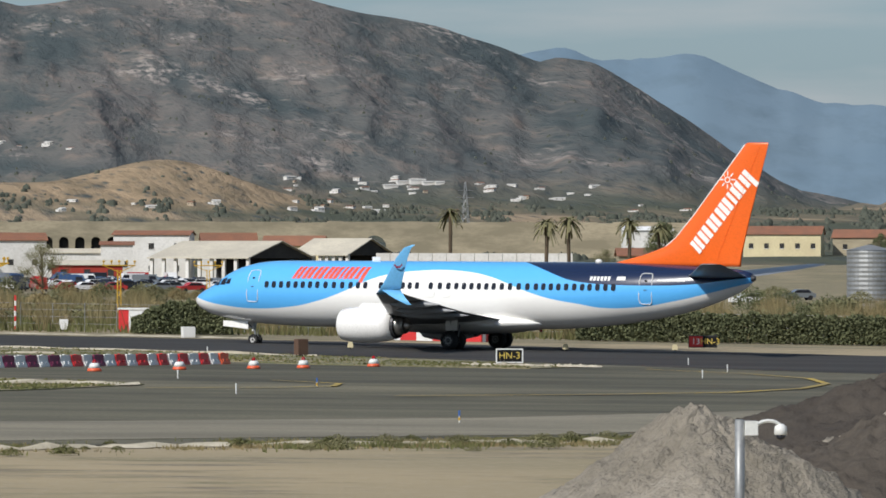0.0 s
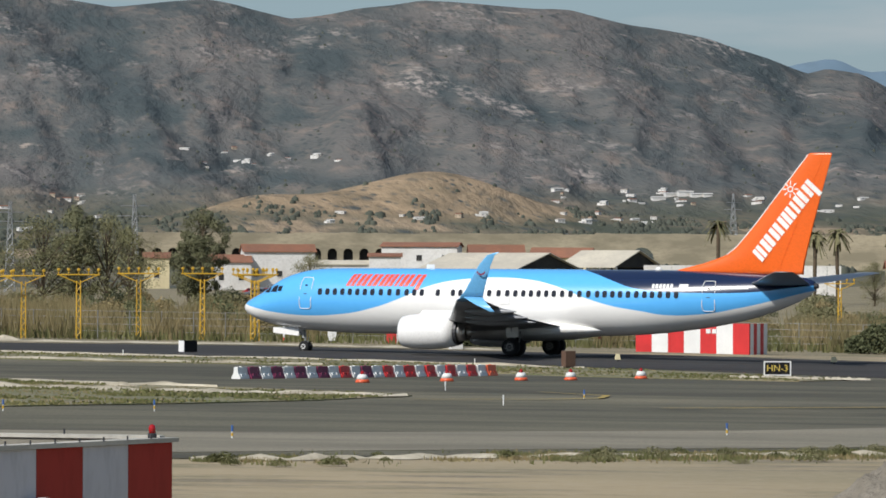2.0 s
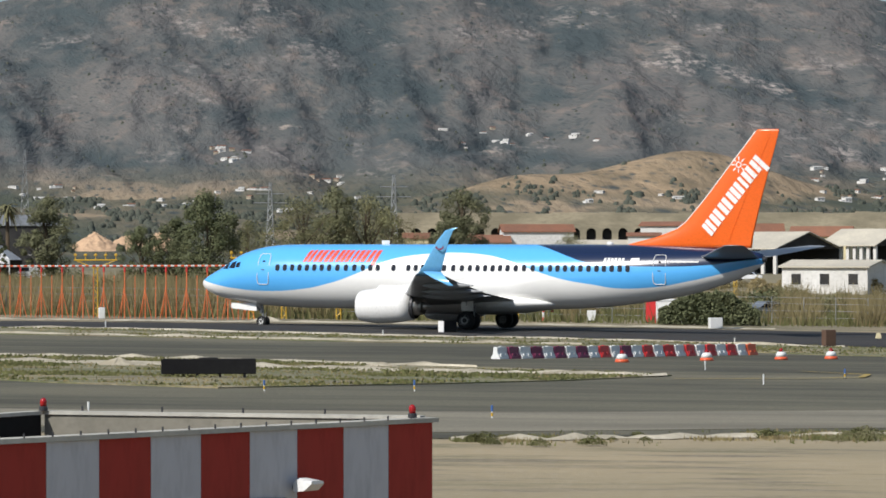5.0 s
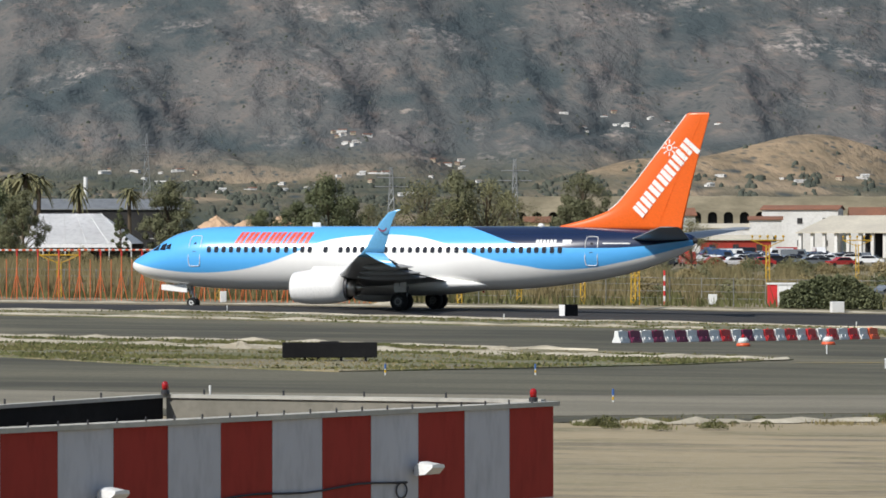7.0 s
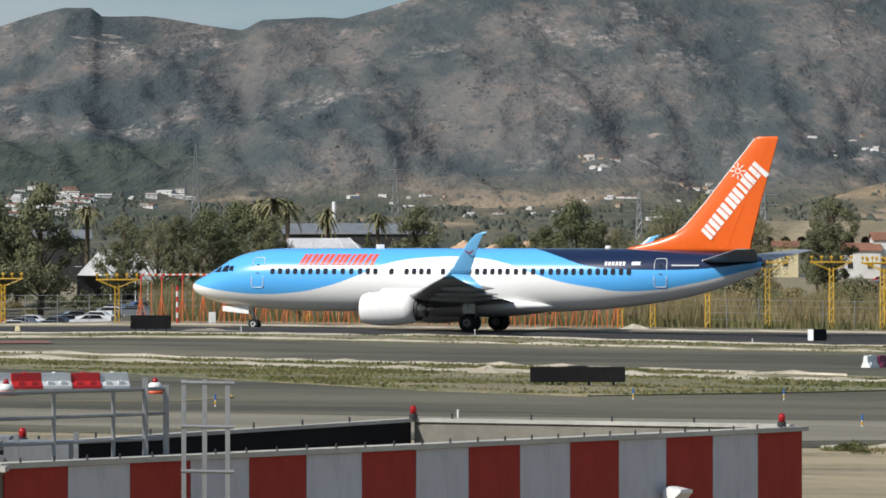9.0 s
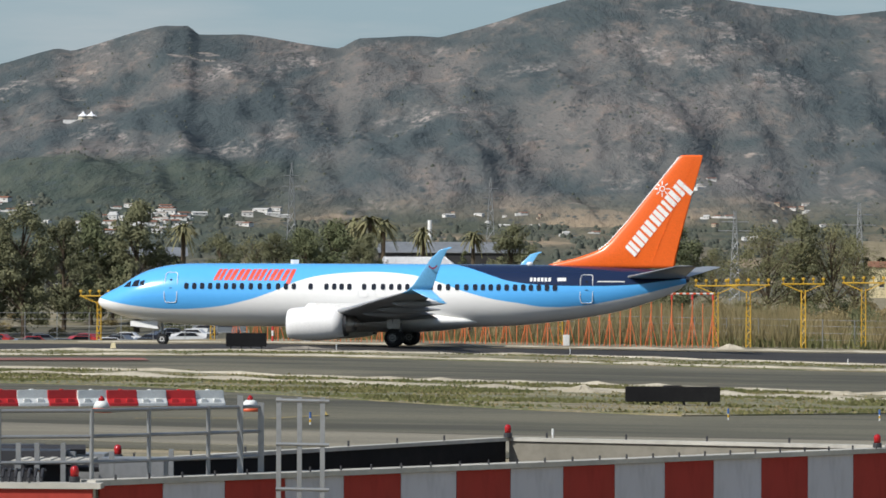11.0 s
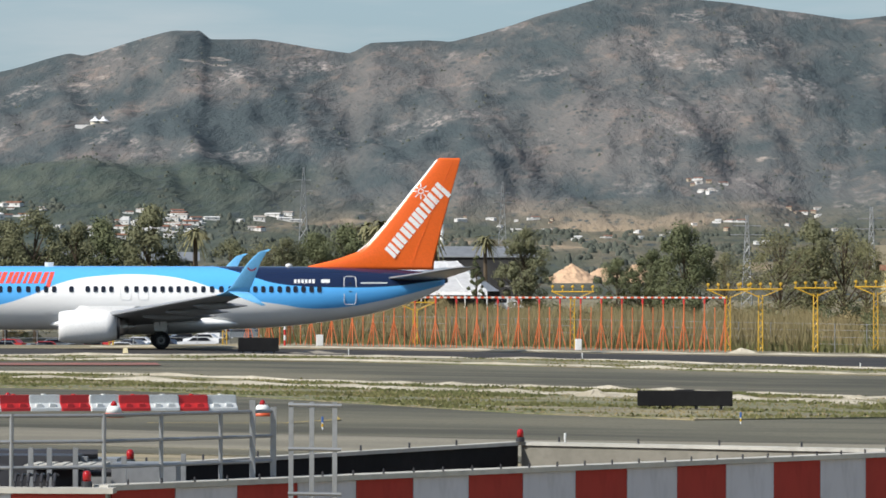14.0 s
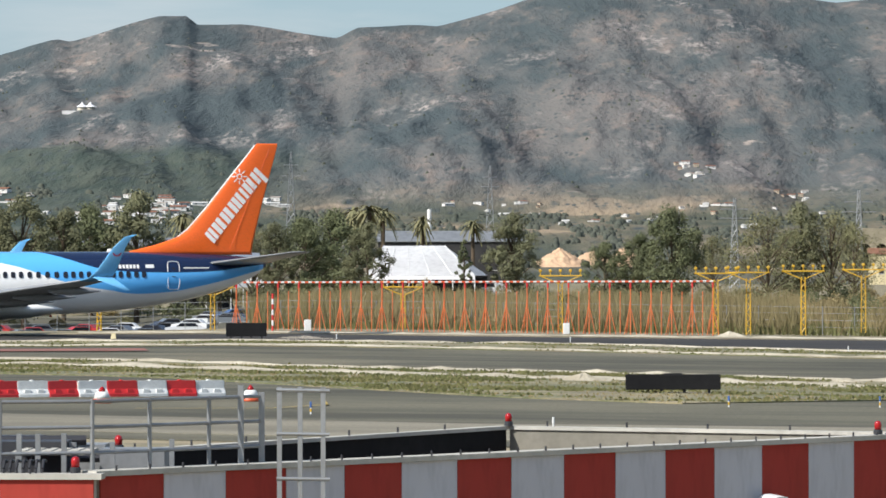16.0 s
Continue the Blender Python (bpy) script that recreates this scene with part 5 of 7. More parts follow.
def taxi_sign(x, y, w, h, yaw, pieces, label):
    t = thing("taxiway_sign", label, "sign", pose(*on(x, y, 0.06), 0, 0, yaw))
    bm = bmesh.new()
    box(bm, -w / 2, w / 2, -0.12, 0.12, 0.06, h)
    bmesh.ops.bevel(bm, geom=bm.edges[:], offset=0.015, segments=1, affect="EDGES")
    part("case", bm, M["dark_metal"], t)
    for x0, x1, mt, word, wm in pieces:
        bm = bmesh.new()
        box(bm, x0, x1, -0.135, -0.122, 0.11, h - 0.05)
        face = part("face", bm, mt, t)
        text_mesh(word, (h - 0.2) * 0.86, wm, face, pose((x0 + x1) / 2, -0.145, h / 2 + 0.03, 90, 0, 0))
    return t


sg = taxi_sign(47.35, 205.1, 1.32, 0.74, -10, [(-0.61, 0.61, M["black"], "HN-3", M["sign_yellow"])], "black taxiway sign with yellow letters and white frame")
bm = bmesh.new()
for x0, x1, z0, z1 in ((-0.68, 0.68, 0.04, 0.10), (-0.68, 0.68, 0.70, 0.76), (-0.68, -0.62, 0.10, 0.70), (0.62, 0.68, 0.10, 0.70)):
    box(bm, x0, x1, -0.15, -0.10, z0, z1)
part("frame", bm, M["white"], sg, "white frame")
taxi_sign(72.0, 257.7, 1.8, 0.82, -12, [(-0.87, -0.02, M["red_plastic"], "13", M["white"]), (0.02, 0.87, M["black"], "HN-3", M["sign_yellow"])], "red and black runway holding sign")


def light_unit(x, y):
    t = thing("edge_light", "small yellow runway light unit", "light", pose(*on(x, y, 0.06)))
    bm = bmesh.new()
    box(bm, -0.16, 0.16, -0.12, 0.12, 0.1, 0.42, top=0.05)
    part("head", bm, M["cream"], t)
    bm = bmesh.new()
    rod(bm, (0, 0, 0), (0, 0, 0.12), 0.05, 8)
    part("stem", bm, M["dark_metal"], t)


for x, y in ((46.0, 240), (59.5, 243), (-24.5, 244), (67.0, 246)):
    light_unit(x, y)


def striped_pole(x, y):
    t = thing("marker_pole", "tall red and white banded marker pole", "pole", pose(*on(x, y)))
    for i in range(7):
        bm = bmesh.new()
        rod(bm, (0, 0, i * 0.36), (0, 0, (i + 1) * 0.36), 0.075, 8)
        part("band", bm, M["red_plastic"] if i % 2 == 0 else M["white"], t)


striped_pole(33.0, 297)
striped_pole(-18.0, 287)


# ---- spoil heaps and the camera pole ----
def heap(name, cx, cy, rx, ry, h, material, seed, label, rough=1.0):
    bm = bmesh.new()
    n, k = 110, 60
    rows = []
    for j in range(k + 1):
        q = j / k
        ring = []
        for i in range(n):
            a = 2 * math.pi * i / n
            x, y = cx + rx * q * math.cos(a), cy + ry * q * math.sin(a)
            w = rough * noise.fractal(Vector((x * 0.5 + seed, y * 0.5, 1)), 0.8, 2.0, 5)
            z = fall(x) + h * (1 - q) ** 1.05 * (1 + 0.16 * w) + 0.10 * w * (1 - q) - 0.05
            gully = abs(noise.noise(Vector((a * 5 + seed, q * 1.2, 3)))) * 0.16 * math.sin(math.pi * q)
            fine = noise.fractal(Vector((x * 3 + seed, y * 3, 7)), 0.7, 2.0, 4) * 0.07 * min(1, 3 * (1 - q))
            ring.append(bm.verts.new((x + 0.25 * w * q, y, z + (fine - gully) * min(h, 1.5) * rough)))
        rows.append(ring)
    for a, b in zip(rows, rows[1:]):
        for i in range(n):
            bm.faces.new((a[i], a[(i + 1) % n], b[(i + 1) % n], b[i]))
    bmesh.ops.remove_doubles(bm, verts=bm.verts, dist=0.001)
    bmesh.ops.recalc_face_normals(bm, faces=bm.faces)
    return solid(name, bm, material, label, "spoil heap", smooth=True)


heap("earth_mound", 20.2, 72.2, 3.7, 4.2, 2.28, M["spoil"], 1.0, "steep pale pile of crushed stone and earth")
heap("earth_mound", 24.2, 74.5, 5.2, 5.0, 2.05, M["soil_dark"], 5.0, "broad pile of dark brown earth with shade in its colour")
heap("earth_mound", 34.0, 103.0, 7.5, 8.0, 1.95, M["soil_dark"], 9.0, "low dark brown pile of earth")
heap("earth_mound", 29.5, 90.0, 3.6, 5.0, 1.5, M["spoil"], 14.0, "low pale pile of earth")


def camera_pole():
    p = at_view(16.11, 0, 60.0)
    t = thing("camera_pole", "grey steel pole with a white dome security camera", "pole", pose(p.x, p.y, fall(p.x)))
    top = 4.098 - 60 * math.tan(radians(2.10)) - fall(p.x)
    bm = bmesh.new()
    rod(bm, (0, 0, 0), (0, 0, top), 0.07, 14)
    part("pole", bm, M["grey_metal"], t, "", True)
    bm = bmesh.new()
    box(bm, 0.06, 0.24, -0.09, 0.09, top - 0.22, top - 0.02)
    part("bracket_box", bm, M["white_plastic"], t)
    bm = bmesh.new()
    pts = [Vector((0.22 + 0.20 * (1 - math.cos(a)), 0, top - 0.14 + 0.12 * math.sin(a))) for a in (math.pi * i / 10 for i in range(11))]
    for a, b in zip(pts, pts[1:]):
        rod(bm, a, b, 0.026, 8)
    part("arm", bm, M["white_plastic"], t)
    bm = bmesh.new()
    lathe(bm, [(0.02, 0.03), (-0.02, 0.085), (-0.13, 0.095), (-0.14, 0.08)], "z", 16, (0.60, 0, top - 0.08))
    bmesh.ops.recalc_face_normals(bm, faces=bm.faces)
    head = part("housing", bm, M["white_plastic"], t, "", True)
    bm = bmesh.new()
    lathe(bm, [(-0.14, 0.078), (-0.19, 0.062), (-0.215, 0.02)], "z", 14, (0.60, 0, top - 0.08))
    bmesh.ops.recalc_face_normals(bm, faces=bm.faces)
    part("dome", bm, M["glass"], head, "", True)


camera_pole()


def clutter():
    """Ducts and fittings on the platform at the corner of the enclosure."""
    t = thing("duct_frame", "dark steel frame with ducts behind the railing", "equipment")
    for az0, az1, z, r in ((-9.0, -6.3, 2.20, 44.4), (-9.0, -6.1, 2.30, 45.2), (-7.6, -5.6, 2.12, 45.0)):
        bm = bmesh.new()
        rod(bm, at_view(az0, z, r), at_view(az1, z, r), 0.05, 8)
        part("duct", bm, M["dark_metal"], t)
    for az in (-7.9, -7.5, -7.1, -6.6, -6.3):
        bm = bmesh.new()
        p = at_view(az, 0, 44.6)
        box(bm, p.x - 0.05, p.x + 0.05, p.y - 0.05, p.y + 0.05, -0.3, 2.30)
        part("leg", bm, M["grey_metal"], t)
    t = thing("roof_plate", "pale corrugated plate over the equipment", "plate")
    a, b = at_view(-7.1, 2.26, 43.6), at_view(-6.02, 2.26, 43.6)
    for k in range(12):
        x0, x1 = a.x + (b.x - a.x) * k / 12, a.x + (b.x - a.x) * (k + 1) / 12
        bm = bmesh.new()
        box(bm, x0, x1, a.y, a.y + 0.7, 2.21 + 0.01 * (k % 2), 2.25 + 0.01 * (k % 2))
        part("sheet", bm, M["concrete"], t)
    for x in (a.x + 0.02, b.x - 0.02):
        bm = bmesh.new()
        box(bm, x - 0.02, x + 0.02, a.y + 0.3, a.y + 0.34, -0.3, 2.22)
        part("leg", bm, M["grey_metal"], t)


clutter()


# ---- plants ----
def leaf_tri(V, F, c, size, rnd):
    d = Vector((rnd.gauss(0, 1), rnd.gauss(0, 1), rnd.gauss(0, 0.8))).normalized()
    e = d.cross(Vector((rnd.gauss(0, 1), rnd.gauss(0, 1), rnd.gauss(0, 1)))).normalized()
    k = len(V)
    V += [c - d * size, c + e * size * 0.55, c + d * size, c - e * size * 0.55]
    F.append((k, k + 1, k + 2, k + 3))


def leaf_out(V, F, c, o, size, rnd):
    """A leaf that lies roughly on the outside of its clump."""
    o = (o + Vector((rnd.gauss(0, 0.45), rnd.gauss(0, 0.45), rnd.gauss(0.25, 0.45)))).normalized()
    d = o.cross(Vector((rnd.gauss(0, 1), rnd.gauss(0, 1), rnd.gauss(0, 1)))).normalized()
    e = o.cross(d)
    k = len(V)
    V += [c - d * size, c + e * size * 0.6, c + d * size, c - e * size * 0.6]
    F.append((k, k + 1, k + 2, k + 3))


def raw_mesh(name, V, F, material):
    me = bpy.data.meshes.new(name)
    me.from_pydata([tuple(v) for v in V], [], F)
    me.materials.append(material)
    return me


def tree_parts(seed, h, width, material, base=0.25, leaves=1500, clumps=26, size=0.34, lean=0.0):
    rnd = random.Random(seed)
    bm = bmesh.new()
    pts = [Vector((lean * (i / 5) ** 2 + rnd.uniform(-0.1, 0.1), rnd.uniform(-0.1, 0.1), h * 0.8 * i / 5)) for i in range(6)]
    for i in range(5):
        rod(bm, pts[i], pts[i + 1], h * 0.024 * (1 - i / 6), 7, h * 0.024 * (1 - (i + 1) / 6))
    V, F = [], []
    cl = []
    for k in range(clumps):
        z = base + (1 - base) * rnd.random() ** 0.8
        prof = math.sin(math.pi * min(1, (z - base) / (1 - base) * 0.86 + 0.12)) ** 0.7
        a, q = rnd.uniform(0, 2 * math.pi), math.sqrt(rnd.random())
        c = Vector((lean * z * z + width / 2 * prof * q * math.cos(a), width / 2 * prof * q * math.sin(a), h * z * 0.96))
        cl.append((c, width * rnd.uniform(0.07, 0.17)))
        if k % 2 == 0:
            z0 = max(c.z - width * 0.35, h * 0.15)
            rod(bm, Vector((lean * (z0 / h) ** 2, 0, z0)), c, h * 0.008, 5, h * 0.003)
    for k in range(leaves):
        c, r = cl[rnd.randrange(len(cl))]
        o = Vector((rnd.gauss(0, 1), rnd.gauss(0, 1), rnd.gauss(0, 0.8))).normalized()
        p = c + o * r * rnd.uniform(0.35, 1.0) ** 0.6 * rnd.uniform(0.75, 1.15)
        p.z = max(p.z, 0.2)
        leaf_out(V, F, p, o, size * rnd.uniform(0.6, 1.4), rnd)
    return mesh_of(bm, "trunk", M["bark"]), raw_mesh("crown", V, F, material)


def make_tree(name, label, parts, m, group):
    t = thing(name, label, "tree", m, group)
    part("trunk", parts[0], None, t)
    part("crown", parts[1], None, t)
    return t


def palm_parts(seed, h):
    rnd = random.Random(seed)
    bm = bmesh.new()
    for i in range(6):
        rod(bm, (0.05 * math.sin(i), 0, h * i / 6), (0.05 * math.sin(i + 1), 0, h * (i + 1) / 6), 0.24, 8, 0.22)
    V, F = [], []
    top = Vector((0, 0, h))
    for k in range(70):
        a, up = rnd.uniform(0, 2 * math.pi), rnd.uniform(-0.9, 1.0)
        d = Vector((math.cos(a), math.sin(a), 0))
        L = rnd.uniform(1.6, 2.5)
        prev = top.copy()
        for s in range(1, 6):
            q = s / 5
            p = top + d * L * q * (0.9 - 0.25 * abs(up)) + Vector((0, 0, L * (up * q * 0.75 - 0.55 * q * q)))
            side = d.cross(Vector((0, 0, 1))) * 0.22 * (1 - 0.6 * q)
            b = len(V)
            V += [prev - side, prev + side, p + side * 0.8, p - side * 0.8]
            F.append((b, b + 1, b + 2, b + 3))
            prev = p
    return mesh_of(bm, "trunk", M["bark"]), raw_mesh("crown", V, F, M["leaf_olive"])


KIND = {
    "e": [tree_parts(11 + i, 11.0, 6.6, M["leaf"], 0.16, 15000, 58, 0.105) for i in range(3)],
    "d": [tree_parts(31 + i, 10.0, 8.0, M["leaf_dark"], 0.06, 17000, 64, 0.11) for i in range(2)],
    "o": [tree_parts(51 + i, 10.0, 9.4, M["leaf_olive"], 0.10, 8500, 70, 0.09) for i in range(2)],
    "c": [tree_parts(71, 10.0, 3.0, M["leaf_dark"], 0.05, 8000, 44, 0.10)],
    "p": [palm_parts(91 + i, 8.5) for i in range(2)],
}
WORDS = {"e": ("tree", "tall grey-green eucalyptus with a ragged crown"), "d": ("tree", "dense dark green broadleaf tree"), "o": ("tree", "wide thin-leaved olive-brown tree"), "c": ("cypress", "slim dark green conifer"), "p": ("palm", "palm with a shaggy drooping crown")}
# bearing, distance, height of its top, kind
TREES = [(-7.9, 470, 11.0, "e"), (-7.35, 480, 11.4, "e"), (-6.95, 470, 12.2, "e"), (-6.4, 500, 11.2, "e"), (-6.05, 520, 12.0, "d"), (-5.75, 520, 9.8, "e"), (-5.42, 480, 12.9, "e"), (-4.8, 640, 14.6, "p"), (-4.3, 470, 9.2, "e"),
         (-3.85, 480, 9.0, "o"), (-3.55, 470, 9.4, "e"), (-3.15, 500, 10.2, "d"), (-2.75, 520, 11.4, "d"), (-2.5, 640, 15.4, "p"), (-2.28, 630, 15.6, "p"), (-2.1, 640, 15.4, "p"), (-2.3, 480, 9.6, "e"), (-1.56, 650, 13.9, "p"), (-0.88, 660, 13.5, "p"),
         (-0.35, 460, 10.4, "e"), (-1.0, 520, 8.0, "c"), (0.9, 520, 7.4, "d"), (1.8, 500, 11.4, "d"), (1.35, 520, 8.4, "d"), (2.35, 540, 8.2, "o"), (3.1, 480, 10.6, "o"), (3.55, 500, 12.0, "e"), (3.95, 500, 11.0, "o"), (4.25, 520, 9.6, "o"), (5.25, 520, 12.0, "e"),
         (5.05, 540, 9.5, "e"), (6.7, 560, 6.8, "o"), (12.2, 900, 18.0, "p"), (13.5, 640, 12.4, "p"), (13.8, 640, 12.8, "p"), (14.62, 660, 12.6, "p"), (15.02, 660, 11.6, "p"), (15.1, 680, 10.6, "d"), (14.3, 620, 6.0, "o"), (-8.6, 480, 11.0, "e"), (-9.3, 480, 11.5, "d"), (18.4, 900, 12, "e"), (18.0, 1100, 12, "d")]
NATIVE = {"e": 11.0, "d": 10.0, "o": 10.0, "c": 10.0, "p": 10.2}
for i, (az, r, top, k) in enumerate(TREES):
    if az < -3.8 and r < 540:
        r, top = r + 85, 4.1 + (top - 4.1) * (r + 85) / r
    p = spot(az, r)
    s = (top - p.z) / NATIVE[k]
    t = make_tree(WORDS[k][0], WORDS[k][1], KIND[k][i % len(KIND[k])], None, "trees behind the airfield")
    t.matrix_world = Matrix.Translation(p) @ Matrix.Rotation(i * 2.4, 4, "Z") @ Matrix.Diagonal((s, s, s, 1))


def bush_mesh(seed, w, h, material, n=1100, size=0.095):
    rnd = random.Random(seed)
    V, F = [], []
    for k in range(n):
        a, q = rnd.uniform(0, 2 * math.pi), rnd.random() ** 0.5
        u = rnd.random()
        p = Vector((w / 2 * q * math.cos(a) * math.sqrt(1 - u * u * 0.8), w / 2 * q * math.sin(a) * math.sqrt(1 - u * u * 0.8), 0.05 + h * u * (1 - 0.3 * q) * rnd.uniform(0.7, 1.05)))
        leaf_tri(V, F, p, size * rnd.uniform(0.6, 1.5), rnd)
    return raw_mesh("bush", V, F, material)


BUSH = [bush_mesh(5, 3.6, 2.0, M["leaf"]), bush_mesh(6, 4.4, 2.3, M["leaf_dark"], 1300), bush_mesh(7, 4.0, 1.8, M["leaf_olive"]), bush_mesh(8, 3.0, 1.7, M["reed"])]
rnd = random.Random(77)
for i in range(150):
    az, r = rnd.uniform(-9.5, 19), rnd.uniform(345, 600)
    if -1.5 < az < 4.6 and r < 380:
        r += 60
    if az < -3.6:
        r = 560 + (r - 345) * 0.3
    me = BUSH[(0, 1, 2, 2, 3, 3)[i % 6]]
    ob = new("bush", me)
    s = rnd.uniform(0.7, 1.5)
    ob.matrix_world = Matrix.Translation(spot(az, r)) @ Matrix.Rotation(rnd.uniform(0, 6), 4, "Z") @ Matrix.Diagonal((s, s, s * rnd.uniform(0.8, 1.2), 1))
    tagged(ob, "dry brown scrub bush" if me is BUSH[3] else "green scrub bush on rough ground", "bush", "scrub bushes")


for i in range(120):
    az, r = (rnd.uniform(5.2, 10.0), rnd.uniform(325, 600)) if i % 3 else (rnd.uniform(14.0, 19.0), rnd.uniform(340, 480))
    me = BUSH[(2, 0, 3, 1, 3, 2)[i % 6]]
    ob = new("bush", me)
    s = rnd.uniform(0.45, 1.15)
    ob.matrix_world = Matrix.Translation(spot(az, r)) @ Matrix.Rotation(rnd.uniform(0, 6), 4, "Z") @ Matrix.Diagonal((s * 1.3, s, s * rnd.uniform(0.6, 1.0), 1))
    tagged(ob, "dry brown scrub bush" if me is BUSH[3] else "green scrub bush on rough ground", "bush", "scrub bushes")


def hedge(name, az0, az1, r, h, label, n):
    """One clipped-looking run of dense shrubs."""
    rr = random.Random(int(az0 * 10))
    V, F = [], []
    for k in range(n):
        az = rr.uniform(az0, az1)
        u = rr.random()
        wob = 0.82 + 0.2 * noise.noise(Vector((az * 5, 0, 1))) + 0.1 * noise.noise(Vector((az * 17, 3, 1)))
        edge = min(1.0, 0.40 + 1.5 * min(az - az0, az1 - az))
        p = spot(az, r + rr.uniform(-1.4, 1.4) * (1 - 0.5 * u))
        p.z += 0.05 + h * wob * edge * u ** 0.8
        leaf_tri(V, F, p, 0.105 * rr.uniform(0.6, 1.5), rr)
    ob = new(name, raw_mesh(name, V, F, M["leaf_dark"]))
    tagged(ob, label, "hedge")


hedge("hedge", 7.9, 9.25, 297, 2.75, "dense dark green hedge behind the runway", 13000)
hedge("hedge", 13.9, 22.0, 296, 2.45, "long dense dark green hedge behind the runway", 52000)


def blades(name, spots, material, label, category, hgt, wid):
    V, F = [], []
    rr = random.Random(len(spots))
    for p in spots:
        h, a = hgt * rr.uniform(0.5, 1.3), rr.uniform(0, math.pi)
        d = Vector((math.cos(a), 0.4 * math.sin(a), 0)) * wid * rr.uniform(0.5, 1.2)
        b = len(V)
        V += [p - d, p + d, p + Vector((rr.gauss(0, 0.22) * h, rr.gauss(0, 0.2) * h, h))]
        F.append((b, b + 1, b + 2))
    tagged(new(name, raw_mesh(name, V, F, material)), label, category, "", "stuff")


def scatter(n, az0, az1, r0, r1, seed, dens=None, lift=0.0):
    rr = random.Random(seed)
    out = []
    while len(out) < n:
        az, r = rr.uniform(az0, az1), r0 + (r1 - r0) * rr.random() ** 1.4
        if dens is None or dens(az, r) > rr.random():
            p = spot(az, r)
            p.z += lift - 0.02
            out.append(p)
    return out


def clump(az, r):
    if az < -3.9:
        return 0
    return (0.5 if az < 3.6 else 0.02) + 1.1 * noise.noise(Vector((az * 2.2, r * 0.02, 4.0)))


blades("reeds", scatter(52000, -10, 20, 303, 460, 1, clump), M["reed"], "band of dry brown reeds and tall grass", "reeds", 2.1, 0.06)
blades("rough_grass", scatter(26000, -10, 20, 298, 460, 2, lambda a, r: 0 if a < -3.9 else 1), M["weed"], "green and straw rough grass behind the runway", "grass", 0.75, 0.08)


def in_poly(x, y, pts):
    c = False
    for (x0, y0), (x1, y1) in zip(pts, pts[1:] + pts[:1]):
        if (y0 > y) != (y1 > y) and x < (x1 - x0) * (y - y0) / (y1 - y0) + x0:
            c = not c
    return c


V1 = [(-60, 238), (-33.6, 241), (-11.2, 246.5), (2.8, 248), (16.5, 236.5), (27.5, 232.5), (38, 223), (46, 211), (49.8, 200), (46, 195), (36, 199), (25.5, 215), (15.2, 217.5), (2.5, 224.5), (-10.4, 229.5), (-31, 224.5), (-60, 221)]
V2 = [(-60, 206), (-27.7, 198), (-8.3, 183), (2, 179), (8.3, 175.5), (17, 168.5), (22.7, 160), (18, 152), (12.7, 146), (4.7, 138.5), (-0.9, 142.5), (-6.9, 151), (-13.8, 161), (-23.4, 168), (-60, 178)]


def verge_tufts(pts, n, seed, cut, xr, yr):
    rr = random.Random(seed)
    out = []
    tries = 0
    while len(out) < n and tries < n * 60:
        tries += 1
        x, y = rr.uniform(*xr), rr.uniform(*yr)
        if in_poly(x, y, pts) and noise.noise(Vector((x * 0.10, y * 0.22, seed))) + 0.5 * noise.noise(Vector((x * 0.5, y * 0.9, seed))) > cut + rr.gauss(0, 0.06):
            out.append(on(x, y, 0.06))
    return out


blades("verge_grass", verge_tufts(V2, 26000, 3, 0.06, (-60, 23), (138, 206)) + verge_tufts(V1, 7000, 4, 0.12, (-60, 50), (195, 248)), M["weed"], "low green weeds on the verges", "weeds", 0.10, 0.11)
blades("straw", verge_tufts(V2, 10000, 5, -0.2, (-60, 23), (138, 206)) + verge_tufts(V1, 2600, 6, -0.2, (-60, 50), (195, 248)), M["reed"], "low straw-coloured dry grass on the verges", "grass", 0.07, 0.07)


def weed_band(n, seed):
    """Low growth along the edge of the sand, thick towards the heap."""
    rr = random.Random(seed)
    out = []
    while len(out) < n:
        x = rr.uniform(9, 32)
        y = 101.0 + (x - 9) * 0.45 + rr.gauss(0, 1.1)
        if noise.noise(Vector((x * 0.55, y * 0.5, seed))) + (0.25 if x > 17 else -0.2) > rr.random() * 0.5:
            out.append(on(x, y, -0.01))
    return out


blades("sand_weeds", weed_band(9000, 7), M["weed"], "low olive weeds along the edge of the sand", "weeds", 0.13, 0.035)
blades("sand_straw", weed_band(6000, 9), M["reed"], "dry straw-coloured stalks along the edge of the sand", "weeds", 0.12, 0.03)
TUFT = [bush_mesh(15, 1.1, 0.36, M["weed"], 520, 0.035), bush_mesh(16, 1.4, 0.42, M["leaf_olive"], 620, 0.035)]
rnd = random.Random(8)
for i in range(52):
    x = rnd.uniform(17, 29) if i % 6 else rnd.uniform(9, 17)
    y = 101.0 + (x - 9) * 0.45 + rnd.gauss(0, 0.9) - (4 if i % 9 == 0 else 0)
    ob = new("weed_clump", TUFT[i % 2])
    s = rnd.uniform(0.25, 0.7)
    ob.matrix_world = Matrix.Translation(on(x, y)) @ Matrix.Rotation(rnd.uniform(0, 6), 4, "Z") @ Matrix.Diagonal((s, s, s, 1))
    tagged(ob, "small olive weed clump on sandy ground", "plant", "weed clumps")


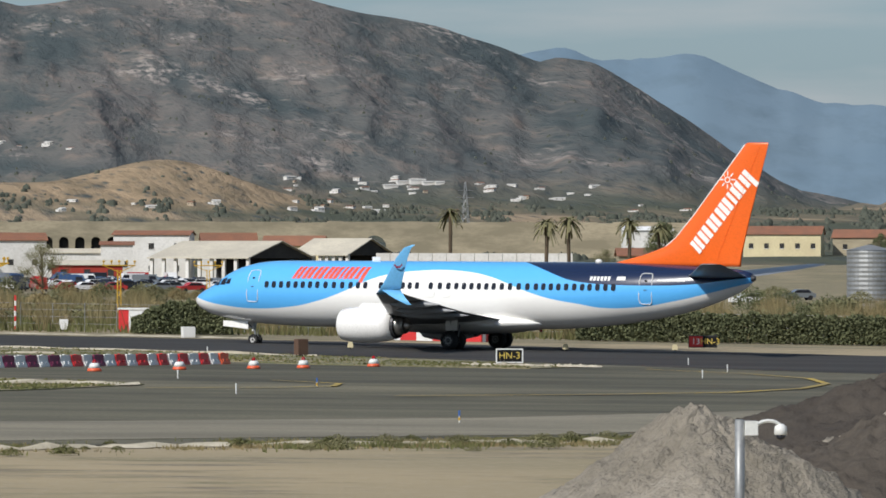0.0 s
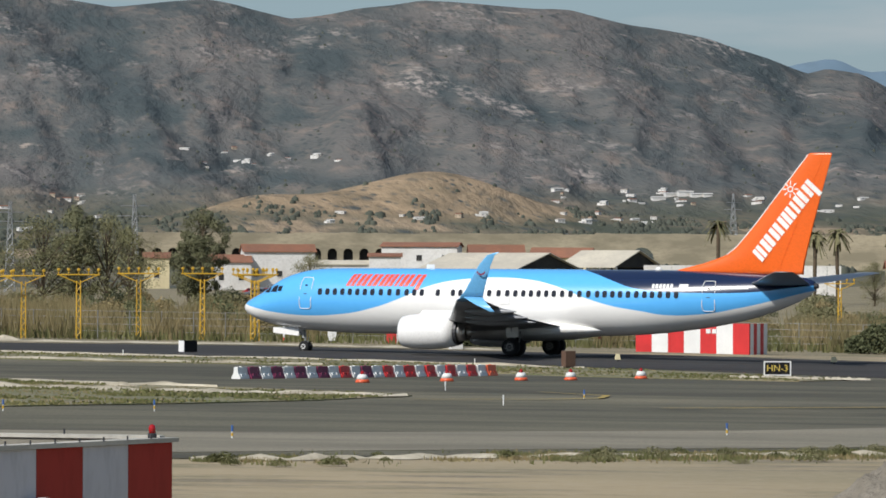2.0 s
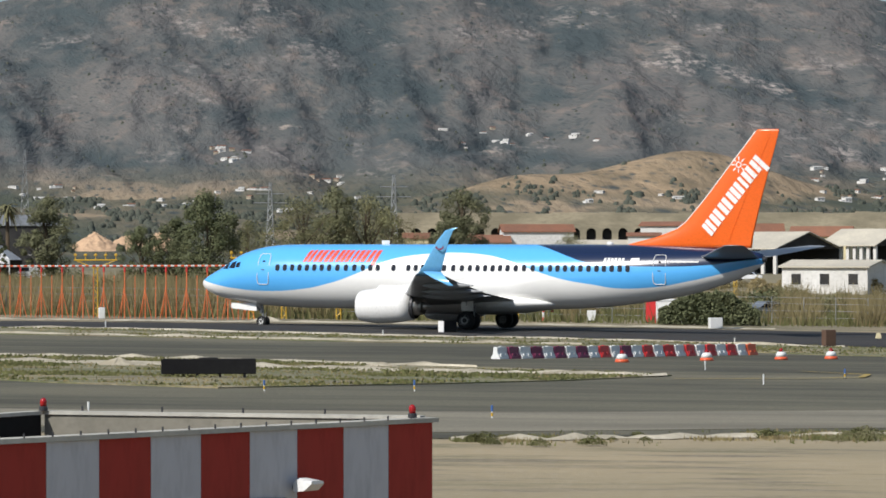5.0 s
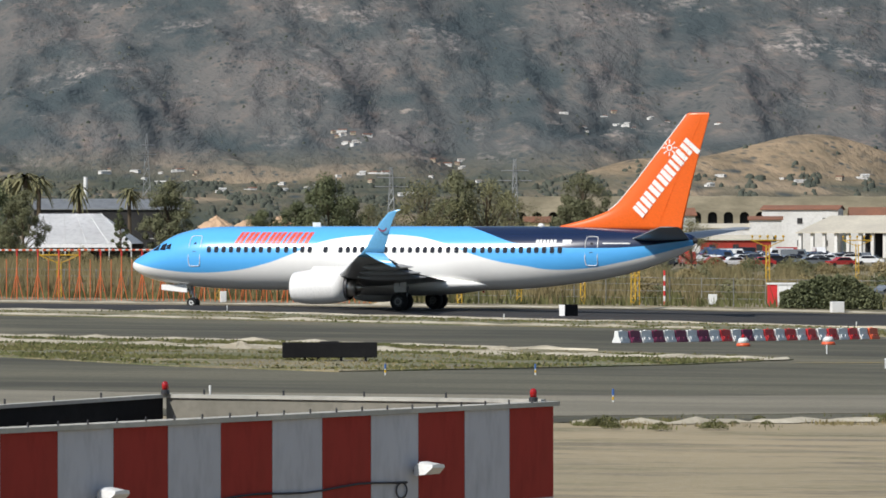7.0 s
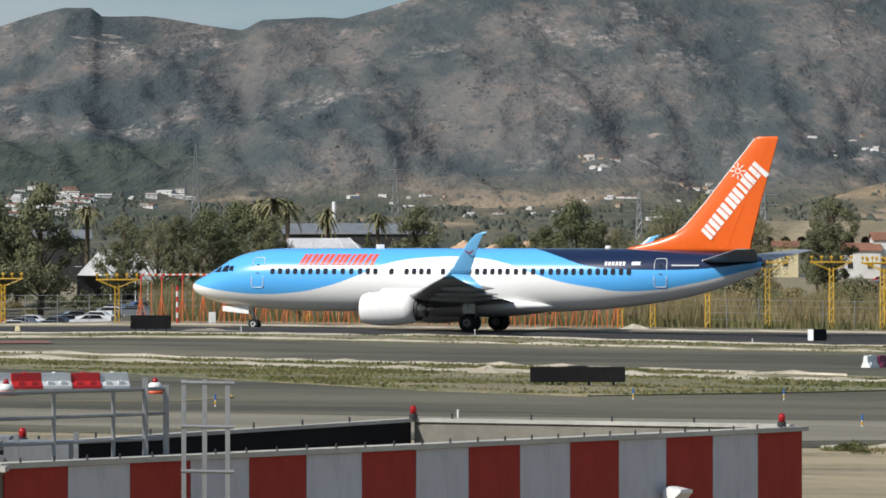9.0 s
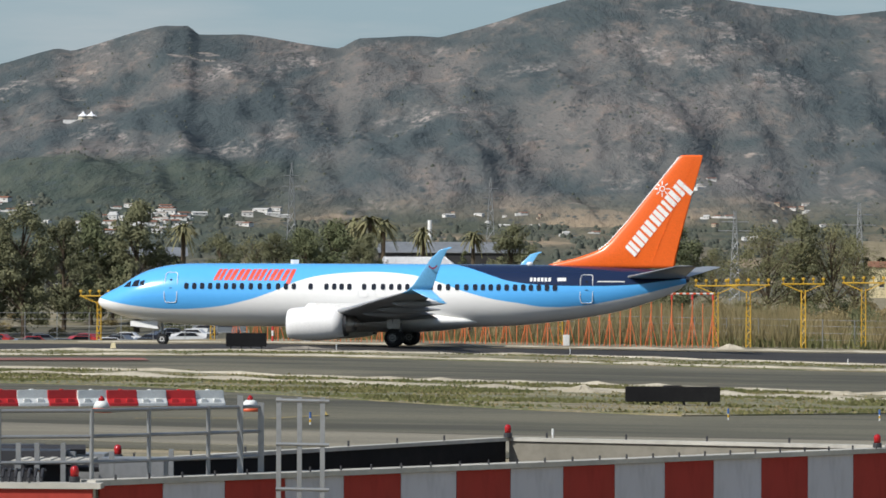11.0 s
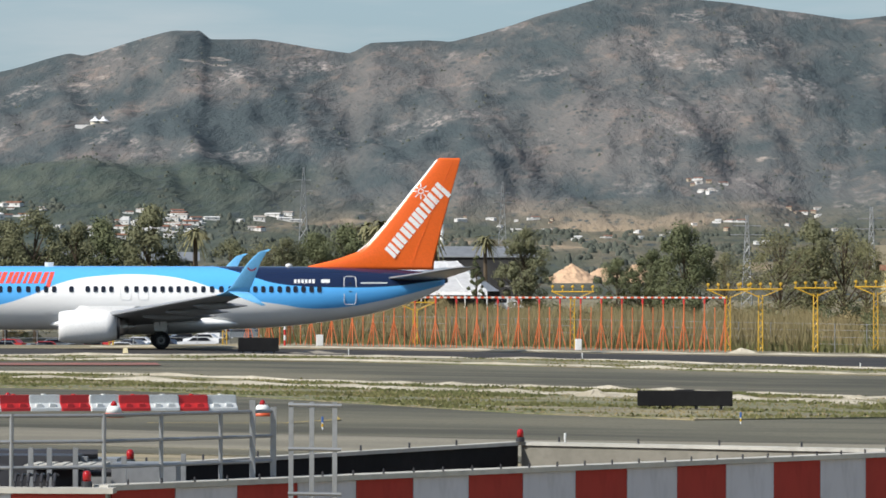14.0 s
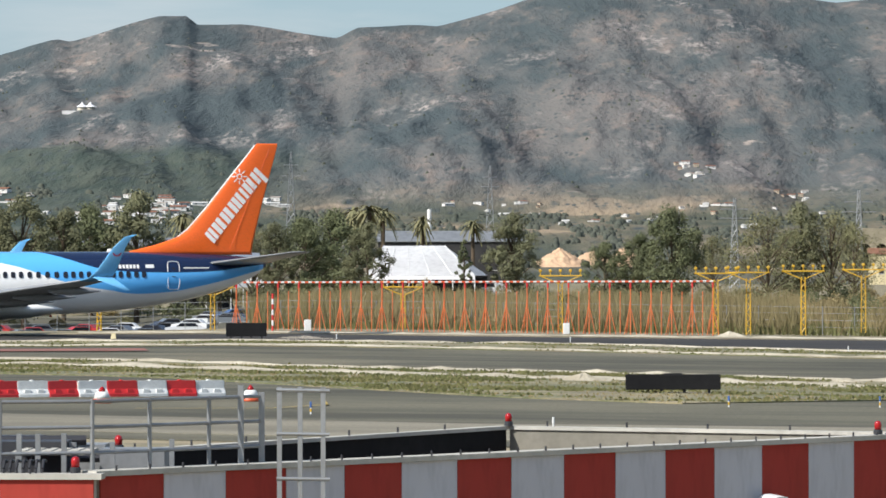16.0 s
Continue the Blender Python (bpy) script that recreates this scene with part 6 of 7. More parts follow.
def ragged(name, pts, width, material, label, lift, seed):
    """A ragged ribbon of loose stones along a line."""
    bm = bmesh.new()
    row = []
    N = 60
    for i in range(N + 1):
        q = i / N * (len(pts) - 1)
        k = min(int(q), len(pts) - 2)
        x, y = pts[k][0] + (pts[k + 1][0] - pts[k][0]) * (q - k), pts[k][1] + (pts[k + 1][1] - pts[k][1]) * (q - k)
        w = width * max(0.08, 0.55 + 0.9 * noise.noise(Vector((i * 0.35, seed, 0)))) * math.sin(math.pi * (i + 0.4) / (N + 0.8)) ** 0.3
        o = noise.noise(Vector((i * 0.2, seed, 5))) * width * 0.5
        row.append([bm.verts.new((x, y + o + s * w, fall(x) + lift + hh * max(0, 0.6 + noise.noise(Vector((i * 0.5, seed, 9)))))) for s, hh in ((-1, 0), (-0.45, 0.10), (0.2, 0.14), (1, 0))])
    for a, b in zip(row, row[1:]):
        for j in range(3):
            bm.faces.new((a[j], b[j], b[j + 1], a[j + 1]))
    bmesh.ops.recalc_face_normals(bm, faces=bm.faces)
    if sum(f.normal.z for f in bm.faces) < 0:
        bmesh.ops.reverse_faces(bm, faces=bm.faces)
    tagged(new(name, mesh_of(bm, name, material, True)), label, "gravel", "", "structure")


ragged("gravel_edge", [(-25, 184), (-8, 172), (4, 167), (14, 161), (22.4, 159.4)], 2.6, M["gravel_white"], "ragged ribbon of pale gravel on the verge", 0.08, 1.0)
ragged("gravel_edge", [(-28, 196), (-8, 181), (3, 177), (16, 168)], 1.2, M["gravel_white"], "ragged ribbon of pale gravel on the verge", 0.08, 2.0)
ragged("gravel_edge", [(-60, 222.5), (-31, 226), (-10.4, 231), (2.5, 226), (15, 219), (26, 216)], 0.9, M["gravel_white"], "pale gravel edge of the runway verge", 0.08, 3.0)
ragged("gravel_edge", [(-60, 236.5), (-33, 239.5), (-11, 244.5), (2.8, 246), (16, 235), (27, 231), (40, 218)], 0.7, M["gravel_white"], "pale gravel edge of the runway verge", 0.08, 4.0)
ragged("gravel_edge", [(-30, 276), (-10, 278), (8, 279), (30, 283), (46, 276)], 1.6, M["gravel_white"], "pale stones along the far runway edge", 0.05, 5.0)
ragged("gravel_edge", [(9, 101), (16, 104.5), (28, 108.8), (36, 114)], 0.7, M["gravel_white"], "pale gravel along the edge of the shoulder", 0.02, 6.0)
ragged("gravel_edge", [(44, 201), (48, 200), (50.5, 199)], 1.2, M["gravel_white"], "pale gravel tip of the verge", 0.08, 7.0)
heap("gravel_mound", 1.8, 165.5, 1.5, 1.6, 0.42, M["gravel_white"], 3.0, "small pale gravel pile on the verge")
heap("gravel_mound", 12.2, 168.5, 1.1, 1.2, 0.3, M["gravel_white"], 4.0, "small pale gravel pile on the verge")
heap("gravel_mound", -14.0, 253.5, 3.0, 1.5, 0.32, M["spoil"], 6.0, "low earth pile beside a sign")
heap("gravel_mound", 12.9, 287.0, 1.3, 1.3, 0.32, M["gravel_white"], 7.0, "small pale gravel pile behind the runway")


# ---- buildings of the plain ----
def wall_box(parent, name, x0, x1, y0, y1, z0, z1, material, label=""):
    bm = bmesh.new()
    box(bm, x0, x1, y0, y1, z0, z1)
    return part(name, bm, material, parent, label)


def gable(parent, x0, x1, y0, y1, z0, z1, material, ov=0.4, along="x", label=""):
    bm = bmesh.new()
    t = 0.18
    if along == "x":
        ym = (y0 + y1) / 2
        sec = [(y0 - ov, z0 - 0.1), (ym, z1), (y1 + ov, z0 - 0.1), (y1 + ov, z0 - 0.1 + t), (ym, z1 + t), (y0 - ov, z0 - 0.1 + t)]
        loft(bm, [[(x, y, z) for y, z in sec] for x in (x0 - ov, x1 + ov)])
        ends = [[(x, y0, z0), (x, y1, z0), (x, ym, z1 - 0.05)] for x in (x0, x1)]
    else:
        xm = (x0 + x1) / 2
        sec = [(x0 - ov, z0 - 0.1), (xm, z1), (x1 + ov, z0 - 0.1), (x1 + ov, z0 - 0.1 + t), (xm, z1 + t), (x0 - ov, z0 - 0.1 + t)]
        loft(bm, [[(x, y, z) for x, z in sec] for y in (y0 - ov, y1 + ov)])
    bmesh.ops.recalc_face_normals(bm, faces=bm.faces)
    return part("roof", bm, material, parent, label)


def window_on(parent, x, z, w, h, y, door=False):
    bm = bmesh.new()
    box(bm, x - w / 2, x + w / 2, y - 0.04, y + 0.05, z, z + h)
    f = part("door" if door else "window", bm, M["dark_open"], parent)
    bm = bmesh.new()
    box(bm, x - w / 2 - 0.08, x + w / 2 + 0.08, y - 0.12, y, z - 0.1, z)
    part("sill", bm, M["plaster"], f)


def building(name, label, az, r, w, d, eave, ridge, yaw, wall, roof, wins=0, along="x", floors=1, base=-1.5):
    t = thing(name, label, "building", pose(*spot(az, r), 0, 0, -az + yaw), "buildings of the plain")
    wall_box(t, "wall", -w / 2, w / 2, -d / 2, d / 2, base, eave, wall)
    gable(t, -w / 2, w / 2, -d / 2, d / 2, eave, ridge, roof, along=along)
    for f in range(floors):
        for k in range(wins):
            x = -w / 2 + w * (k + 0.5) / wins
            window_on(t, x, eave * (f + 0.35) / floors, 1.2, 1.3, -d / 2)
    if along == "x" and ridge - eave > 0.3:
        for s in (-1, 1):
            bm = bmesh.new()
            loft(bm, [[(s * (w / 2 - a), y, z) for y, z in ((-d / 2, eave), (d / 2, eave), (0, ridge))] for a in (0.0, 0.2)])
            bmesh.ops.recalc_face_normals(bm, faces=bm.faces)
            part("gable_wall", bm, wall, t)
    return t


farm = building("farmhouse", "two-storey white farmhouse with dark windows and a red roof", 8.2, 950, 17, 9, 9.9, 10.7, -8, M["plaster"], M["tile_red"], 3, "x", 2)
building("farmhouse", "white farmhouse wing with a bright red roof", 9.2, 945, 12, 9, 7.8, 10.2, 4, M["plaster"], M["tile_red"], 2)
building("farmhouse", "low white annexe with a flat tiled roof", 7.7, 930, 7, 7, 7.6, 8.2, 0, M["plaster"], M["tile_red"], 2)
building("farmhouse", "white house with a red tiled roof", 6.25, 960, 16, 9, 8.6, 10.2, 6, M["plaster"], M["tile_red"], 3)
building("farmhouse", "white house with a red tiled roof", 5.6, 955, 9, 8, 6.2, 7.8, 6, M["plaster"], M["tile_red"], 2)
building("farmhouse", "long low white outbuilding", 7.1, 930, 14, 6, 5.8, 6.6, 0, M["plaster"], M["shed_roof"], 3)
building("farmhouse", "small cream house beside trees", 4.62, 1000, 6, 6, 7.2, 8.4, 0, M["cream"], M["tile_red"], 1)
building("farmhouse", "small pale house with a brown roof", 10.1, 990, 14, 8, 7.6, 9.8, -10, M["cream"], M["tile_red"], 3)


def shed(az, r, w, d, eave, ridge, yaw, label):
    t = thing("open_shed", label, "shed", pose(*spot(az, r), 0, 0, -az + yaw), "market sheds")
    gable(t, -w / 2, w / 2, -d / 2, d / 2, eave, ridge, M["shed_roof"], 0.6, "x", "pale ribbed roof")
    for k in range(9):
        bm = bmesh.new()
        x = -w / 2 + w * k / 8
        box(bm, x - 0.35, x + 0.35, -d / 2, -d / 2 + 0.5, -1, eave)
        part("pillar", bm, M["plaster"], t)
    # Back wall and gables near-black: shade under the roof is put into their colour.
    wall_box(t, "shaded_back_wall", -w / 2, w / 2, d / 2 - 0.3, d / 2, -1, eave, M["dark_open"])
    for s in (-1, 1):
        bm = bmesh.new()
        loft(bm, [[(s * (w / 2 - a), y, z) for y, z in ((-d / 2, eave), (d / 2, eave), (0, ridge))] for a in (0.1, 0.3)])
        bmesh.ops.recalc_face_normals(bm, faces=bm.faces)
        part("gable_wall", bm, M["dark_open"], t)


shed(9.25, 830, 22, 24, 4.8, 8.0, -32, "long open shed with a pale pitched roof")
shed(10.75, 840, 13, 16, 5.4, 8.6, -35, "open shed with a pale pitched roof")


def bank_wall():
    t = thing("boundary_wall", "long low white boundary wall of panels", "wall", kind="structure")
    for i in range(14):
        a0, a1 = 11.2 + i * 0.19, 11.2 + (i + 1) * 0.19 - 0.008
        p, q = spot(a0, 800), spot(a1, 800)
        bm = bmesh.new()
        loft(bm, [[(o.x, o.y + dy, z) for dy, z in ((0, -1), (0.3, -1), (0.3, 6.0), (0, 6.0))] for o in (p, q)])
        bmesh.ops.recalc_face_normals(bm, faces=bm.faces)
        part("panel", bm, M["plaster"], t)


bank_wall()


def aqueduct():
    """A long old stone aqueduct; low arches at its west end get an added dark backing, one large arch is open."""
    t = thing("aqueduct", "long old stone aqueduct with low arches", "aqueduct", kind="structure")
    R, top, low = 1450.0, 18.2, 2.0
    az = 4.3
    while az < 15.6:
        big = 10.78 < az < 11.2
        arch = az < 7.9 or big
        wdt = 0.215 if not big else 0.42
        p, q = at_view(az, 0, R), at_view(az + wdt, 0, R)
        L = (q - p).length
        crown, half = (12.9, 1.6) if not big else (13.6, 4.0)
        wob = 0.55 * noise.noise(Vector((az * 3, 0, 0))) + 0.3 * noise.noise(Vector((az * 11, 0, 0)))
        if arch:
            arc = [(L / 2 - half * math.cos(a), crown - half + half * math.sin(a)) for a in (math.pi * k / 8 for k in range(9))]
            sec = [(0, low), (L / 2 - half, low)] + arc + [(L / 2 + half, low), (L, low), (L, top + wob), (0, top + wob)]
        else:
            sec = [(0, low), (L, low), (L, top + wob), (0, top + wob)]
        bm = bmesh.new()
        loft(bm, [[(x, y, z) for x, z in sec] for y in (0, 3.0)])
        bmesh.ops.recalc_face_normals(bm, faces=bm.faces)
        bm.transform(pose(p.x, p.y, 0, 0, 0, -az - wdt / 2))
        part("bay", bm, M["stone"], t)
        if arch and not big:
            # Near-black backing added behind the arch; its colour stands for the shade inside.
            bm = bmesh.new()
            box(bm, L / 2 - half - 0.2, L / 2 + half + 0.2, 2.4, 2.9, low, crown + 0.2)
            part("shade_backing", bm, M["dark_open"], t, at=pose(p.x, p.y, 0, 0, 0, -az - wdt / 2))
        az += wdt


aqueduct()
# east side: cream house, tanks, sheds
building("house", "cream house with a long red tiled roof", 16.7, 1100, 20, 10, 5.6, 7.6, -6, M["cream"], M["tile_red"], 5)
building("house", "long stone house with a red tiled roof", 18.05, 1110, 26, 10, 4.6, 6.6, -6, M["stone"], M["tile_red"], 4)
building("house", "low stone barn with a brown roof", 15.0, 740, 14, 8, 5.4, 6.6, 4, M["stone"], M["tile_red"], 3)
building("house", "long white-walled shed with a pale roof", 14.85, 1050, 12, 8, 8.6, 9.4, 4, M["plaster"], M["canvas"], 3)
for az, r in ((17.85, 560), (18.55, 565), (19.2, 560)):
    t = thing("storage_tank", "grey corrugated cylindrical storage tank", "tank", pose(*spot(az, r)), "storage tanks")
    bm = bmesh.new()
    lathe(bm, [(-1, 3.0)] + [(0.0 + 0.3 * k, 3.0 + 0.05 * (k % 2)) for k in range(23)], "z", 32)
    bmesh.ops.recalc_face_normals(bm, faces=bm.faces)
    part("shell", bm, M["grey_metal"], t)
    bm = bmesh.new()
    lathe(bm, [(6.6, 3.1), (7.3, 0.3)], "z", 32)
    part("roof", bm, M["grey_metal"], t)


building("warehouse", "low white warehouse beside the car park", 10.3, 520, 11, 9, 3.3, 4.0, -20, M["plaster"], M["shed_roof"], 3, base=-1.0)
building("warehouse", "long low red-walled store behind parked cars", 7.3, 845, 14, 6, 3.4, 4.2, 0, M["wall_red"], M["shed_roof"], 3, base=-1.0)


def small_shelter(az, r):
    """A little red and white cabin behind the hedge."""
    p = spot(az, r)
    t = thing("field_cabin", "small red and white cabin half hidden by a hedge", "cabin", pose(*p, 0, 0, -az - 8))
    for i, mt in enumerate((M["red_plastic"], M["white"], M["white"], M["white"])):
        bm = bmesh.new()
        box(bm, -1.45 + 0.725 * i, -1.45 + 0.725 * (i + 1) - 0.004, -0.9, 0.9, -0.3, 1.62)
        part("panel", bm, mt, t)
    bm = bmesh.new()
    box(bm, -1.52, 1.52, -0.97, 0.97, 1.62, 1.74)
    part("roof", bm, M["white"], t)


small_shelter(8.02, 304)
slab("notice_plate", 36.6, 298.5, 0.62, 0.85, 0.05, -6, M["white"], "small square white notice plate on short feet", "sign")


def marquee(az, r, w, d, eave, ridge, yaw):
    t = thing("marquee", "large white canvas marquee with a hipped roof and open sides", "tent", pose(*spot(az, r), 0, 0, -az + yaw), "marquees")
    bm = bmesh.new()
    c = [bm.verts.new(p) for p in ((-w / 2, -d / 2, eave), (w / 2, -d / 2, eave), (w / 2, d / 2, eave), (-w / 2, d / 2, eave), (-w * 0.40, 0, ridge), (w * 0.16, 0, ridge))]
    for f in ((0, 1, 5, 4), (1, 2, 5), (2, 3, 4, 5), (3, 0, 4)):
        bm.faces.new([c[i] for i in f])
    bmesh.ops.solidify(bm, geom=bm.faces[:], thickness=0.08)
    part("roof", bm, M["canvas"], t, "white canvas roof")
    bm = bmesh.new()
    box(bm, -w / 2, w / 2, -d / 2, -d / 2 + 0.08, eave - 0.55, eave - 0.02)
    part("valance", bm, M["canvas"], t)
    # Back sheet in near-black paints the shade inside the open tent.
    bm = bmesh.new()
    box(bm, -w / 2, w / 2, d / 2 - 0.1, d / 2, -1, eave - 0.05)
    part("shaded_back_cloth", bm, M["dark_open"], t)
    for k in range(6):
        bm = bmesh.new()
        x = -w / 2 + w * k / 5
        rod(bm, (x, -d / 2 + 0.1, -1), (x, -d / 2 + 0.1, eave), 0.08, 6)
        part("pole", bm, M["white"], t)
        bm = bmesh.new()
        rod(bm, (x, -d / 2, eave + 0.06), (-w * 0.40 + w * 0.56 * k / 5, 0, ridge + 0.06), 0.05, 5)
        part("rib", bm, M["white"], t)


marquee(-1.5, 610, 15.6, 20, 2.9, 7.2, -6)
marquee(-4.3, 590, 9, 14, 3.8, 7.4, 20)
building("factory", "long dark low factory with a grey roof", -1.2, 900, 30, 14, 9.4, 11.5, 0, M["dark_open"], M["grey_metal"], 8)
building("factory", "dark low warehouse behind trees", -5.7, 800, 26, 12, 8.0, 9.5, 0, M["dark_open"], M["grey_metal"], 6)
for az, r, top, rad in ((-1.47, 1000, 17.6, 0.55),):
    t = thing("chimney", "slim white chimney stack", "chimney", pose(*spot(az, r)))
    bm = bmesh.new()
    lathe(bm, [(0, rad), (top * 0.6, rad * 0.95), (top, rad * 0.9)], "z", 16)
    part("shaft", bm, M["white"], t)
M["sand"] = mottled("peach_sand", (0.56, 0.38, 0.24), (0.46, 0.31, 0.20), 0.3, 2.0, 0.95, 0, 0.4, 0.1)
for az, r, w, h in ((0.30, 1390, 20, 11.4), (1.18, 1400, 15, 12.0), (0.72, 1410, 22, 10.4)):
    p = spot(az, r)
    heap("sand_mound", p.x, p.y, w, w, h - fall(p.x), M["sand"], 21.0 + az, "peach-coloured sand heap on the plain", 0.5)


def pylon(az, r, top, w):
    p = spot(az, r)
    t = thing("power_pylon", "slim grey lattice power pylon", "pylon", pose(*p), "power pylons")
    h = top - p.z
    bm = bmesh.new()
    for sx in (-1, 1):
        for sy in (-1, 1):
            rod(bm, (sx * w, sy * w, -1), (sx * 0.2, sy * 0.2, h), 0.12, 4, 0.07)
    for k in range(9):
        a, b = k / 9, (k + 1) / 9
        wa, wb = w + (0.2 - w) * a, w + (0.2 - w) * b
        for s in (-1, 1):
            rod(bm, (-wa, s * wa, h * a), (wb, s * wb, h * b), 0.07, 4)
            rod(bm, (wa, s * wa, h * a), (-wb, s * wb, h * b), 0.07, 4)
    part("tower", bm, M["grey_metal"], t)
    for z, L in ((0.78, 3.2), (0.88, 2.6)):
        bm = bmesh.new()
        rod(bm, (-L, 0, h * z), (L, 0, h * z), 0.09, 4)
        part("crossarm", bm, M["grey_metal"], t)


for az, r, top, w in ((-3.34, 1500, 46.0, 2.2), (-0.65, 1500, 41.0, 2.0), (12.4, 1500, 33.0, 2.0), (2.65, 800, 17.5, 1.0), (4.32, 800, 19.0, 1.0), (1.9, 1600, 27, 1.2)):
    pylon(az, r, top, w)


# ---- the white houses on the slopes ----
def house_kit(w, d, h, two, wall, tiles):
    bm = bmesh.new()
    box(bm, -w / 2, w / 2, -d / 2, d / 2, -3, h)
    if two:
        box(bm, -w / 2 - w * 0.5, -w / 2, -d / 2 + 1, d / 2, -3, h * 0.62)
    walls = mesh_of(bm, "wall", wall)
    bm = bmesh.new()
    ym, t = 0, 0.25
    sec = [(-d / 2 - 0.5, h - 0.1), (0, h + d * 0.18), (d / 2 + 0.5, h - 0.1), (d / 2 + 0.5, h + t), (0, h + d * 0.18 + t), (-d / 2 - 0.5, h + t)]
    loft(bm, [[(x, y, z) for y, z in sec] for x in (-w / 2 - 0.4, w / 2 + 0.4)])
    bmesh.ops.recalc_face_normals(bm, faces=bm.faces)
    roof = mesh_of(bm, "roof", tiles)
    bm = bmesh.new()
    box(bm, -0.6, 0.6, -0.06, 0.06, 0, 1.4)
    return walls, roof, mesh_of(bm, "window", M["dark_open"]), w, d, h


M["ochre"] = mottled("ochre_plaster", (0.48, 0.40, 0.30), (0.40, 0.33, 0.25), 0.2, 2.0, 0.85)
M["tile_pale"] = mottled("weathered_roof_tiles", (0.50, 0.44, 0.38), (0.38, 0.32, 0.27), 0.3, 3.0, 0.85, 0, 0.4, 0.05, vary=0.2)
KITS = [house_kit(9, 7, 5.2, False, M["plaster"], M["tile_pale"]), house_kit(12, 8, 4.0, True, M["plaster"], M["tile_red"]), house_kit(7, 7, 5.4, False, M["ochre"], M["tile_red"]), house_kit(15, 8, 3.6, False, M["plaster"], M["plaster"]), house_kit(8, 9, 6.0, True, M["plaster"], M["plaster"])]


def seat_on_slope(az, el, lo=1350, hi=3700):
    """Where the line of sight at this height angle first meets the slope."""
    r = lo
    while r < hi:
        if land(az, r) >= 4.1 + r * math.tan(radians(el)):
            return r
        r += 18
    return None


def village():
    rr = random.Random(5)
    # bearing range, height-angle range, how many
    for a0, a1, e0, e1, n in ((-7.95, -6.8, 0.80, 1.12, 26), (-5.9, -4.7, 0.66, 0.98, 34), (-4.6, -3.4, 0.62, 0.95, 10), (1.85, 2.35, 1.24, 1.42, 14), (3.0, 3.75, 0.92, 1.02, 6), (4.9, 7.1, 1.38, 1.70, 13), (10.0, 12.1, 0.90, 1.18, 18),
                              (12.6, 14.2, 0.80, 1.05, 14), (6.2, 12.5, 0.62, 0.82, 18), (0.0, 4.0, 0.55, 0.85, 18), (14.3, 16.3, 0.6, 0.85, 8), (-2.0, 0.0, 0.6, 0.9, 10), (-8.4, -4.4, 0.52, 0.75, 22)):
        for i in range(n):
            az, el = rr.uniform(a0, a1), rr.uniform(e0, e1)
            r = seat_on_slope(az, el)
            if r is None:
                continue
            walls, roof, win, w, d, h = KITS[rr.choice((0, 0, 1, 3, 4)) if az < -3 else rr.randrange(5)]
            s = rr.uniform(0.28, 0.72) if az < -3 else rr.uniform(0.24, 0.48)
            t = thing("house", "small pale house with a tiled roof on the slope", "house", None, "houses on the slopes")
            t.matrix_world = Matrix.Translation(spot(az, r)) @ Matrix.Rotation(radians(-az + rr.uniform(-35, 35)), 4, "Z") @ Matrix.Diagonal((s, s, s * 0.68, 1))
            part("wall", walls, None, t)
            part("roof", roof, None, t)
            for k in (-1, 1):
                part("window", win, None, t, at=pose(k * w * 0.25, -d / 2 - 0.05, h * 0.35))


village()
# the large white villa and the twin-peaked house on the ridge
r = seat_on_slope(11.75, 1.06)
if r:
    for daz, dr, w, h in ((0.0, 0, 9, 2.6), (0.16, -6, 8, 1.7), (-0.2, 6, 7, 2.1), (-0.36, -14, 8, 1.5), (0.3, -10, 5, 1.3)):
        building("villa", "long low white villa block on the slope", 11.75 + daz, r + dr, w, 6, h, h + 0.35, 12, M["plaster"], M["plaster"], 0, base=-6)
r = seat_on_slope(-6.18, 2.16)
if r:
    t = thing("hilltop_house", "white hilltop house with two pointed roofs", "house", pose(*spot(-6.18, r), 0, 0, 6))
    wall_box(t, "terrace", -13, 2, -6, 4, -8, -0.6, M["plaster"])
    for x in (1.5, 7.5):
        bm = bmesh.new()
        lathe(bm, [(2.4, 4.4), (4.2, 1.4), (6.2, 0.1)], "z", 10, (x, 3, 0))
        part("roof", bm, M["canvas"], t)
        bm = bmesh.new()
        lathe(bm, [(-5, 3.4), (2.4, 3.4)], "z", 10, (x, 3, 0))
        part("wall", bm, M["shed_roof"], t)


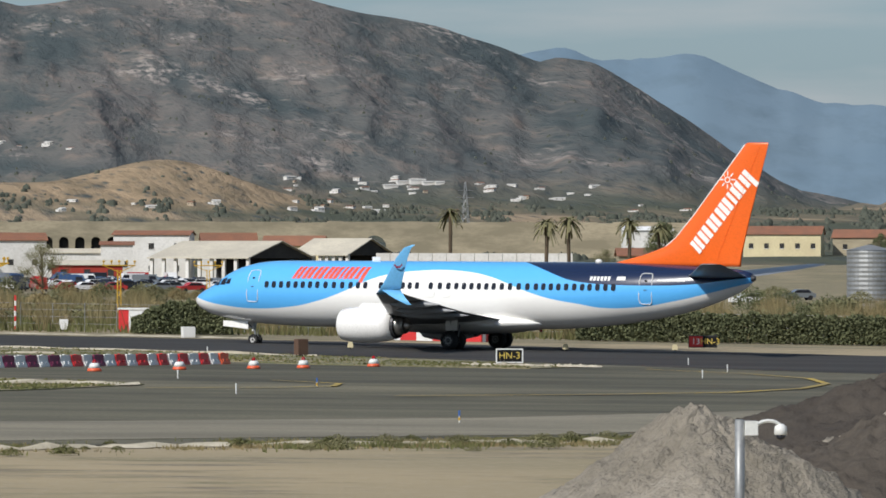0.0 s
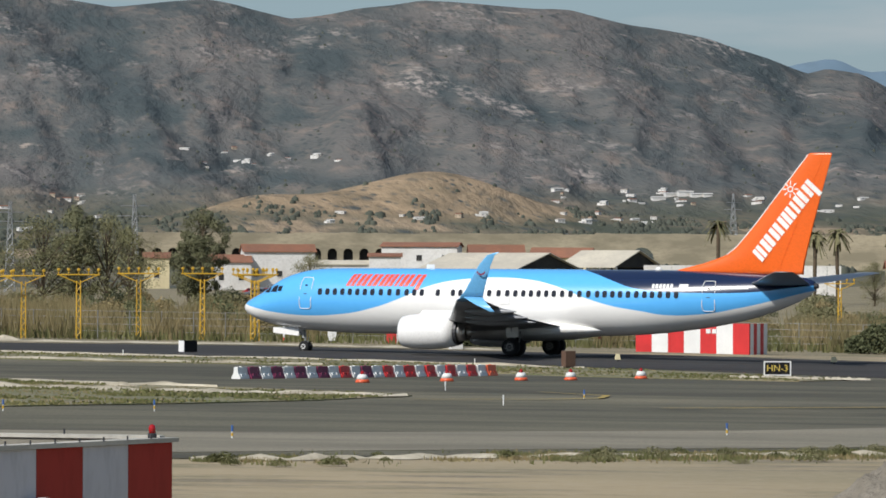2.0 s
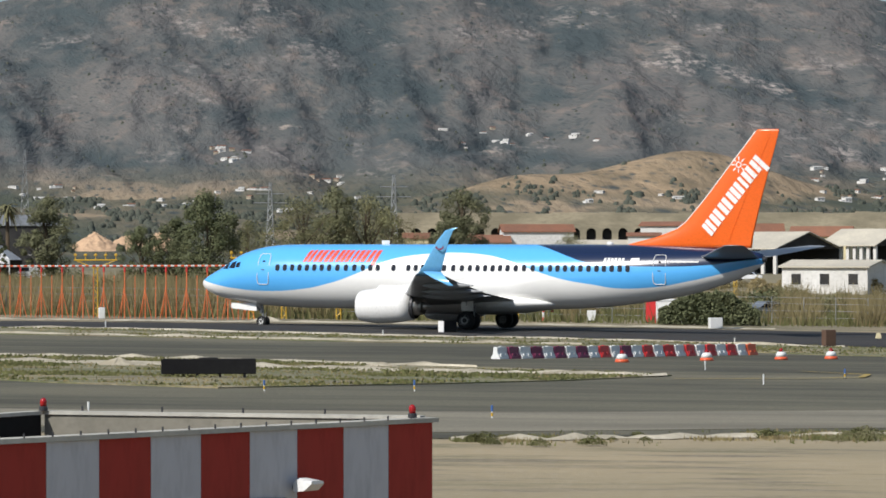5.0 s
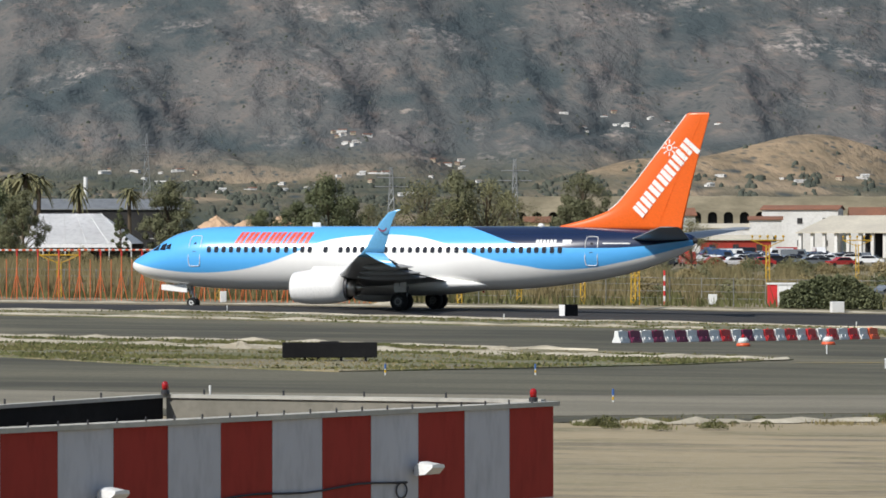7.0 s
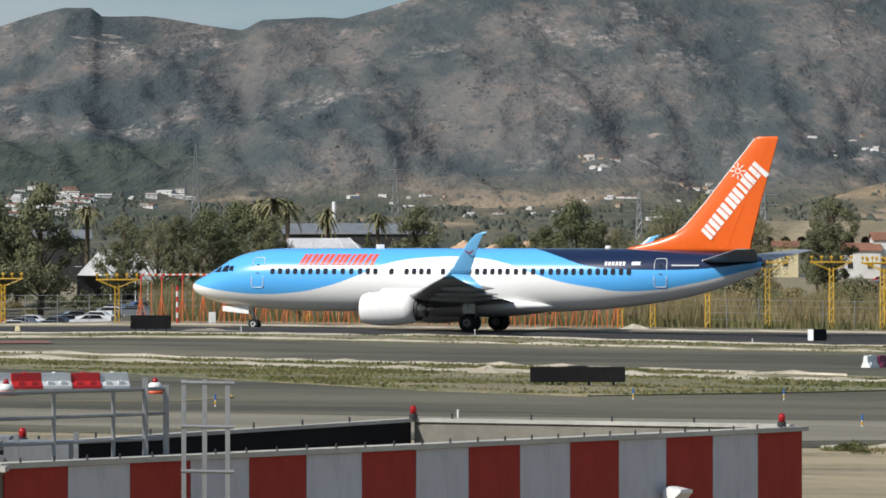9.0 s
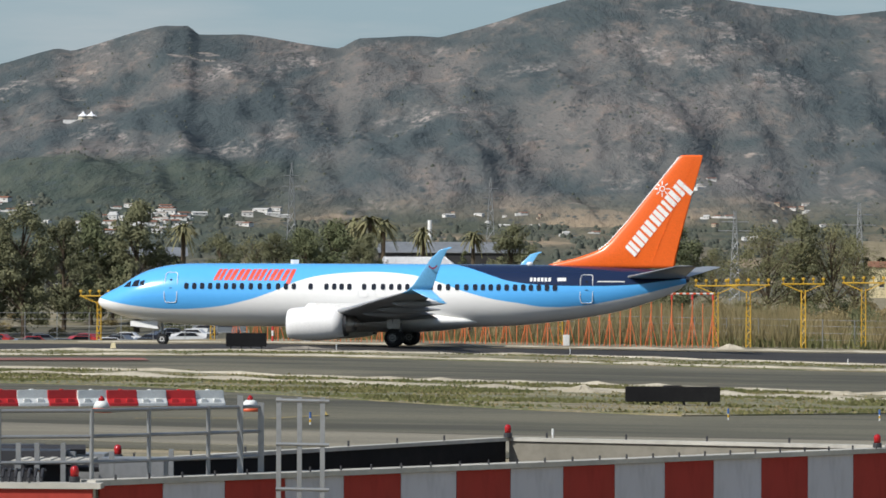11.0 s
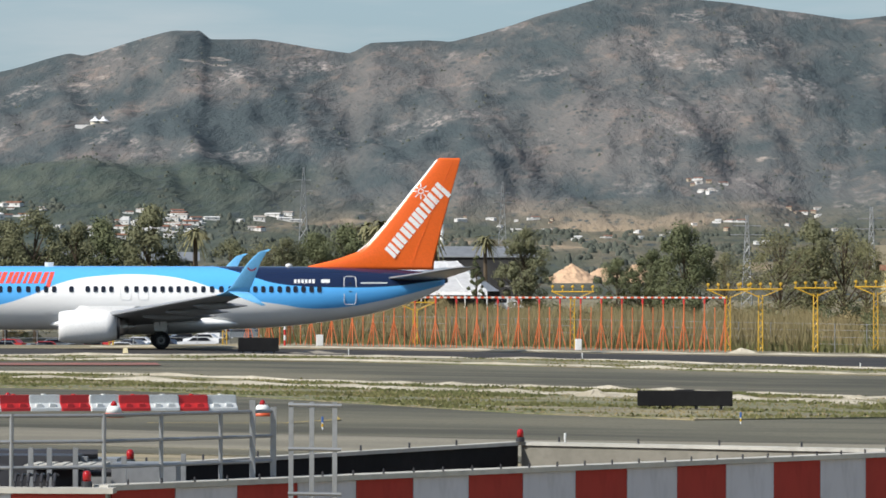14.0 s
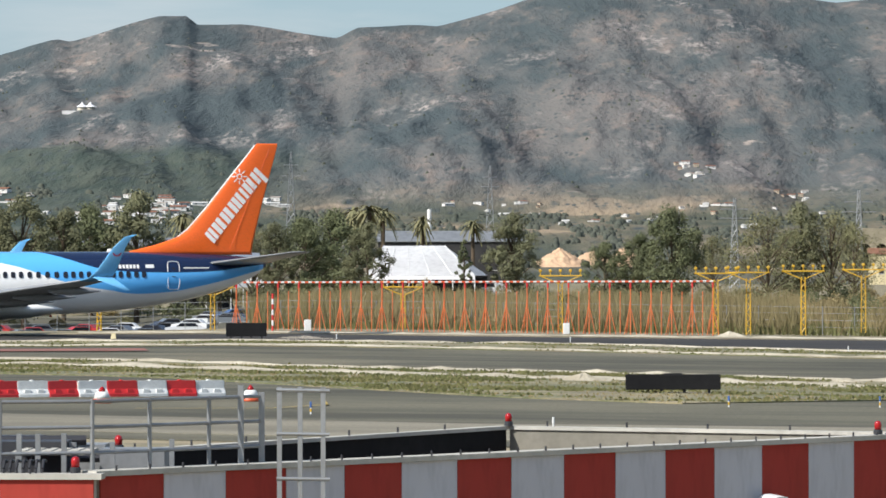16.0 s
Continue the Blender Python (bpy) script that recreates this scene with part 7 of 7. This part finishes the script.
# scrub on the slopes
def slope_scrub():
    rr = random.Random(12)
    V, F = [], []
    n = 0
    while n < 9000:
        az = rr.uniform(-9.5, 19.5)
        low = rr.random() < 0.9
        r = rr.uniform(1350, 2350) if low else rr.uniform(2350, 3700)
        g = noise.noise(Vector((az * (2.6 if low else 1.7), r * 0.006, 1.0))) + 0.6 * noise.noise(Vector((az * 7, r * 0.016, 3.0)))
        if g < rr.gauss(0.22, 0.12):
            continue
        c = spot(az, r)
        if r < 2600 and math.hypot(c.x - 300, (c.y - 2205) * 0.55) < 95 and rr.random() < 0.93:
            continue
        n += 1
        w = rr.uniform(0.9, 2.6) * rr.uniform(0.6, 1.0) if low else rr.uniform(0.6, 1.5)
        b = len(V)
        ring = [(math.cos(a + n) * w * rr.uniform(0.6, 1.15), math.sin(a + n) * w * rr.uniform(0.6, 1.15)) for a in (2 * math.pi * i / 6 for i in range(6))]
        V += [c + Vector((x, y, -0.4)) for x, y in ring] + [c + Vector((x * 0.78, y * 0.78, w * rr.uniform(0.35, 0.95))) for x, y in ring] + [c + Vector((0, 0, w * rr.uniform(0.9, 1.5)))]
        for i in range(6):
            j = (i + 1) % 6
            F += [(b + i, b + j, b + 6 + j, b + 6 + i), (b + 6 + i, b + 6 + j, b + 12)]
    ob = new("slope_scrub", raw_mesh("slope_scrub", V, F, M["scrub"]))
    ob.data.polygons.foreach_set("use_smooth", [True] * len(F))
    tagged(ob, "dark scrub and small trees in clumps over the slopes", "scrub", "", "stuff")


slope_scrub()


# ---- parked cars ----
M["car_white"] = paint("car_white", (0.75, 0.75, 0.75), 0.25, 0.05)
M["car_grey"] = paint("car_grey", (0.22, 0.24, 0.26), 0.25, 0.05, 0.4)
M["car_dark"] = paint("car_dark", (0.03, 0.035, 0.05), 0.25, 0.05, 0.2)
M["car_red"] = paint("car_red", (0.40, 0.03, 0.03), 0.25, 0.05)
M["car_blue"] = paint("car_blue", (0.05, 0.10, 0.22), 0.25, 0.05, 0.2)


def car_meshes(van):
    bm = bmesh.new()
    if van:
        side = [(-2.4, 0.35), (2.4, 0.35), (2.4, 2.1), (-1.5, 2.15), (-1.9, 1.3), (-2.4, 1.1)]
    else:
        side = [(-2.1, 0.35), (2.1, 0.35), (2.15, 0.9), (1.7, 1.0), (1.2, 1.42), (-0.4, 1.45), (-1.1, 0.98), (-2.1, 0.85)]
    loft(bm, [[(x, y, 0.35 + (z - 0.35) * k) for x, z in side] for y, k in ((-0.86, 0.97), (-0.7, 1.0), (0.7, 1.0), (0.86, 0.97))])
    bmesh.ops.recalc_face_normals(bm, faces=bm.faces)
    body = {c: None for c in ("car_white", "car_grey", "car_dark", "car_red", "car_blue")}
    for c in body:
        me = bpy.data.meshes.new("body")
        bm.to_mesh(me)
        me.materials.append(M[c])
        body[c] = me
    bm.free()
    glass = []
    for s in (-1, 1):
        bm = bmesh.new()
        z0, z1 = (1.25, 1.85) if van else (0.98, 1.36)
        pts = [(-1.0, z0), (1.5, z0), (1.1, z1), (-0.45, z1)] if not van else [(-1.8, z0), (-0.5, z0), (-0.5, z1), (-1.5, z1)]
        loft(bm, [[(x, s * y, z) for x, z in pts] for y in (0.80, 0.875)])
        bmesh.ops.recalc_face_normals(bm, faces=bm.faces)
        glass.append(mesh_of(bm, "side_glass", M["glass"]))
    bm = bmesh.new()
    lathe(bm, [(-0.1, 0.2), (-0.1, 0.32), (0.1, 0.32), (0.1, 0.2)], "y", 14)
    bmesh.ops.recalc_face_normals(bm, faces=bm.faces)
    return body, glass, mesh_of(bm, "wheel", M["rubber"])


CARKIT = [car_meshes(False), car_meshes(True)]


def car(az, r, yaw, colour, van=0):
    body, glass, wheel = CARKIT[van]
    t = thing("van" if van else "car", f"parked {colour[4:]} " + ("van" if van else "car") + " on the plain", "van" if van else "car", pose(*spot(az, r), 0, 0, yaw), "parked vehicles")
    part("body", body[colour], None, t)
    for g in glass:
        part("side_glass", g, None, t)
    for x in (-1.35, 1.35):
        for y in (-0.8, 0.8):
            part("wheel", wheel, None, t, at=pose(x, y, 0.32))


rnd = random.Random(21)
SHADES = ["car_white", "car_grey", "car_dark", "car_grey", "car_white", "car_blue", "car_red"]
for i in range(58):
    az = rnd.uniform(5.9, 8.55)
    car(az, 800 - (i % 5) * 22 + rnd.uniform(-5, 5), rnd.choice([0, 90, 10, 180]) + rnd.uniform(-8, 8), SHADES[rnd.randrange(7)], int(rnd.random() < 0.15))
for i in range(64):
    car(rnd.uniform(5.7, 9.2), 760 - (i % 6) * 26 + rnd.uniform(-6, 6), rnd.choice([0, 90, 15, 170]) + rnd.uniform(-8, 8), SHADES[rnd.randrange(7)], int(rnd.random() < 0.12))
for i in range(30):
    car(-8.3 + i * 0.145 + rnd.uniform(-0.05, 0.05), 470 + (i % 4) * 18, rnd.uniform(-30, 30), SHADES[rnd.randrange(7)])
for az, r, yaw, c, v in ((9.35, 330, 20, "car_grey", 0), (-0.55, 610, 5, "car_white", 1), (16.2, 520, 10, "car_white", 0), (15.6, 525, -5, "car_white", 1), (16.9, 560, 0, "car_grey", 0)):
    car(az, r, yaw, c, v)

# wire fence behind the runway
fence = thing("wire_fence", "thin grey wire fence on slim posts", "fence")
for i in range(64):
    az = -9.5 + i * 0.43
    p = spot(az, 306)
    bm = bmesh.new()
    rod(bm, p - Vector((0, 0, 0.2)), p + Vector((0, 0, 2.0)), 0.03, 5)
    part("post", bm, M["grey_metal"], fence)
for z in (0.5, 1.0, 1.5, 1.95):
    bm = bmesh.new()
    loft(bm, [[spot(-9.5 + i * 0.43, 306, z) + Vector((0, a, b)) for a, b in ((0, 0.012), (0.012, -0.008), (-0.012, -0.008))] for i in range(64)])
    bmesh.ops.recalc_face_normals(bm, faces=bm.faces)
    part("wire", bm, M["grey_metal"], fence)

# ---- far range to the east, coloured with the blue of the haze ----
FAR = [(11.5, 2.3), (13.2, 2.83), (13.7, 2.91), (14.2, 2.76), (15.0, 2.78), (15.5, 2.83), (16.3, 2.49), (17.2, 2.19), (18.1, 2.13), (21, 2.0), (30, 1.6)]
bm = bmesh.new()
row = []
for i in range(150):
    az = 11.5 + i * 0.125
    el = smooth_tab(az, FAR) + 0.03 * noise.fractal(Vector((az * 3, 0, 0)), 0.8, 2.0, 5)
    row.append([bm.verts.new(at_view(az, 4.1 + rr * math.tan(radians(el * k)), rr)) for rr, k in ((4300, -0.2), (4420, 0.25), (4540, 0.6), (4700, 1.0))])
for a, b in zip(row, row[1:]):
    for j in range(3):
        bm.faces.new((a[j], b[j], b[j + 1], a[j + 1]))
bmesh.ops.recalc_face_normals(bm, faces=bm.faces)
# The blue of distance haze is painted into this base colour.
M["far_range"] = mottled("far_haze_blue_range", (0.125, 0.185, 0.240), (0.150, 0.210, 0.262), 0.004, 0.02, 1.0)
tagged(new("backdrop", mesh_of(bm, "backdrop", M["far_range"], True)), "distant mountain range with haze blue in its colour", "mountains", "", "structure")


# ---- what moves ----
# seconds, x, y, height, turn of the nose, pitch
ROLL_OUT = [
    (0, 54.20, 246.72, -1.061, 41.88, 0.20), (0.5, 51.38, 248.14, -1.006, 39.76, 0.19), (1, 48.39, 249.59, -0.951, 37.70, 0.18),
    (1.5, 45.49, 251.00, -0.891, 36.03, 0.18), (2, 42.43, 252.43, -0.831, 34.70, 0.18), (2.5, 39.51, 253.81, -0.775, 33.69, 0.18),
    (3, 36.46, 255.17, -0.722, 32.89, 0.16), (3.5, 33.58, 256.49, -0.673, 32.15, 0.15), (4, 30.55, 257.82, -0.634, 31.40, 0.15),
    (4.2, 29.35, 258.35, -0.620, 31.11, 0.15), (6.3, 17.31, 263.65, -0.522, 27.28, 0.04), (6.5, 16.14, 264.01, -0.503, 26.74, 0.05),
    (7, 13.20, 264.86, -0.454, 25.34, 0.07), (7.5, 10.40, 265.66, -0.412, 24.11, 0.11), (8, 7.46, 266.43, -0.373, 22.86, 0.14),
    (8.5, 4.68, 267.14, -0.331, 21.17, 0.15), (9, 1.79, 267.79, -0.284, 19.10, 0.13), (9.5, -1.00, 268.35, -0.230, 16.54, 0.11),
    (10, -3.91, 268.82, -0.172, 13.77, 0.08), (12.3, -16.41, 268.95, -0.033, 2.06, 0.09), (12.5, -17.50, 268.84, -0.027, 1.09, 0.07),
    (13, -20.27, 268.52, -0.013, -1.29, 0.02), (13.5, -22.88, 268.16, 0.001, -3.77, -0.04), (14, -25.57, 267.76, 0.010, -6.34, -0.10),
    (14.5, -28.12, 267.32, 0.015, -9.00, -0.10), (15, -30.75, 266.85, 0.015, -11.64, -0.10), (15.5, -33.23, 266.36, 0.016, -14.20, -0.10),
    (16, -35.80, 265.85, 0.019, -16.78, -0.10),
]


def motions():
    rows = [(t, pose(x, y, z + 0.06, 0, p, -h)) for t, x, y, z, h, p in ROLL_OUT]
    walk(airliner, rows)
    # wheels turn with the way rolled
    way, dist = [], 0.0
    for (t0, x0, y0, *_), (t1, x1, y1, *_) in zip(ROLL_OUT, ROLL_OUT[1:]):
        n = max(1, round((t1 - t0) * 10))
        for i in range(n):
            way.append((t0 + (t1 - t0) * i / n, dist + math.hypot(x1 - x0, y1 - y0) * i / n))
        dist += math.hypot(x1 - x0, y1 - y0)
    way.append((16.0, dist))
    for w, x, y, z in WHEELS:
        if z < 0.5:
            # small wheels: keep the steps under a quarter turn
            fine = [(a[0] + (b[0] - a[0]) * k / 2, a[1] + (b[1] - a[1]) * k / 2) for a, b in zip(way, way[1:]) for k in (0, 1)] + [way[-1]]
        else:
            fine = way
        walk(w, [(t, pose(x, y, z, 0, -math.degrees(d / z), 0)) for t, d in fine])


motions()
